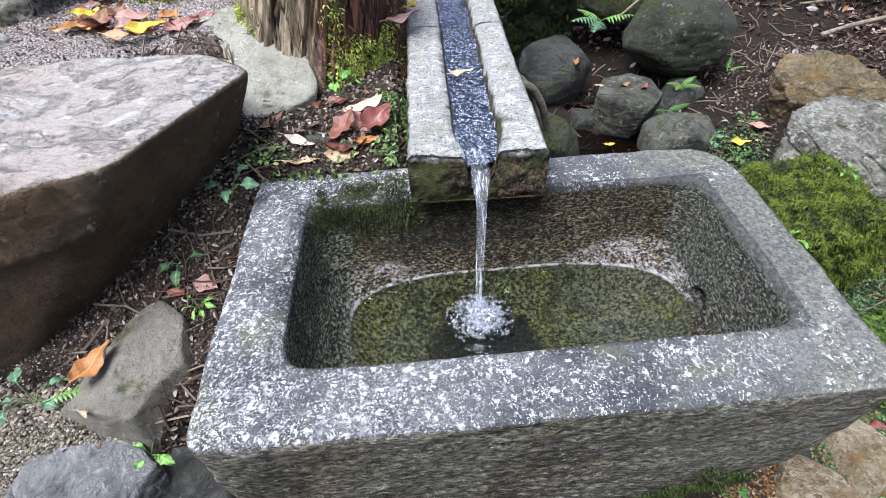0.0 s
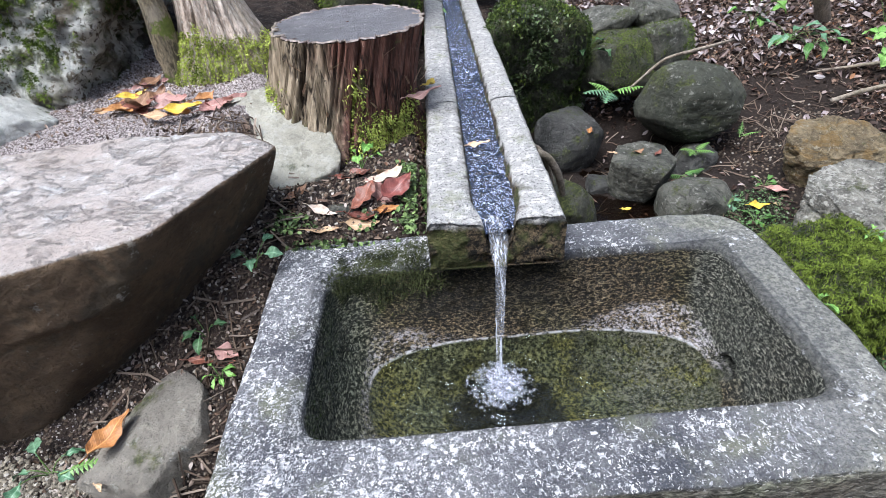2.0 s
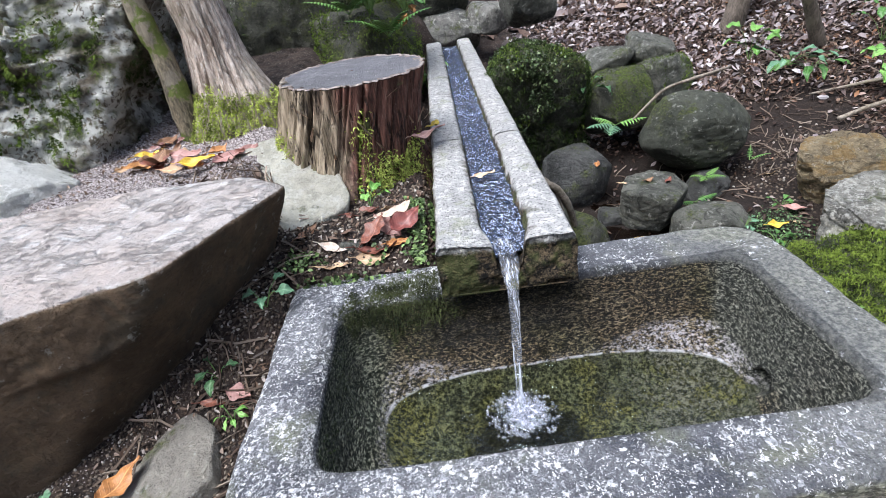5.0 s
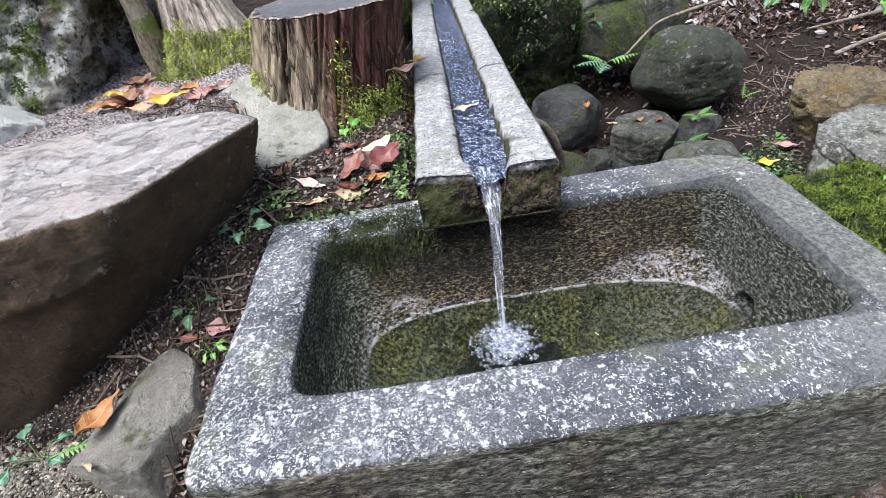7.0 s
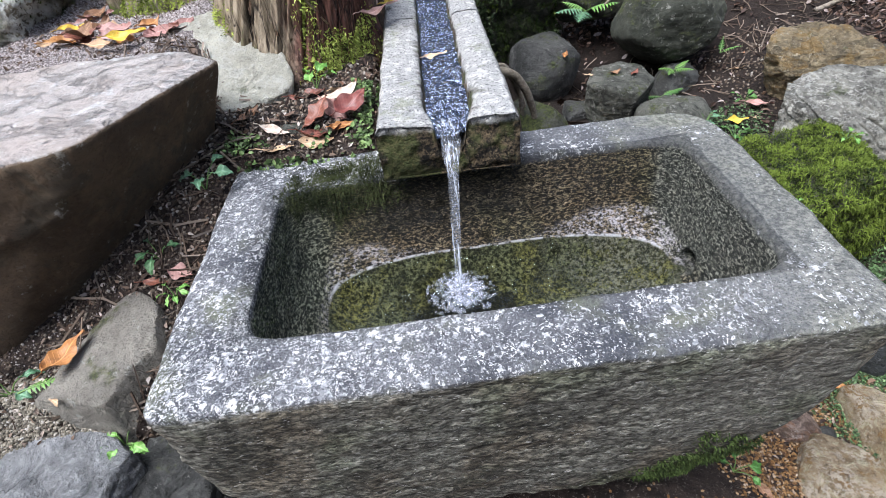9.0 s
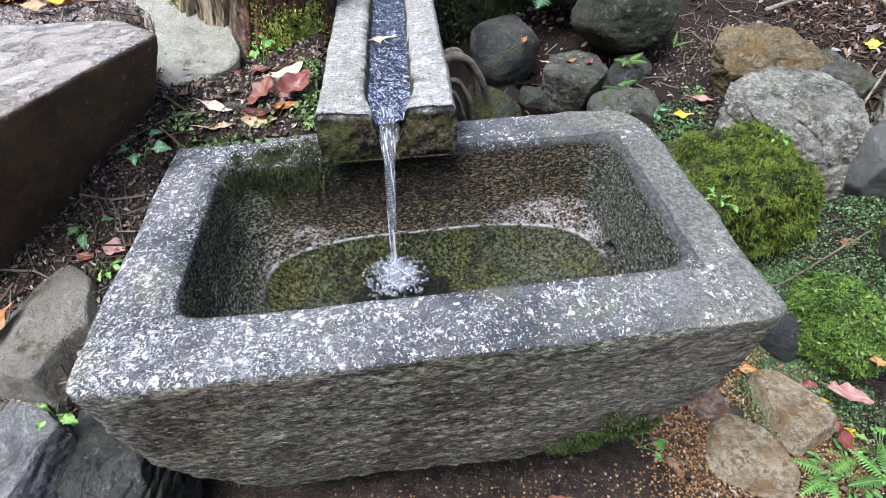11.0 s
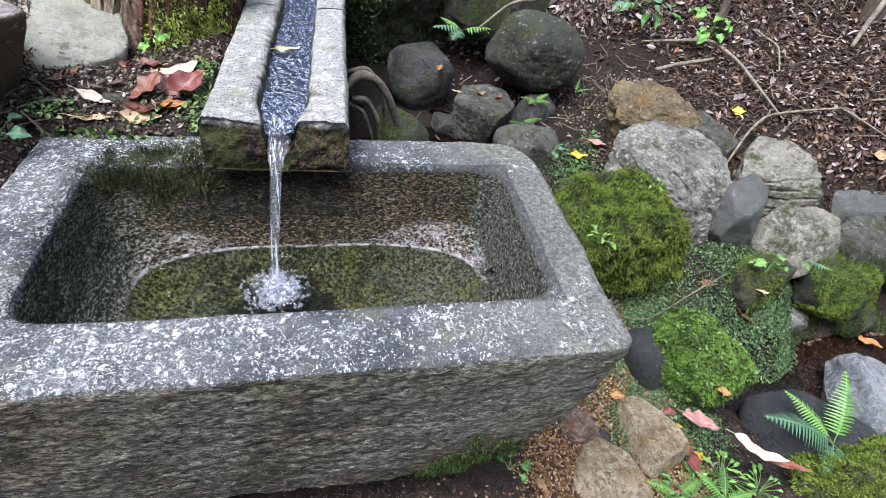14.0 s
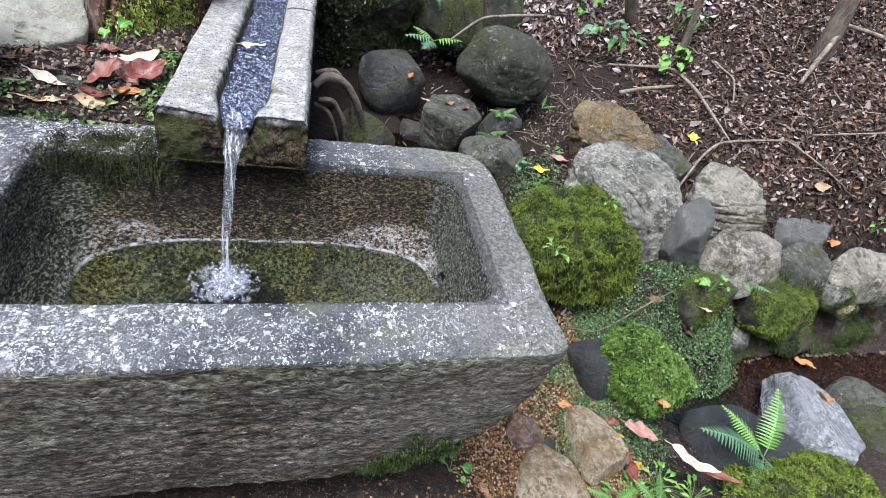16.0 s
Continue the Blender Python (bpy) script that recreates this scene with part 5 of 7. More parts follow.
GROUND = bpy.data.objects["ground"]
M_MATTED = moss_material("matted_moss", (0.008, 0.012, 0.005), (0.075, 0.088, 0.035))
M_MOUND = moss_material("green_moss", (0.015, 0.035, 0.006), (0.17, 0.30, 0.06))
M_CREEP = litter_material("creeping_leaves", ((0.0, (0.016, 0.038, 0.014)), (0.5, (0.06, 0.13, 0.05)), (0.9, (0.14, 0.27, 0.11)), (1.0, (0.28, 0.42, 0.19))), 0.5)
M_SPRIG = litter_material("leafy_sprigs", ((0.0, (0.018, 0.035, 0.014)), (0.6, (0.06, 0.11, 0.04)), (0.9, (0.20, 0.30, 0.13)), (1.0, (0.42, 0.50, 0.28))), 0.45)


def coat(ob, count, mask, length, width, material, seed, lean=0.8, droop=0.3, lumps=0.0):
    P, N = scatter(ob, count, mask, seed)
    P = P + N * (lumps * np.clip(0.4 + rough(P, 38, 3, seed + 5), 0, 1))[:, None]
    V, F = blades(P, N, length, width, seed, lean, droop)
    return stuff("moss", V, F, material, "soft moss", "moss", ob)


def patches(freq, low, high, seed):
    return lambda P, N: fade(low, high, rough(P, freq, 3, seed))


THICK = ROCKS["dark rock under a thick coat of green moss"]
MOUND = ROCKS["low mound of stone covered with bright moss"]
STEEP = ROCKS["steep dark rock draped with moss beside the channel"]
YELLOW = ROCKS["low rock under yellow-green moss"]
coat(THICK, 40000, lambda P, N: fade(-0.55, 0.0, 0.3 * N[:, 2] - 0.2 * N[:, 1] + 1.3 * rough(P, 16, 3, 1)) * fade(0.86, 0.74, P[:, 1] + 0.1 * rough(P, 10, 2, 2)), 0.0105, 0.0022, M_MOSSY, 201, 2.0, 0.7, 0.024)
coat(THICK, 12000, lambda P, N: fade(-0.4, 0.0, 0.3 * N[:, 2] + rough(P, 12, 3, 4)) * fade(0.88, 0.74, P[:, 1] + 0.1 * rough(P, 10, 2, 2)), 0.010, 0.0022, M_MOSSD, 208, 2.0, 0.5, 0.01)
coat(YELLOW, 20000, lambda P, N: fade(-0.3, 0.2, 0.5 * N[:, 2] + rough(P, 14, 3, 9)), 0.009, 0.0024, M_MOSSY, 202, 2.0, 0.4, 0.03)
coat(STEEP, 22000, lambda P, N: fade(-0.5, 0.2, N[:, 2] + 0.5 * rough(P, 6, 3, 2)), 0.010, 0.003, M_MOSSD, 203, 1.8, 0.8, 0.025)
P, N = scatter(STEEP, 6500, lambda P, N: fade(0.0, 0.35, rough(P, 7, 3, 16)) * (N[:, 1] < 0.5), 216)
P = P + N * (0.03 * np.clip(0.4 + rough(P, 30, 3, 217), 0, 1))[:, None]
V, F = flakes(P, N, 0.013, 0.0075, 216, 0.9, 0.3)
stuff("moss", V, F, M_SPRIG, "small leafy sprigs growing through the moss", "moss", STEEP)
coat(STEEP, 2500, lambda P, N: fade(0.1, 0.4, rough(P, 9, 3, 6)), 0.009, 0.004, M_MOSS, 212, 1.8, 0.8, 0.03)
coat(ROCKS["mossy bank of stone under the ferns"], 9000, lambda P, N: fade(-0.3, 0.2, rough(P, 8, 3, 2)), 0.009, 0.003, M_MOSS, 211, 1.8, 0.5, 0.03)
coat(ROCKS["dark mossy rock added for the shaded hollow behind the stump"], 14000, lambda P, N: fade(-0.2, 0.3, rough(P, 5, 3, 2)), 0.016, 0.005, M_MOSSD, 209, 1.2, 0.8, 0.05)
coat(BIGMOSS, 42000, lambda P, N: fade(-0.12, 0.1, rough(P, 7, 4, 3) + 0.12 * fade(-1.0, -0.9, P[:, 0])) * (P[:, 1] < 1.25) * fade(0.93, 0.84, P[:, 2] + 0.06 * rough(P, 9, 3, 4)) * fade(0.1, -0.3, N[:, 0]), 0.006, 0.0024, M_MOSS, 204, 1.6, 0.4, 0.018)
coat(BIGMOSS, 9000, lambda P, N: fade(0.1, 0.3, rough(P, 9, 4, 5)) * (P[:, 1] < 1.4) * fade(0.9, 0.6, P[:, 2]) * fade(0.0, 0.4, N[:, 0]), 0.006, 0.0022, M_MOSSD, 214, 1.6, 0.4, 0.012)
coat(TROUGH, 8000, lambda P, N: fade(-0.21, -0.16, P[:, 0]) * fade(0.04, -0.03, P[:, 0]) * fade(0.415, 0.435, P[:, 1]) * fade(0.53, 0.46, P[:, 1]) * fade(-0.25, 0.2, rough(P, 22, 3, 14)) * fade(0.35, 0.40, P[:, 2] + 0.05 * rough(P, 25, 3, 4)), 0.0045, 0.0012, M_MATTED, 205, 2.8, 0.4, 0.003)
coat(TROUGH, 1300, lambda P, N: fade(-0.215, -0.19, P[:, 0]) * fade(0.0, -0.05, P[:, 0]) * fade(0.405, 0.41, P[:, 1]) * fade(0.436, 0.43, P[:, 1]) * fade(0.35, 0.40, P[:, 2] + 0.05 * rough(P, 30, 3, 4)), 0.010, 0.0013, M_MATTED, 204, 2.0, 1.0, 0.005)
coat(TROUGH, 700, lambda P, N: fade(-0.215, -0.2, P[:, 0]) * fade(0.1, -0.1, P[:, 0]) * fade(0.30, 0.40, P[:, 2] + 0.05 * rough(P, 18, 3, 5)) * fade(0.412, 0.40, P[:, 2]) * fade(0.1, 0.12, P[:, 1]) * fade(0.43, 0.42, P[:, 1]), 0.0045, 0.0012, M_MOSSD, 206, 1.8, 0.5)
coat(TROUGH, 9000, lambda P, N: fade(0.28, 0.42, P[:, 0] + 0.05 * rough(P, 9, 3, 7)) * fade(0.20, 0.10, P[:, 2] + 0.07 * rough(P, 12, 3, 6)) * fade(0.1, 0.0, P[:, 1]) + 0.0, 0.0055, 0.002, M_MOSSD, 207, 2.6, 0.3, 0.012)
for label, n in (("dark mossy stone above the spring", 3500), ("mossy stone beside the creek", 4000), ("small mossy stone in the bank", 2500), ("round mossy stone on the heap", 2000), ("dark mossy stone at water level", 2500)):
    coat(ROCKS[label], n, lambda P, N: fade(0.0, 0.35, rough(P, 9, 3, 8) + 0.3 * N[:, 2]), 0.007, 0.0022, M_MOSS, 210 + n, 0.9, 0.3)

coat(ROCKS["broad stone in the bank, coated with moss"], 16000, lambda P, N: fade(-0.35, 0.1, rough(P, 9, 3, 8) + 0.3 * N[:, 2]), 0.007, 0.0022, M_MOSS, 236, 1.4, 0.5, 0.01)
for label, n in (("dark mossy stone at water level", 7000), ("dark stone at water level", 6000), ("small ledge stone in the bank", 2500), ("grey ledge stone in the bank", 2500), ("small brown ledge stone", 1500), ("grey-green stone in the bank", 2500)):
    coat(ROCKS[label], n, lambda P, N: fade(-0.1, 0.2, rough(P, 12, 3, 9) + 0.1 * N[:, 2]) * fade(0.07, 0.0, P[:, 2]), 0.007, 0.0022, M_MOSSD, 237 + n, 1.4, 0.6, 0.008)

coat(STUMP, 15000, lambda P, N: fade(-0.02, 0.05, P[:, 0]) * fade(0.15, 0.10, P[:, 0]) * fade(0.17, 0.06, P[:, 2] + 0.16 * rough(P, 14, 3, 31)) * (P[:, 1] < 0) + 0.3 * fade(-0.13, -0.17, P[:, 0]) * fade(0.1, 0.3, rough(P, 18, 3, 34)) + 0.15 * fade(0.06, -0.02, P[:, 2]) * (P[:, 1] < 0), 0.007, 0.0026, M_MOSSB, 231, 1.5, 0.4, 0.006)
coat(TRUNK, 34000, lambda P, N: fade(0.185, 0.15, P[:, 2] + 0.07 * rough(P, 12, 3, 32)) * fade(-0.45, 0.0, 0.6 + rough(P, 16, 3, 33)) * (N[:, 1] < 0.3), 0.0055, 0.0022, M_MOSSB, 232, 1.6, 0.4, 0.014)
P, N = scatter(GROUND, 15000, lambda P, N: fade(1.2, 1.35, P[:, 0]) * fade(2.6, 2.4, P[:, 0]) * fade(0.38, 0.42, P[:, 1]) * fade(0.66, 0.6, P[:, 1]) * fade(-0.15, 0.15, rough(P, 7, 3, 21)), 209)
V, F = blades(P, N, 0.009, 0.003, 209, 1.8, 0.4)
stuff("moss", V, F, M_MOSSD, "dark green moss on the stony bank", "moss")
LITTER_STOPS = ((0.0, (0.02, 0.012, 0.010)), (0.4, (0.055, 0.032, 0.026)), (0.62, (0.13, 0.078, 0.058)), (0.80, (0.26, 0.17, 0.12)), (0.94, (0.52, 0.45, 0.45)), (1.0, (0.36, 0.15, 0.05)))
M_DRY = litter_material("bleached_litter", ((0.0, (0.2, 0.15, 0.14)), (0.5, (0.4, 0.34, 0.35)), (1.0, (0.7, 0.65, 0.67))))
M_BITS = litter_material("leaf_bits", ((0.0, (0.05, 0.03, 0.02)), (0.5, (0.2, 0.13, 0.09)), (0.8, (0.38, 0.3, 0.25)), (1.0, (0.6, 0.54, 0.5))))
M_LITTER = litter_material("leaf_litter", LITTER_STOPS)
M_GRIT = litter_material("pale_grit", ((0.0, (0.10, 0.08, 0.075)), (0.5, (0.42, 0.36, 0.35)), (1.0, (0.78, 0.73, 0.73))), 0.85)
M_GRAVEL = litter_material("ochre_gravel", ((0.0, (0.05, 0.025, 0.014)), (0.4, (0.20, 0.10, 0.035)), (0.8, (0.38, 0.22, 0.09)), (1.0, (0.55, 0.46, 0.36))), 0.4)
M_OLIVE = litter_material("olive_gravel", ((0.0, (0.05, 0.045, 0.035)), (0.5, (0.2, 0.18, 0.14)), (0.9, (0.34, 0.31, 0.25)), (1.0, (0.6, 0.57, 0.53))), 0.7)
M_BED = litter_material("creek_gravel", ((0.0, (0.03, 0.02, 0.016)), (0.5, (0.10, 0.065, 0.05)), (0.9, (0.20, 0.145, 0.12)), (1.0, (0.42, 0.34, 0.30))), 0.5)
M_BROWNGRIT = litter_material("brown_grit", ((0.0, (0.035, 0.025, 0.02)), (0.6, (0.13, 0.1, 0.075)), (0.9, (0.25, 0.21, 0.17)), (1.0, (0.5, 0.47, 0.42))), 0.85)
M_COVER = litter_material("ground_cover", ((0.0, (0.025, 0.05, 0.015)), (0.5, (0.09, 0.17, 0.055)), (1.0, (0.26, 0.4, 0.14))), 0.5)


def box_mask(x0, x1, y0, y1, soft=0.06, seed=0, amount=0.0):
    def f(P, N):
        w = fade(x0 - soft, x0 + soft, P[:, 0]) * fade(x1 + soft, x1 - soft, P[:, 0]) * fade(y0 - soft, y0 + soft, P[:, 1]) * fade(y1 + soft, y1 - soft, P[:, 1])
        return w * (fade(-amount, amount, rough(P, 6, 3, seed)) if amount else 1)
    return f


P, N = scatter(GROUND, 62000, lambda P, N: np.clip(box_mask(1.25, 3.4, 0.72, 3.2, 0.12)(P, N) * (0.05 + 0.95 * fade(1.35, 1.75, P[:, 0] + 0.25 * rough(P, 4, 3, 44))) + box_mask(0.7, 3.0, 1.75, 3.4, 0.15)(P, N), 0, 1), 301)
V, F = flakes(P, N, 0.024, 0.011, 301, 0.9, 0.5)
stuff("leaf_litter", V, F, M_LITTER, "thick carpet of dry brown fallen leaves", "leaf litter")
P, N = scatter(GROUND, 9000, lambda P, N: np.clip(box_mask(0.6, 3.6, 1.9, 3.6, 0.2)(P, N) + 0.10 * box_mask(1.4, 3.4, 0.9, 2.0, 0.2, 8, 0.2)(P, N), 0, 1), 305)
V, F = flakes(P, N, 0.042, 0.021, 305, 0.8, 0.6)
stuff("leaf_litter", V, F, M_DRY, "bleached dry leaves higher on the slope", "leaf litter")
P, N = scatter(GROUND, 5000, lambda P, N: fade(2.6, 3.4, np.maximum(P[:, 0], P[:, 1])) * fade(9, 7, np.hypot(P[:, 0], P[:, 1])) * (P[:, 1] > 0.8) * (P[:, 0] > -2), 302)
V, F = flakes(P, N, 0.08, 0.05, 302, 0.4, 0.5)
stuff("leaf_litter", V, F, M_LITTER, "distant carpet of dry fallen leaves", "leaf litter")
P, N = scatter(GROUND, 700, lambda P, N: np.clip(box_mask(0.55, 1.2, 0.95, 1.9)(P, N) + box_mask(-0.5, 0.0, 0.55, 0.9)(P, N) * 0.7 + box_mask(0.6, 1.1, -0.5, 0.6)(P, N) * 0.5 + box_mask(-0.3, 0.0, 1.2, 2.6)(P, N), 0, 1), 303)
V, F = flakes(P, N, 0.024, 0.010, 303, 0.4, 0.5)
stuff("leaf_litter", V, F, M_LITTER, "scattered bits of dry leaf on damp soil", "leaf litter")


P, N = scatter(GROUND, 3200, lambda P, N: np.clip(box_mask(-0.6, -0.3, 0.12, 0.85)(P, N) + box_mask(-0.3, 0.0, 0.53, 0.85)(P, N) + 0.6 * box_mask(-0.9, -0.5, 0.75, 1.25)(P, N) + 0.4 * box_mask(0.6, 1.1, -0.3, 0.6)(P, N), 0, 1), 304)
V, F = flakes(P, N, 0.013, 0.005, 304, 0.6, 0.5)
stuff("leaf_litter", V, F, M_BITS, "broken bits of dry leaf and bark", "leaf litter")


def pebbles(P, N, size, seed):
    rng = np.random.default_rng(seed)
    D, T = sphere(1)
    n = len(P)
    S = size * rng.uniform(0.4, 1.5, (n, 1, 1)) * rng.uniform(0.6, 1.1, (n, 1, 3))
    V = (P + N * 0.001)[:, None] + D[None] * S * (1 + 0.25 * rng.normal(size=(n, len(D), 1)) * 0.6)
    F = (np.arange(n)[:, None, None] * len(D) + T[None]).reshape(-1, 3)
    return V.reshape(-1, 3), F.tolist()


for name, n, mask, size, mat, label, seed in (
    ("grit", 13000, lambda P, N: np.clip(box_mask(-1.1, -0.45, 0.8, 1.35)(P, N) + 0.5 * box_mask(-0.75, -0.45, 0.05, 0.3)(P, N), 0, 1), 0.0028, M_GRIT, "pale coarse grit between the rocks", 311),
    ("gravel", 11000, lambda P, N: box_mask(-0.9, -0.47, -0.02, 0.17, 0.04)(P, N), 0.0030, M_OLIVE, "olive-grey gravel beside the flat slab", 314),
    ("gravel", 20000, lambda P, N: np.clip(box_mask(0.6, 1.1, -0.25, 0.55)(P, N) + 0.25 * box_mask(-0.3, 0.6, -0.4, 0.0)(P, N), 0, 1), 0.0036, M_GRAVEL, "wet ochre gravel beside the trough", 312),
    ("gravel", 9000, lambda P, N: box_mask(1.2, 2.6, 0.14, 0.46, 0.04)(P, N) * fade(-0.275, -0.29, P[:, 2]), 0.0065, M_BED, "brown gravel on the bed of the creek", 315),
    ("soil_crumbs", 14000, lambda P, N: np.clip(box_mask(-0.6, -0.3, 0.1, 0.8)(P, N) * 1.0 + box_mask(-0.8, -0.4, -0.3, 0.3)(P, N) + 0.25 * box_mask(1.1, 1.5, 0.85, 1.5)(P, N) + 0.6 * box_mask(-0.3, 0.0, 0.5, 0.9)(P, N), 0, 1), 0.0034, M_BROWNGRIT, "loose crumbs of soil and small stones", 313),
):
    P, N = scatter(GROUND, n, mask, seed)
    V, F = pebbles(P, N, size, seed)
    stuff(name, V, F, mat, label, "gravel")

# twigs and needles lying on the soil
def sticks(P, N, length, radius, seed):
    rng = np.random.default_rng(seed)
    n = len(P)
    d = unit(np.cross(N, rng.normal(size=(n, 3))) + 0.12 * rng.normal(size=(n, 3)))
    s, L = unit(np.cross(d, N)), (length * rng.uniform(0.3, 1.5, n))[:, None]
    u = np.cross(s, d)
    R = radius * rng.uniform(0.5, 1.6, n)[:, None]
    c = P + N * (R + 0.003)
    bend = s * L * rng.uniform(-0.12, 0.12, n)[:, None]
    rows = []
    for k, q in ((-0.5, 0.0), (0.0, 1.0), (0.5, 0.0)):
        for a in (0, 2.1, 4.2):
            rows.append(c + d * L * k + bend * q + R * (s * math.cos(a) + u * math.sin(a)))
    V = np.stack(rows, 1).reshape(-1, 3)
    k = np.arange(n)[:, None] * 9
    F = []
    for r in (0, 3):
        for a in range(3):
            F += (k + np.array([r + a, r + (a + 1) % 3, r + 3 + (a + 1) % 3, r + 3 + a])).tolist()
    return V, F


M_TWIG = litter_material("twigs", ((0.0, (0.06, 0.04, 0.03)), (0.6, (0.16, 0.12, 0.09)), (1.0, (0.34, 0.28, 0.23))), 0.8)
P, N = scatter(GROUND, 4200, lambda P, N: np.clip(box_mask(1.25, 3.2, 0.8, 3.0)(P, N) * 0.6 + box_mask(-0.55, -0.3, 0.15, 0.8)(P, N) * 4 + 0.25 * box_mask(0.5, 1.3, 0.9, 1.6)(P, N), 0, 1), 321)
V, F = sticks(P, N, 0.08, 0.0015, 321)
stuff("twigs", V, F, M_TWIG, "thin dead twigs and needles on the soil", "twigs")

# creeping green cover on the bank below the mossy rock and on the mound
coat(MOUND, 26000, lambda P, N: fade(-0.3, 0.2, N[:, 2] + 0.4 * rough(P, 14, 3, 18)), 0.0075, 0.0022, M_MOUND, 331, 1.8, 0.4, 0.018)
P, N = scatter(MOUND, 600, lambda P, N: fade(-0.1, 0.3, N[:, 2] + 0.8 * rough(P, 16, 3, 19)), 334)
V, F = flakes(P + N * 0.014, N, 0.011, 0.005, 334, 0.9, 0.25)
stuff("moss", V, F, M_COVER, "small bright green leaves among the moss", "moss", MOUND)
P, N = scatter(GROUND, 36000, lambda P, N: np.clip(box_mask(1.06, 1.62, 0.28, 0.60, 0.06, 5, 0.9)(P, N) + 0.4 * box_mask(0.9, 1.2, 0.1, 0.5, 0.06, 6, 0.2)(P, N) + 0.2 * box_mask(0.9, 1.1, 0.9, 1.1)(P, N), 0, 1), 332)
P = P + N * (0.016 * np.clip(0.3 + rough(P, 26, 3, 335), 0, 1))[:, None]
V, F = flakes(P, N, 0.0075, 0.005, 332, 1.0, 0.3)
stuff("ground_cover", V, F, M_CREEP, "low creeping plants with tiny green leaves", "ground cover")
P, N = scatter(GROUND, 1700, lambda P, N: box_mask(-0.3, -0.02, 0.54, 0.72, 0.03, 7, 0.3)(P, N), 333)
P = P + N * 0.012
V, F = flakes(P, N, 0.011, 0.0075, 333, 0.9, 0.3)
stuff("ground_cover", V, F, M_COVER, "small green herbs behind the trough", "ground cover")

# ---- unseen ring of dark foliage, added to block low sky light ----
def build_sky_screen():
    m = Mix("screen_foliage")
    f = m.noise(2.2, 8, 0.75)
    mat = m.done(m.ramp(f, (0.35, (0.012, 0.018, 0.008)), (0.55, (0.04, 0.06, 0.02)), (0.75, (0.10, 0.14, 0.05))), 0.9, f, 1.0, 0.3)
    a = np.linspace(0, 2 * math.pi, 160, endpoint=False)
    V = []
    for z, r in ((-3, 11), (1, 11), (2, 10.5), (3, 10.8), (4.2, 11.5)):
        P = np.c_[np.cos(a) * 4, np.sin(a) * 4, np.full(160, z)]
        q = r + 0.9 * rough(P, 1.3, 3, int(z) + 9)
        V.append(np.c_[q * np.cos(a), q * np.sin(a), z + (z > 4) * 1.2 + (z > 0) * 0.35 * z * np.sin(a) * rough(P, 2.0, 3, 99)])
    thing("backdrop", mesh_of("backdrop", np.concatenate(V), grid_faces(5, 160, True)), mat, "unseen dark green ring added to block low sky light", "forest", kind="structure")


build_sky_screen()


def water_sheet(name, x0, x1, y0, y1, z, label):
    xs, ys = np.linspace(x0, x1, 90), np.linspace(y0, y1, 50)
    X, Y = np.meshgrid(xs, ys)
    P = np.c_[X.ravel(), Y.ravel(), np.full(X.size, z)]
    P[:, 2] += 0.002 * rough(P, 18, 3, 351)
    thing(name, mesh_of(name, P, grid_faces(50, 90)), M_CREEK, label, "water", kind="structure")


water_sheet("creek_water", 1.15, 3.6, 0.12, 0.56, -0.275, "shallow brown creek water below the bank")
water_sheet("spring_water", 0.30, 0.95, 1.05, 1.5, 0.015, "shallow brown water below the spring")

# ---- fallen leaves ----
def drop(x, y, high=3.0):
    """The place and normal of the topmost surface at x, y."""
    hit, place, normal, _, ob, _ = scene.ray_cast(bpy.context.evaluated_depsgraph_get(), Vector((x, y, high)), Vector((0, 0, -1)))
    return (place, normal) if hit else (Vector((x, y, 0)), Vector((0, 0, 1)))


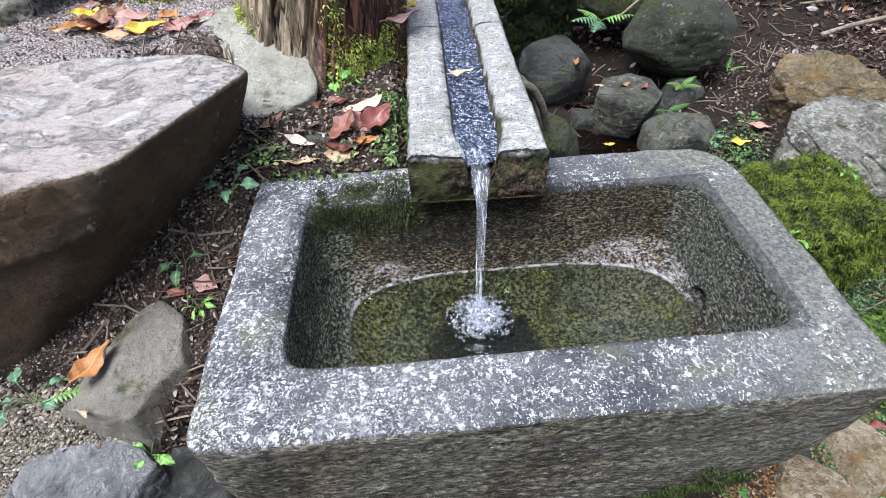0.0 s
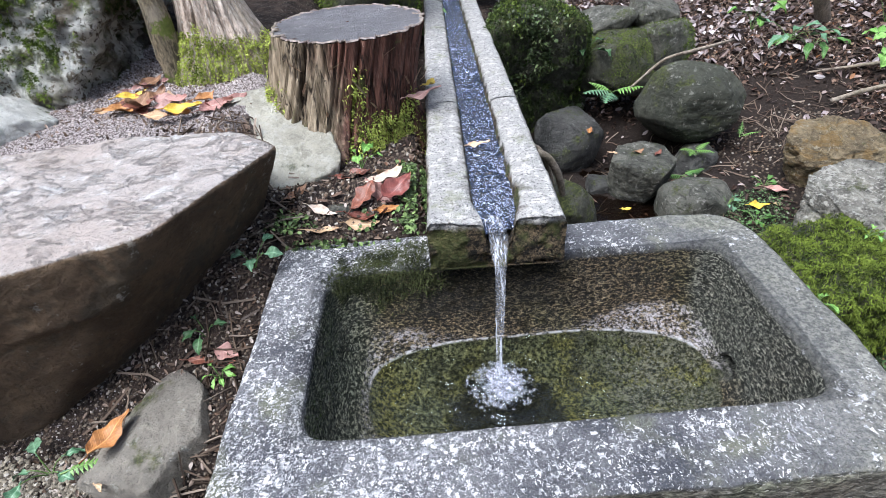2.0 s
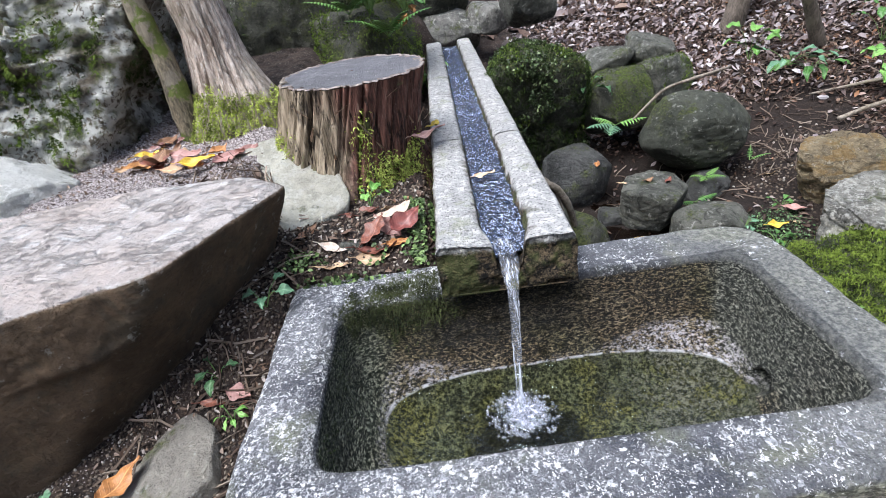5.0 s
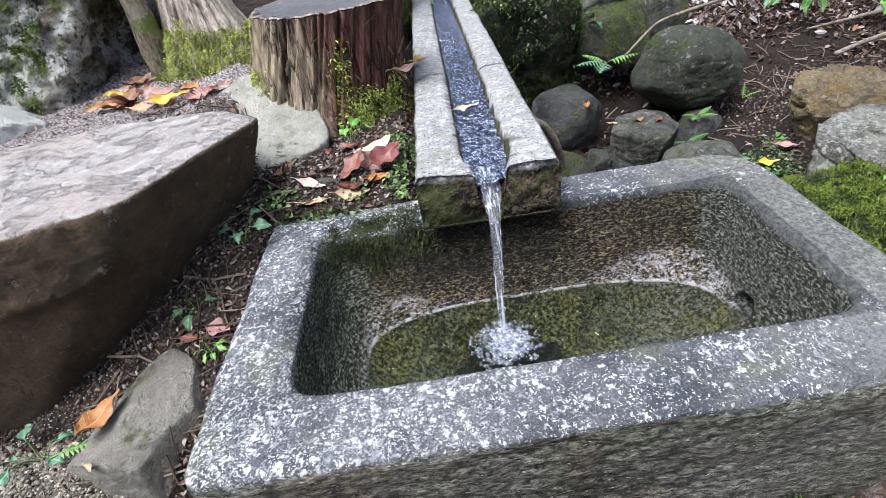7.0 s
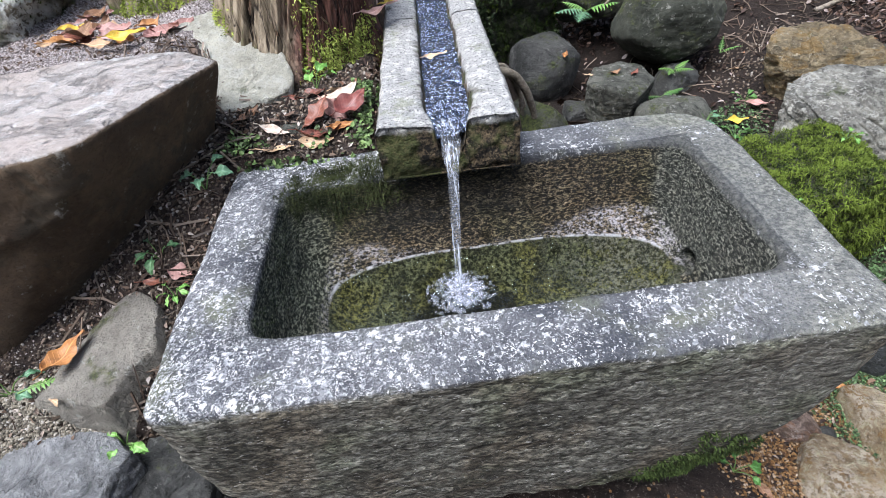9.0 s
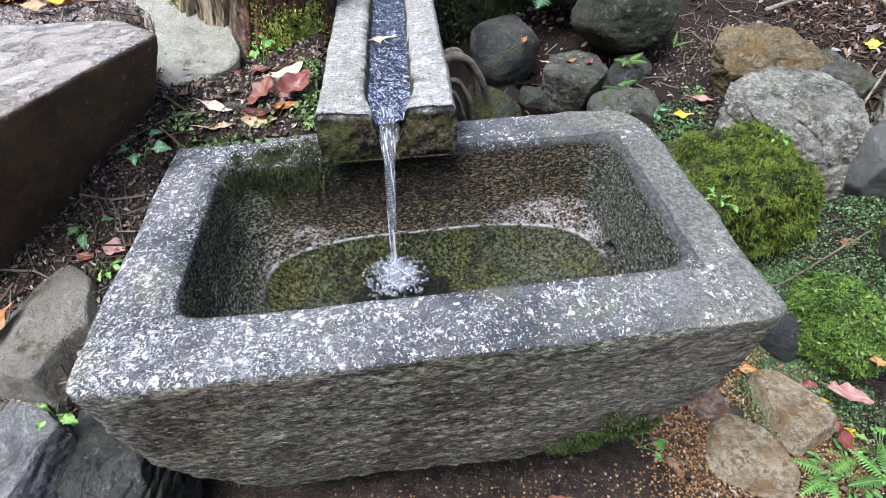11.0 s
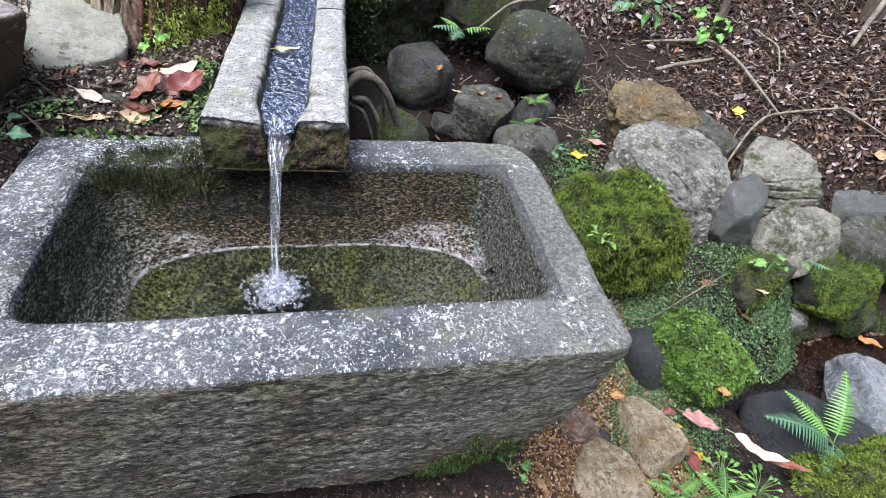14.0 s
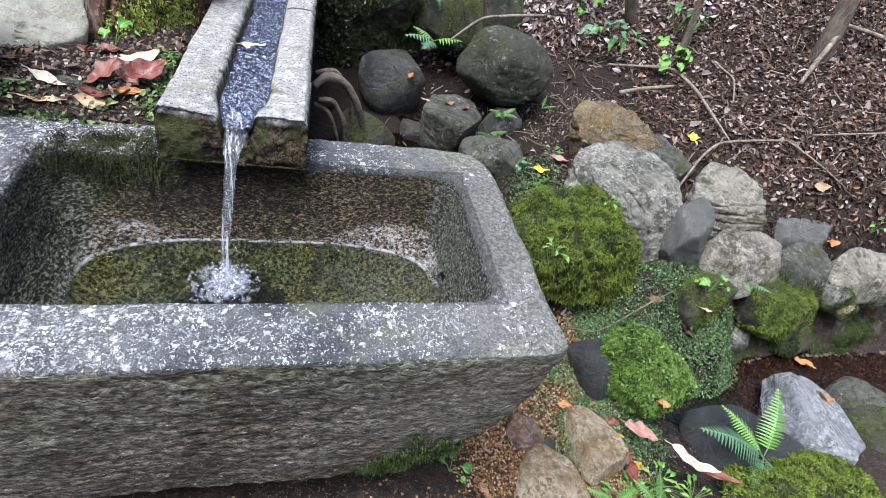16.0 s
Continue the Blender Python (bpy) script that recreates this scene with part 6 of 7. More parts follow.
M_LEAF = {
    "orange": leaf_material("orange_leaf", (0.38, 0.16, 0.055), (0.46, 0.23, 0.08), (0.16, 0.065, 0.03), 0.5),
    "red": leaf_material("red_brown_leaf", (0.17, 0.055, 0.04), (0.25, 0.10, 0.065), (0.08, 0.03, 0.022), 0.4),
    "maroon": leaf_material("maroon_leaf", (0.14, 0.035, 0.04), (0.2, 0.06, 0.05), (0.07, 0.02, 0.02), 0.35),
    "pale": leaf_material("pale_leaf", (0.55, 0.42, 0.34), (0.66, 0.55, 0.46), (0.42, 0.24, 0.16), 0.5),
    "pink": leaf_material("pinkish_leaf", (0.36, 0.19, 0.17), (0.44, 0.28, 0.25), (0.25, 0.1, 0.08), 0.5),
    "tan": leaf_material("tan_leaf", (0.42, 0.27, 0.16), (0.5, 0.35, 0.22), (0.22, 0.12, 0.06), 0.55),
    "yellow": leaf_material("yellow_leaf", (0.62, 0.42, 0.05), (0.7, 0.5, 0.08), (0.45, 0.2, 0.03), 0.45),
    "brown": leaf_material("brown_leaf", (0.2, 0.1, 0.055), (0.28, 0.16, 0.09), (0.1, 0.05, 0.03), 0.5),
    "grey": leaf_material("silvery_leaf", (0.5, 0.46, 0.46), (0.56, 0.52, 0.51), (0.36, 0.3, 0.29), 0.5),
    "green": leaf_material("green_leaf", (0.045, 0.13, 0.025), (0.08, 0.2, 0.045), (0.03, 0.09, 0.02), 0.4),
    "bright": leaf_material("bright_green_leaf", (0.10, 0.25, 0.045), (0.18, 0.35, 0.085), (0.06, 0.16, 0.035), 0.4),
    "dull": leaf_material("dull_green_leaf", (0.05, 0.13, 0.05), (0.09, 0.19, 0.08), (0.03, 0.07, 0.03), 0.45),
    "cool": leaf_material("blue_green_leaf", (0.07, 0.17, 0.09), (0.13, 0.25, 0.15), (0.05, 0.12, 0.06), 0.4),
}


def leaf_mesh(length, width, curl=0.15, fold=0.2, seed=0, pointed=1.0, lobes=0):
    """A leaf along +x from its stalk, ridged at the midrib, nicked and crumpled; +z is its upper side."""
    r = random.Random(seed)
    n, m = 19, 9
    ph = [r.uniform(0, 6.3) for _ in range(8)]
    twist, hook = r.uniform(-0.5, 0.5), r.uniform(-0.10, 0.10)
    V = []
    for i in range(n):
        t = i / (n - 1)
        w = width * 0.5 * (math.sin(math.pi * t ** (0.85 if pointed else 1.0)) ** (0.8 if pointed else 0.6)) * (1 - 0.15 * t * pointed)
        if lobes:
            w *= 0.62 + 0.38 * abs(math.cos(math.pi * lobes * t))
        w = max(w, 0.0006)
        bend = curl * length * (4 * (t - 0.5) ** 2 - 0.3) + 0.03 * length * math.sin(9 * t + ph[0])
        for j in range(m):
            s = 2 * j / (m - 1) - 1
            side = 0 if s < 0 else 1
            nick = 1 + 0.10 * math.sin(11 * t + ph[1 + side]) + 0.07 * math.sin(23 * t + ph[3 + side])
            wave = 0.10 * width * math.sin(8 * t + 2.2 * s + ph[5]) * abs(s) + 0.05 * width * math.sin(19 * t - 3 * s + ph[6]) * abs(s)
            y = s * w * nick
            V.append((length * (t - 0.5), y + hook * length * (t - 0.5) ** 2 * 4, bend + fold * abs(s) ** 1.3 * w + wave + twist * y * (t - 0.5)))
    k = len(V)
    # a stalk
    for i in range(4):
        x = -0.5 * length - 0.06 * length * i
        z = V[4][2] + 0.012 * length * i * r.uniform(-0.5, 1)
        for a in range(3):
            V.append((x, 0.0012 * math.cos(a * 2.1) + hook * length, z + 0.0012 * math.sin(a * 2.1)))
    F = grid_faces(n, m).tolist()
    F += [(k + 3 * i + a, k + 3 * i + (a + 1) % 3, k + 3 * i + 3 + (a + 1) % 3, k + 3 * i + 3 + a) for i in range(3) for a in range(3)]
    return mesh_of("leaf", V, F)


LEAVES = []


def leaf(x0, y0, x1, y1, colour, label, width=0.45, curl=0.12, fold=0.25, rise=0.004, lobes=0, pitch=0.0, at=None):
    """A fallen leaf whose stalk lies at x0, y0 and its tip at x1, y1; it lies on what is under it."""
    if at is None:
        a, na = drop(x0, y0)
        b, nb = drop(x1, y1)
    else:
        a, b = Vector((x0, y0, at)), Vector((x1, y1, at))
        na = nb = Vector((0, 0, 1))
    flat = math.hypot(x1 - x0, y1 - y0)
    if abs(b.z - a.z) > 0.9 * flat:
        b.z = a.z = max(a.z, b.z)
    ahead = (b - a).normalized()
    up = (na + nb + Vector((0, 0, 0.6))).normalized()
    side = up.cross(ahead).normalized()
    up = ahead.cross(side)
    length = (b - a).length * 1.06
    i = len(LEAVES)
    width = width * 1.04 if width > 0.34 else width
    lean = 0.0 if side.y == 0 else math.copysign(15 if at == 0.57 else 0, side.y)
    me = leaf_mesh(length, length * width, curl, fold, i + 3, 1.0, lobes)
    me.materials.append(M_LEAF[colour])
    m = Matrix((ahead, side, up)).transposed().to_4x4()
    m.translation = (a + b) / 2 + up * (rise + 0.1 * curl * length) + Vector((0, 0, 0.4 * length * width * abs(math.sin(radians(lean)))))
    ob = new("fallen_leaf", me)
    ob.matrix_world = m @ pose(0, 0, 0, lean, -pitch, 0)
    LEAVES.append(ob)
    return tagged(ob, label, "leaf", "fallen leaves")


# behind the trough, beside the stump
leaf(-0.207, 0.695, -0.139, 0.722, "red", "dull red fallen leaf on the soil", 0.5)
leaf(-0.116, 0.689, -0.070, 0.725, "tan", "light brown curled fallen leaf", 0.6, 0.2)
leaf(-0.137, 0.655, -0.062, 0.683, "pale", "pale cream fallen leaf lying face down", 0.42, 0.15, 0.3, 0.014)
leaf(-0.130, 0.650, -0.085, 0.612, "pink", "pinkish fallen leaf under others", 0.5, 0.1, 0.2, 0.004)
leaf(-0.103, 0.602, -0.047, 0.662, "maroon", "glossy maroon fallen leaf", 0.55, 0.16, 0.35, 0.012)
leaf(-0.160, 0.582, -0.118, 0.637, "red", "red-brown fallen leaf with a torn edge", 0.55)
leaf(-0.178, 0.562, -0.098, 0.573, "red", "long red-brown curled fallen leaf", 0.36, 0.2, 0.4, 0.006)
leaf(-0.119, 0.580, -0.075, 0.593, "orange", "small orange fallen leaf", 0.4, 0.15, 0.3, 0.008)
leaf(-0.178, 0.548, -0.115, 0.556, "tan", "tan fallen leaf at the trough's back rim", 0.4)
leaf(-0.252, 0.594, -0.198, 0.580, "pale", "narrow cream fallen leaf", 0.34, 0.1, 0.3)
leaf(-0.252, 0.537, -0.186, 0.541, "tan", "thin orange-tan fallen leaf on the rim", 0.26)
leaf(-0.30, 0.62, -0.26, 0.66, "brown", "small brown fallen leaf", 0.4)
leaf(0.0, 1.03, 0.03, 1.07, "yellow", "small yellow leaf between stump and channel", 0.55, 0.1, 0.2, 0.01, 0, 0, 0.528)
leaf(-0.045, 0.88, 0.035, 0.95, "pink", "long dull pink leaf bridging stump and channel", 0.26, 0.08, 0.2, 0.012, 0, 0, 0.55)
leaf(0.082, 0.722, 0.128, 0.735, "tan", "tan leaf caught on the channel's water", 0.36, 0.05, 0.1, 0.0, 0, 0, 0.511)
# on the slab and beside the big boulder
leaf(-0.532, 0.160, -0.508, 0.232, "orange", "orange-brown leaf curled on the slab", 0.5, 0.10, 0.25, 0.004, 0, 0, 0.336)
leaf(-0.436, 0.322, -0.356, 0.309, "red", "long red-brown leaf beside the trough", 0.28, 0.1, 0.4, 0.004, 0, 0, 0.345)
leaf(-0.392, 0.332, -0.348, 0.312, "pink", "pinkish broken leaf beside the trough", 0.6, 0.1, 0.2, 0.008, 0, 0, 0.35)
leaf(-0.515, 0.13, -0.50, 0.118, "tan", "tiny tan leaf on the gravel", 0.4)
# heap of leaves on the grit between boulder and trunk
leaf(-0.739, 0.884, -0.680, 0.945, "orange", "orange-brown leaf in the heap", 0.5, 0.2, 0.4, 0.006, 0, 0, 0.57)
leaf(-0.741, 0.955, -0.682, 1.0, "yellow", "long brownish-yellow leaf in the heap", 0.36, 0.15, 0.3, 0.014, 0, 0, 0.57)
leaf(-0.664, 0.94, -0.640, 1.0, "brown", "brown crumpled leaf in the heap", 0.6, 0.2, 0.4, 0.012, 0, 0, 0.57)
leaf(-0.585, 0.850, -0.512, 0.876, "yellow", "bright yellow leaf on the heap", 0.4, 0.12, 0.3, 0.016, 0, 0, 0.57)
leaf(-0.645, 0.945, -0.565, 0.935, "pink", "pinkish-brown leaf in the heap", 0.45, 0.1, 0.3, 0.01, 0, 0, 0.57)
leaf(-0.515, 0.862, -0.431, 0.935, "pink", "long dull pink leaf beside the trunk", 0.36, 0.1, 0.3, 0.006, 0, 0, 0.57)
leaf(-0.671, 0.872, -0.655, 0.945, "brown", "dark brown leaf in the heap", 0.55, 0.2, 0.4, 0.018, 0, 0, 0.57)
leaf(-0.633, 0.852, -0.573, 0.839, "tan", "tan leaf at the heap's edge", 0.45, 0.1, 0.3, 0.008, 0, 0, 0.57)
leaf(-0.526, 0.882, -0.500, 0.935, "orange", "small orange-brown leaf in the heap", 0.5, 0.2, 0.3, 0.02, 0, 0, 0.57)
leaf(-0.70, 0.90, -0.63, 0.91, "red", "red-brown leaf in the heap", 0.5, 0.2, 0.3, 0.012, 0, 0, 0.57)
leaf(-0.71, 1.03, -0.66, 1.07, "pink", "dry pinkish leaf against the trunk's root", 0.45, 0.2, 0.4, 0.01, 0, 0, 0.57)
leaf(-0.68, 1.08, -0.72, 1.02, "brown", "dry brown leaf against the trunk's root", 0.4, 0.2, 0.4, 0.02, 0, 0, 0.57)
for x, y, turn, size, colour, kind in (
    (-0.715, 0.925, 20, 0.055, "brown", "crumpled brown leaf low in the heap"), (-0.69, 0.965, -40, 0.05, "orange", "rusty orange leaf low in the heap"),
    (-0.655, 0.895, 75, 0.05, "red", "small red-brown leaf low in the heap"), (-0.60, 0.905, 10, 0.06, "pink", "faded pink leaf low in the heap"),
    (-0.62, 0.965, -15, 0.055, "tan", "light brown leaf low in the heap"), (-0.565, 0.905, 50, 0.045, "brown", "small brown leaf low in the heap"),
    (-0.555, 0.865, -20, 0.05, "orange", "orange leaf at the foot of the heap"), (-0.48, 0.90, 30, 0.06, "red", "dull red leaf at the foot of the trunk"),
    (-0.755, 0.915, 60, 0.045, "tan", "small tan leaf beside the heap"), (-0.70, 1.055, 80, 0.06, "brown", "dry brown leaf in the dark gap"), (-0.735, 1.04, 35, 0.055, "pink", "dry pinkish leaf in the dark gap")):
    dx, dy = 0.5 * size * math.cos(radians(turn)), 0.5 * size * math.sin(radians(turn))
    leaf(x - dx, y - dy, x + dx, y + dy, colour, kind, 0.55, 0.2, 0.45, 0.004, 0, 0, 0.57)
# by the spring
leaf(0.60, 1.44, 0.585, 1.40, "orange", "small orange leaf on the wet rock", 0.5, 0.1, 0.2, 0.004)
leaf(1.005, 1.035, 1.062, 1.025, "yellow", "bright yellow leaf on dark soil", 0.5, 0.15, 0.3, 0.006, 2)
leaf(1.09, 1.10, 1.165, 1.07, "pink", "long dull pink leaf on the soil", 0.36, 0.1, 0.3, 0.008, 0, 0, 0.085)
leaf(1.089, 1.04, 1.11, 1.026, "tan", "small cream leaf on the soil", 0.5)
leaf(0.646, 1.15, 0.68, 1.148, "yellow", "small yellow leaf in the spring water", 0.5, 0.1, 0.2, 0.004)
leaf(0.62, 1.275, 0.645, 1.262, "tan", "small tan leaf on a wet stone", 0.5)
leaf(0.70, 1.25, 0.74, 1.27, "brown", "brown leaf on the flat-topped stone", 0.4)
leaf(0.76, 1.22, 0.79, 1.25, "red", "reddish leaf on the flat-topped stone", 0.4)
leaf(1.18, 1.34, 1.21, 1.32, "tan", "small orange-tan leaf on the slope", 0.5)
# on the gravel and moss beside the trough
leaf(1.095, 0.318, 1.162, 0.306, "grey", "silvery leaf lying face down on gravel", 0.3, 0.12, 0.3, 0.01, 0, 0, -0.205)
leaf(1.060, 0.175, 1.085, 0.225, "maroon", "dark red leaf on wet gravel", 0.6, 0.1, 0.2, 0.012)
leaf(1.072, 0.178, 1.138, 0.125, "pink", "pinkish lobed leaf on wet gravel", 0.6, 0.1, 0.2, 0.01, 2, 0, -0.17)
leaf(1.145, 0.195, 1.175, 0.178, "orange", "orange leaf on wet gravel", 0.7, 0.1, 0.2, 0.01)
leaf(1.038, 0.178, 1.046, 0.140, "yellow", "small pale yellow leaf on wet gravel", 0.6, 0.1, 0.2, 0.012)
leaf(1.058, 0.145, 1.062, 0.085, "red", "rust-red spotted leaf on wet gravel", 0.8, 0.1, 0.2, 0.006)
leaf(1.066, 0.096, 1.098, 0.090, "yellow", "yellow leaf fragment on wet gravel", 0.8, 0.1, 0.2, 0.014)
leaf(1.038, 0.085, 1.050, 0.028, "maroon", "purplish-brown leaf on wet gravel", 0.55, 0.12, 0.3, 0.012)
leaf(1.135, 0.075, 1.222, -0.002, "pale", "long cream leaf with a curled edge", 0.3, 0.08, 0.3, 0.004, 0, 0, -0.125)
leaf(1.20, 0.03, 1.29, -0.02, "red", "long red-brown leaf under a cream one", 0.24, 0.08, 0.3, 0.0, 0, 0, -0.135)
leaf(0.936, 0.285, 0.972, 0.27, "orange", "small orange-tan leaf on gravel", 0.55)
leaf(1.36, 0.44, 1.42, 0.41, "maroon", "dark red leaf on the green bank", 0.4)
leaf(1.24, 0.50, 1.29, 0.495, "brown", "brown leaf under the mossy rock", 0.5)
leaf(1.15, 0.47, 1.20, 0.46, "brown", "brown leaf at the mossy rock's foot", 0.45)
leaf(0.93, 0.42, 0.97, 0.41, "red", "red-brown leaf on gravel", 0.45)
leaf(1.02, 0.44, 1.06, 0.46, "maroon", "dark red leaf on gravel", 0.45)
leaf(1.39, 0.44, 1.42, 0.425, "tan", "tan leaf on the green bank", 0.4)
leaf(1.99, 0.43, 2.05, 0.385, "orange", "orange leaf floating on the creek", 0.45, 0.05, 0.1, 0.0, 0, 0, -0.27)
leaf(1.815, 0.222, 1.88, 0.205, "orange", "tan-orange leaf on the blue-grey rock", 0.4)
leaf(0.18, -0.03, 0.23, -0.045, "pink", "pinkish leaf at the trough's foot", 0.45)
leaf(0.24, -0.035, 0.30, -0.04, "maroon", "dark red leaf at the trough's foot", 0.5)
leaf(0.32, -0.03, 0.38, -0.045, "red", "reddish leaf at the trough's foot", 0.45)
leaf(0.10, -0.04, 0.15, -0.03, "brown", "brown leaf at the trough's foot", 0.45)
leaf(0.62, 0.06, 0.632, 0.005, "brown", "brown leaf upright beside the trough", 0.4)
# on the slope
leaf(1.615, 1.09, 1.64, 1.05, "yellow", "bright yellow leaf on the leaf litter", 0.7, 0.1, 0.2, 0.012)
leaf(1.47, 0.80, 1.50, 0.77, "pale", "pale leaf standing between two rocks", 0.5, 0.1, 0.2, 0.02)
leaf(2.07, 0.69, 2.12, 0.685, "orange", "orange leaf between stones of the bank", 0.5, 0.1, 0.2, 0.012)
leaf(1.96, 0.80, 2.02, 0.79, "tan", "tan leaf on the bank", 0.5, 0.1, 0.2, 0.012)
leaf(-0.02, 2.0, 0.0, 2.06, "orange", "orange-brown leaf beside the channel's head", 0.6, 0.2, 0.3, 0.01)
leaf(-0.15, 2.2, -0.09, 2.22, "tan", "tan leaf under the ferns", 0.4)

# ---- small plants ----
M_STEM = leaf_material("green_stem", (0.08, 0.16, 0.04), (0.12, 0.2, 0.06), (0.05, 0.08, 0.03), 0.5)


def herb(x, y, colour, label, count=5, size=0.025, height=0.03, seed=0, width=0.75, spread_out=1.0, lobes=0, category="seedling", z=None):
    """A low herb: stems that bend out from one root, each with a leaf."""
    r = random.Random(seed)
    root = drop(x, y)[0] if z is None else Vector((x, y, z))
    ob = empty("small_plant", label, category, "", root)
    for i in range(count):
        a = 2.4 * i + r.uniform(-0.5, 0.5)
        far = spread_out * size * r.uniform(0.5, 1.3)
        h = height * r.uniform(0.6, 1.2)
        tip = Vector((far * math.cos(a), far * math.sin(a), h))
        V, F = tube([(0, 0, -0.004), tip * 0.5 + Vector((0, 0, 0.2 * h)), tip], [0.0012, 0.001, 0.0007], 5)
        part("stem", mesh_of("stem", V, F), M_STEM, ob)
        s = size * r.uniform(0.7, 1.25)
        me = leaf_mesh(s, s * width, -0.15, 0.25, seed + i, 1.0, lobes)
        lf = part("leaf", me, M_LEAF[colour], ob)
        lf.matrix_basis = Matrix.Translation(tip) @ pose(0, 0, 0, r.uniform(-25, 25), r.uniform(-5, 35), math.degrees(a)) @ pose(s * 0.5, 0, 0)
    return ob


def fern(x, y, label, fronds, colour="green", pairs=13, wide=0.28, z=None, seed=0):
    """A fern; fronds: (turn, length, rise) each."""
    root = drop(x, y)[0] if z is None else Vector((x, y, z))
    ob = empty("fern", label, "fern", "", root)
    r = random.Random(seed)
    for k, (turn, length, rise) in enumerate(fronds):
        V, F = [], []

        def spot(t):
            return np.array((length * t * math.cos(radians(rise) * (1 - 0.5 * t)), 0.0, length * (t * math.sin(radians(rise)) - 0.35 * t * t)))

        for i in range(1, pairs + 1):
            t = 0.12 + 0.88 * i / (pairs + 1)
            c, ahead = spot(t), spot(min(1, t + 0.03)) - spot(t - 0.03)
            ahead /= np.linalg.norm(ahead)
            reach = length * wide * math.sin(math.pi * (0.15 + 0.85 * (1 - t))) ** 0.8 * (1.12 - t)
            step = length / (pairs + 1) * 0.44
            for s in (-1, 1):
                out = np.array((0.35, s, -0.12 + r.uniform(-0.08, 0.08)))
                out /= np.linalg.norm(out)
                n = 9
                b = len(V)
                for q in range(n + 1):
                    u = q / n
                    w = step * (1 - u ** 1.6) * (0.62 + 0.38 * (q % 2))
                    mid = c + out * reach * u + np.array((0, 0, -0.18 * reach * u * u))
                    V += [mid - ahead * w, mid + np.array((0, 0, 0.1 * w)), mid + ahead * w]
                F += [(b + 3 * q + j, b + 3 * q + j + 1, b + 3 * q + j + 4, b + 3 * q + j + 3) for q in range(n) for j in (0, 1)]
        fr = part("frond", mesh_of("frond", V, F), M_LEAF[colour if k % 2 == 0 or colour == "dull" else "bright"], ob)
        fr.matrix_basis = pose(0, 0, 0, 0, 0, turn)
        V, F = tube([spot(t) for t in (0, 0.25, 0.5, 0.75, 1)], [0.0016, 0.0014, 0.0012, 0.001, 0.0006], 6)
        part("stalk", mesh_of("stalk", V, F), M_STEM, fr)
    return ob


herb(-0.339, 0.46, "cool", "small ivy-like seedling in the gap beside the trough", 4, 0.03, 0.03, 401)
herb(-0.415, 0.36, "dull", "small green seedling among dry twigs", 5, 0.026, 0.025, 402, 0.6, 1.0, 0, "seedling", 0.362)
herb(-0.378, 0.285, "bright", "tiny green seedling by the red leaf", 6, 0.016, 0.02, 403, 0.5)
herb(-0.612, 0.165, "cool", "green lobed seedling beside the boulder", 5, 0.036, 0.03, 404, 0.7, 1.0, 2)
herb(-0.445, 0.095, "bright", "bright green lobed seedling below the slab", 7, 0.022, 0.018, 405, 0.7, 1.0, 2)
herb(-0.155, 0.735, "bright", "bright green seedling with round leaves", 4, 0.03, 0.035, 406, 0.8)
herb(1.41, 0.47, "bright", "pale green clover-like seedling on the bank", 6, 0.03, 0.05, 407, 0.9)
herb(2.24, 0.69, "bright", "small green seedling on the bank", 5, 0.03, 0.04, 408, 0.7)
herb(1.12, 0.03, "bright", "glossy green herb on the moss", 24, 0.022, 0.022, 409, 0.5, 2.4)
herb(1.02, -0.01, "green", "glossy green herb with pointed leaves", 26, 0.024, 0.022, 410, 0.45, 2.4)
herb(1.19, -0.02, "bright", "bright green herb with pointed leaves", 26, 0.022, 0.022, 411, 0.48, 2.4)
fern(0.98, 0.0, "low bright fern at the edge of the moss", [(200, 0.10, 20), (150, 0.09, 25), (250, 0.09, 15), (20, 0.09, 25)], "bright", 12, 0.34, None, 446)
fern(1.08, -0.03, "small green fern among herbs", [(60, 0.09, 25), (120, 0.09, 25), (180, 0.09, 20), (0, 0.08, 30)], "green", 12, 0.34, None, 447)
herb(1.12, 0.72, "bright", "small green herb growing on the mossy rock", 5, 0.02, 0.02, 412, 0.6)
herb(0.90, 0.56, "bright", "fresh green herb at the mossy rock's foot", 9, 0.022, 0.03, 413, 0.6)
herb(1.00, 0.97, "green", "low green herb behind the trough", 9, 0.022, 0.02, 414, 0.7, 1.6)
herb(0.94, 1.04, "cool", "low round-leaved herb behind the trough", 9, 0.02, 0.02, 415, 0.8, 1.6)
herb(1.12, 1.14, "green", "small green herb on dark soil", 6, 0.024, 0.02, 416, 0.7)
herb(0.62, 1.66, "dull", "dark green herb hanging from the mossy rock", 7, 0.05, 0.06, 417, 0.7, 1.0, 2, "seedling", 0.38)
herb(1.72, 1.53, "bright", "leafy green sapling on the slope", 11, 0.06, 0.12, 418, 0.75, 0.9)
herb(1.46, 1.98, "bright", "leafy green seedling on the slope", 6, 0.07, 0.12, 419, 0.7)
herb(1.85, 1.75, "green", "leafy green shrub on the slope", 9, 0.07, 0.12, 420, 0.6)
herb(1.60, 1.78, "green", "low long-leaved herb on the slope", 9, 0.09, 0.05, 421, 0.35)
herb(1.48, 1.75, "cool", "low green herb on the slope", 8, 0.08, 0.05, 422, 0.4)
herb(0.50, 0.02, "green", "tiny plant rooted under the trough", 4, 0.022, 0.02, 423, 0.8, 1.0, 0, "seedling", 0.02)
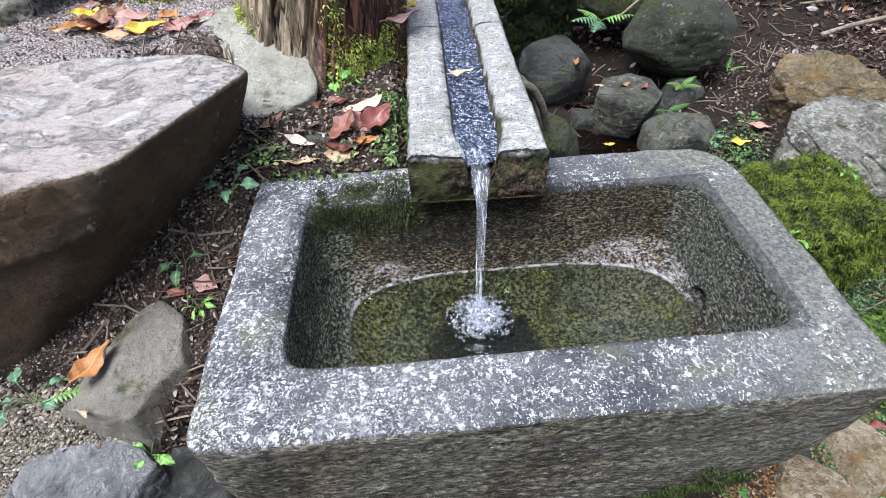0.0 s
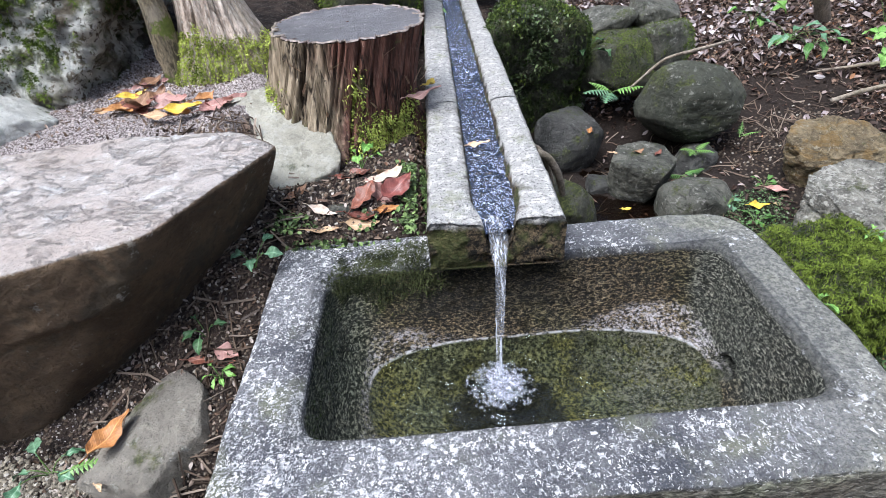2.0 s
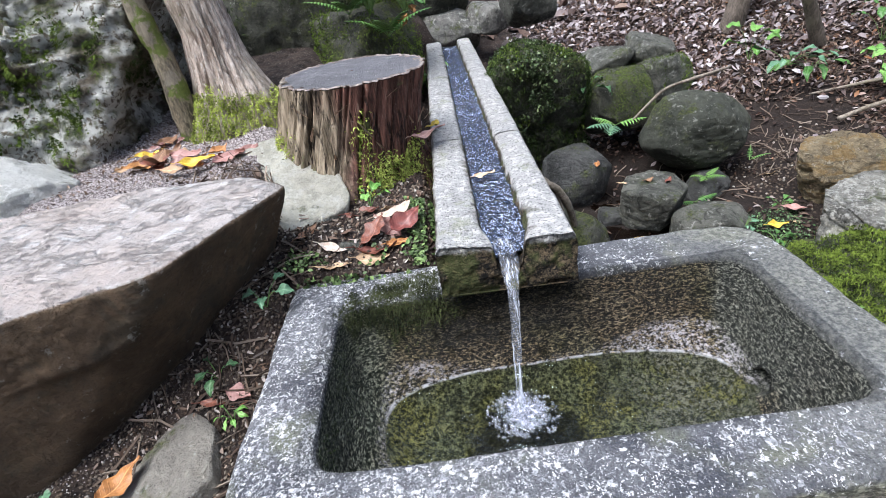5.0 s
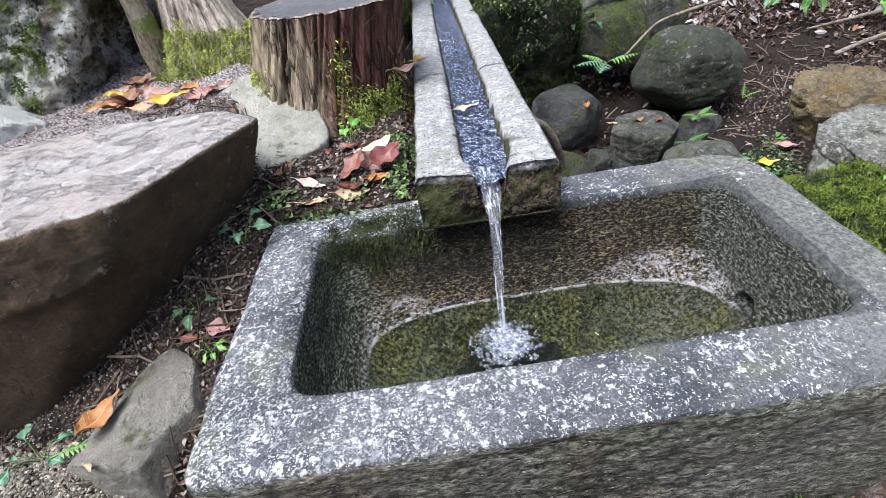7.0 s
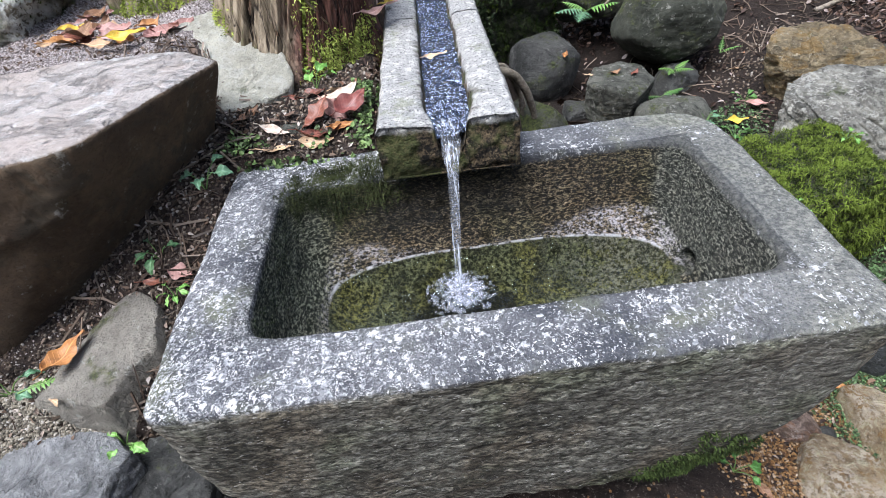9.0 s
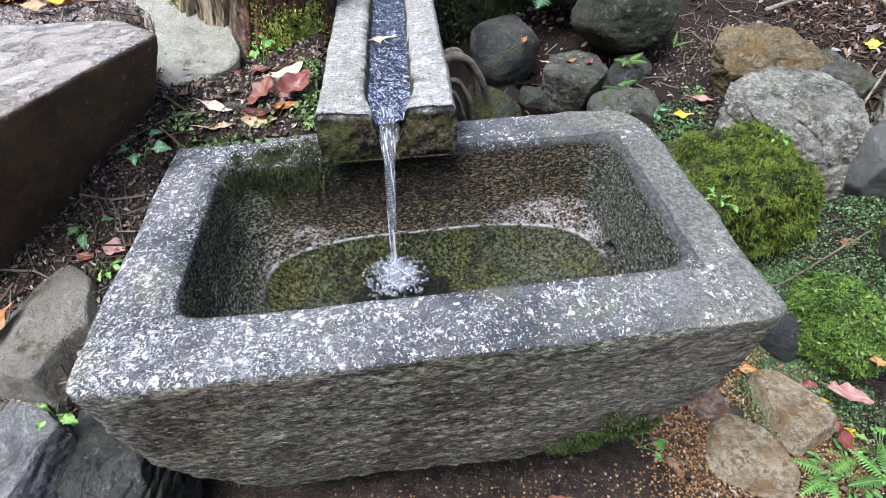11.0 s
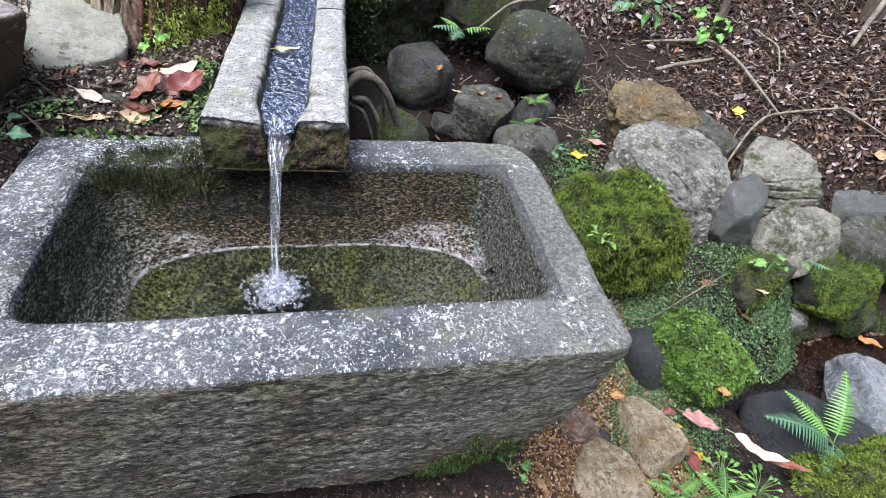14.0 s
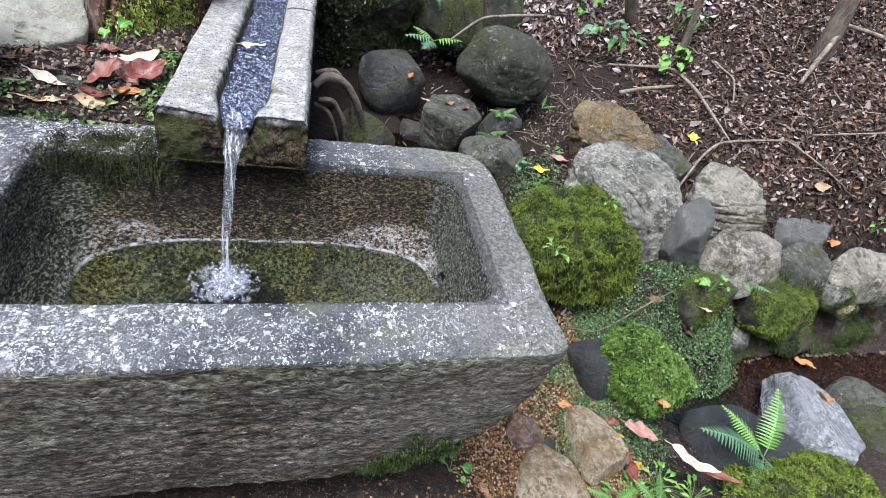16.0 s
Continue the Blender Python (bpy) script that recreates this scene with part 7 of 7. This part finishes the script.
herb(-0.10, 2.35, "green", "broad-leaved green plant beside the channel's head", 12, 0.09, 0.12, 424, 0.45)
fern(0.655, 1.42, "pale green fern leaning over the spring", [(200, 0.13, 30), (-20, 0.11, 35), (240, 0.11, 20), (150, 0.09, 40)], "cool", 8, 0.5, 0.33, 431)
fern(0.96, 1.335, "small bright fern at the boulder's foot", [(-60, 0.08, 40), (200, 0.08, 40), (-130, 0.07, 30), (20, 0.07, 40)], "bright", 8, 0.4, 0.12, 432)
fern(0.90, 1.27, "small green fern on the low stone", [(10, 0.09, 30), (-70, 0.09, 25), (200, 0.09, 30)], "green", 8, 0.42, 0.06, 433)
fern(1.13, 1.36, "tuft of thin fern on the slope", [(60, 0.07, 60), (-30, 0.07, 50)], "green", 8, 0.25, 0.15, 434)
fern(1.45, 0.05, "bright green fern beside the creek", [(165, 0.25, 42), (60, 0.20, 66), (215, 0.16, 30), (120, 0.17, 40), (250, 0.14, 35)], "cool", 19, 0.34, -0.17, 435)
fern(1.57, 0.50, "small blue-green fern on the stone bank", [(-60, 0.08, 40), (-130, 0.08, 40), (-95, 0.07, 60)], "cool", 8, 0.4, 0.05, 436)
fern(-0.58, 0.15, "scrap of yellow-green fern on the soil", [(20, 0.07, 12)], "bright", 9, 0.3, None, 437)
fern(-0.05, 2.15, "fern bending over the channel's head", [(-40, 0.28, 50), (-80, 0.25, 45), (-120, 0.25, 50), (-10, 0.25, 55)], "green", 13, 0.3, None, 438)
fern(-0.10, 1.75, "green fern over the channel's edge", [(-60, 0.2, 55), (-100, 0.22, 45), (-20, 0.2, 50), (-140, 0.2, 50)], "green", 12, 0.3, None, 442)
herb(-0.16, 1.95, "green", "broad-leaved green plant behind the stump", 14, 0.08, 0.14, 443, 0.5)
herb(0.02, 2.05, "bright", "bright leaves overhanging the channel", 12, 0.06, 0.1, 445, 0.5)
herb(-0.06, 1.86, "bright", "leafy green shrub leaning towards the channel", 18, 0.05, 0.08, 451, 0.5)
herb(-0.16, 1.80, "green", "leafy green shrub on the mossy bank", 18, 0.055, 0.09, 452, 0.5)
herb(-0.03, 1.95, "bright", "fresh green shrub at the channel's head", 16, 0.045, 0.07, 453, 0.55)
fern(-0.24, 1.82, "dark fern on the mossy bank", [(-60, 0.2, 45), (-100, 0.2, 40), (-20, 0.2, 45), (200, 0.18, 45)], "green", 12, 0.3, None, 454)
leaf(-0.06, 1.76, -0.03, 1.71, "orange", "orange-brown leaf hanging below the shrub", 0.6, 0.2, 0.3, 0.01)
fern(1.00, 0.06, "scrap of green fern on the gravel", [(-30, 0.08, 15)], "bright", 9, 0.3, None, 440)

# ---- branches, roots and young trees ----
M_BRANCH = wood_material("dead_branch", (0.12, 0.095, 0.075), (0.34, 0.29, 0.24), 2.0, (1, 1, 1))
M_BARK = wood_material("young_bark", (0.085, 0.07, 0.055), (0.22, 0.18, 0.15), 1.2, (4, 4, 1.0))


def branch(points, radii, label, name="branch", material=None, ripple=0.25, lift=True):
    P = []
    for p in points:
        P.append((p[0], p[1], float(ground_z(p[0], p[1])) + p[2] + 0.012) if lift else p)
    V, F = tube(P, radii, 12, ripple, 30, len(label))
    return thing(name, mesh_of(name, V, F), material or M_BRANCH, label, "branch")


branch([(1.50, 1.62, 0.02), (1.62, 1.56, 0.03), (1.74, 1.50, 0.04), (1.76, 1.33, 0.03), (1.73, 1.15, 0.02), (1.72, 0.98, 0.01)], [0.004, 0.006, 0.007, 0.0065, 0.005, 0.003], "long bent dead branch on the leaf litter")
branch([(1.44, 0.83, 0.03), (1.55, 0.92, 0.07), (1.67, 1.0, 0.02), (1.78, 0.98, 0.02), (1.9, 0.95, 0.02)], [0.003, 0.0045, 0.0045, 0.004, 0.003], "forked twig lying across the stones")
branch([(1.9, 0.95, 0.02), (1.97, 0.85, 0.02), (2.08, 0.77, 0.02)], [0.003, 0.003, 0.002], "thin dry twig on the bank")
branch([(1.99, 0.95, 0.02), (2.25, 0.89, 0.03)], [0.004, 0.003], "straight dry twig on the litter")
branch([(2.50, 1.60, 0.03), (2.60, 1.42, 0.05), (2.62, 1.2, 0.03)], [0.009, 0.009, 0.007], "pale bare stick on the slope")
branch([(2.15, 1.26, 0.01), (2.25, 1.34, 0.05), (2.36, 1.42, 0.1)], [0.008, 0.010, 0.012], "grey root of the young tree")
branch([(1.94, 1.52, 0.01), (1.95, 1.38, 0.02), (1.86, 1.23, 0.01)], [0.004, 0.004, 0.003], "thin dry twig on the slope")
branch([(1.50, 1.45, 0.02), (1.58, 1.43, 0.03), (1.70, 1.40, 0.03)], [0.008, 0.009, 0.006], "thick grey stick on the slope")
branch([(0.70, 1.40, 0.34), (0.80, 1.38, 0.45), (0.92, 1.37, 0.475), (1.06, 1.45, 0.47)], [0.004, 0.005, 0.006, 0.005], "thin bare twig over the round boulder", "branch", None, 0.25, False)
branch([(0.235, 0.93, 0.34), (0.27, 0.95, 0.365), (0.32, 0.96, 0.345), (0.36, 0.97, 0.28), (0.39, 1.0, 0.18), (0.40, 1.02, 0.05)], [0.010, 0.013, 0.012, 0.011, 0.010, 0.009], "bare brown root curving down beside the channel", "root", None, 0.3, False)
branch([(0.25, 0.94, 0.30), (0.29, 0.94, 0.30), (0.33, 0.95, 0.22), (0.34, 0.96, 0.05)], [0.006, 0.008, 0.008, 0.007], "thin brown root beside the channel", "root", None, 0.3, False)
branch([(0.24, 0.97, 0.36), (0.29, 0.98, 0.37), (0.34, 1.0, 0.30), (0.36, 1.02, 0.15), (0.37, 1.03, 0.05)], [0.006, 0.008, 0.007, 0.006, 0.006], "thin reddish root hanging beside the channel", "root", None, 0.3, False)
branch([(0.24, 0.95, 0.28), (0.28, 0.93, 0.27), (0.31, 0.94, 0.18), (0.32, 0.95, 0.05)], [0.005, 0.006, 0.005, 0.004], "fine brown root hanging beside the channel", "root", None, 0.3, False)
branch([(0.25, 1.0, 0.34), (0.31, 1.02, 0.33), (0.36, 1.04, 0.24), (0.40, 1.06, 0.05)], [0.005, 0.006, 0.006, 0.004], "wiry brown root beside the channel", "root", None, 0.3, False)
branch([(1.00, 0.50, 0.02), (1.10, 0.455, 0.05), (1.22, 0.46, 0.05), (1.32, 0.50, 0.03)], [0.0012, 0.002, 0.002, 0.0012], "thin dark twig over the green bank", "branch", M_BARK)
branch([(-0.42, 0.36, 0.365), (-0.36, 0.40, 0.385), (-0.33, 0.36, 0.365)], [0.002, 0.003, 0.002], "curved dry twig in the gap", "branch", None, 0.25, False)
branch([(-0.43, 0.37, 0.363), (-0.39, 0.37, 0.375), (-0.34, 0.40, 0.38)], [0.0015, 0.0025, 0.0015], "thin dry twig in the gap", "branch", None, 0.25, False)
branch([(-0.40, 0.34, 0.356), (-0.37, 0.42, 0.395), (-0.345, 0.46, 0.405)], [0.0015, 0.002, 0.0015], "thin bent twig in the gap", "branch", None, 0.25, False)
branch([(-0.36, 0.53, 0.004), (-0.30, 0.56, 0.008), (-0.24, 0.565, 0.006)], [0.0015, 0.002, 0.0015], "thin twig behind the trough")


def young_tree(points, radii, label):
    base = Vector(points[0])
    ob = empty("young_tree", label, "tree", "", base)
    V, F = tube([tuple(Vector(p) - base) for p in points], radii, 24, 0.12, 12, len(label))
    part("trunk", mesh_of("trunk", V, F), M_BARK, ob)
    return ob


young_tree([(2.38, 1.44, 0.42), (2.36, 1.45, 0.62), (2.33, 1.50, 0.9), (2.30, 1.6, 1.6), (2.4, 1.8, 4.0)], [0.046, 0.037, 0.034, 0.032, 0.026], "slender grey-brown young tree on the slope")
young_tree([(1.80, 1.58, 0.30), (1.79, 1.58, 0.45), (1.76, 1.6, 0.7), (1.7, 1.7, 1.4), (1.6, 1.8, 3.0)], [0.018, 0.016, 0.014, 0.012, 0.008], "thin sapling stem on the slope")
young_tree([(1.52, 2.28, 0.36), (1.53, 2.25, 0.5), (1.6, 2.25, 0.8), (1.7, 2.3, 2.5)], [0.06, 0.05, 0.045, 0.035], "young tree stem higher on the slope")
young_tree([(1.72, 1.90, 0.36), (1.65, 1.88, 0.48), (1.55, 1.85, 0.65), (1.45, 1.9, 1.5)], [0.03, 0.026, 0.022, 0.016], "leaning thin pale stem on the slope")
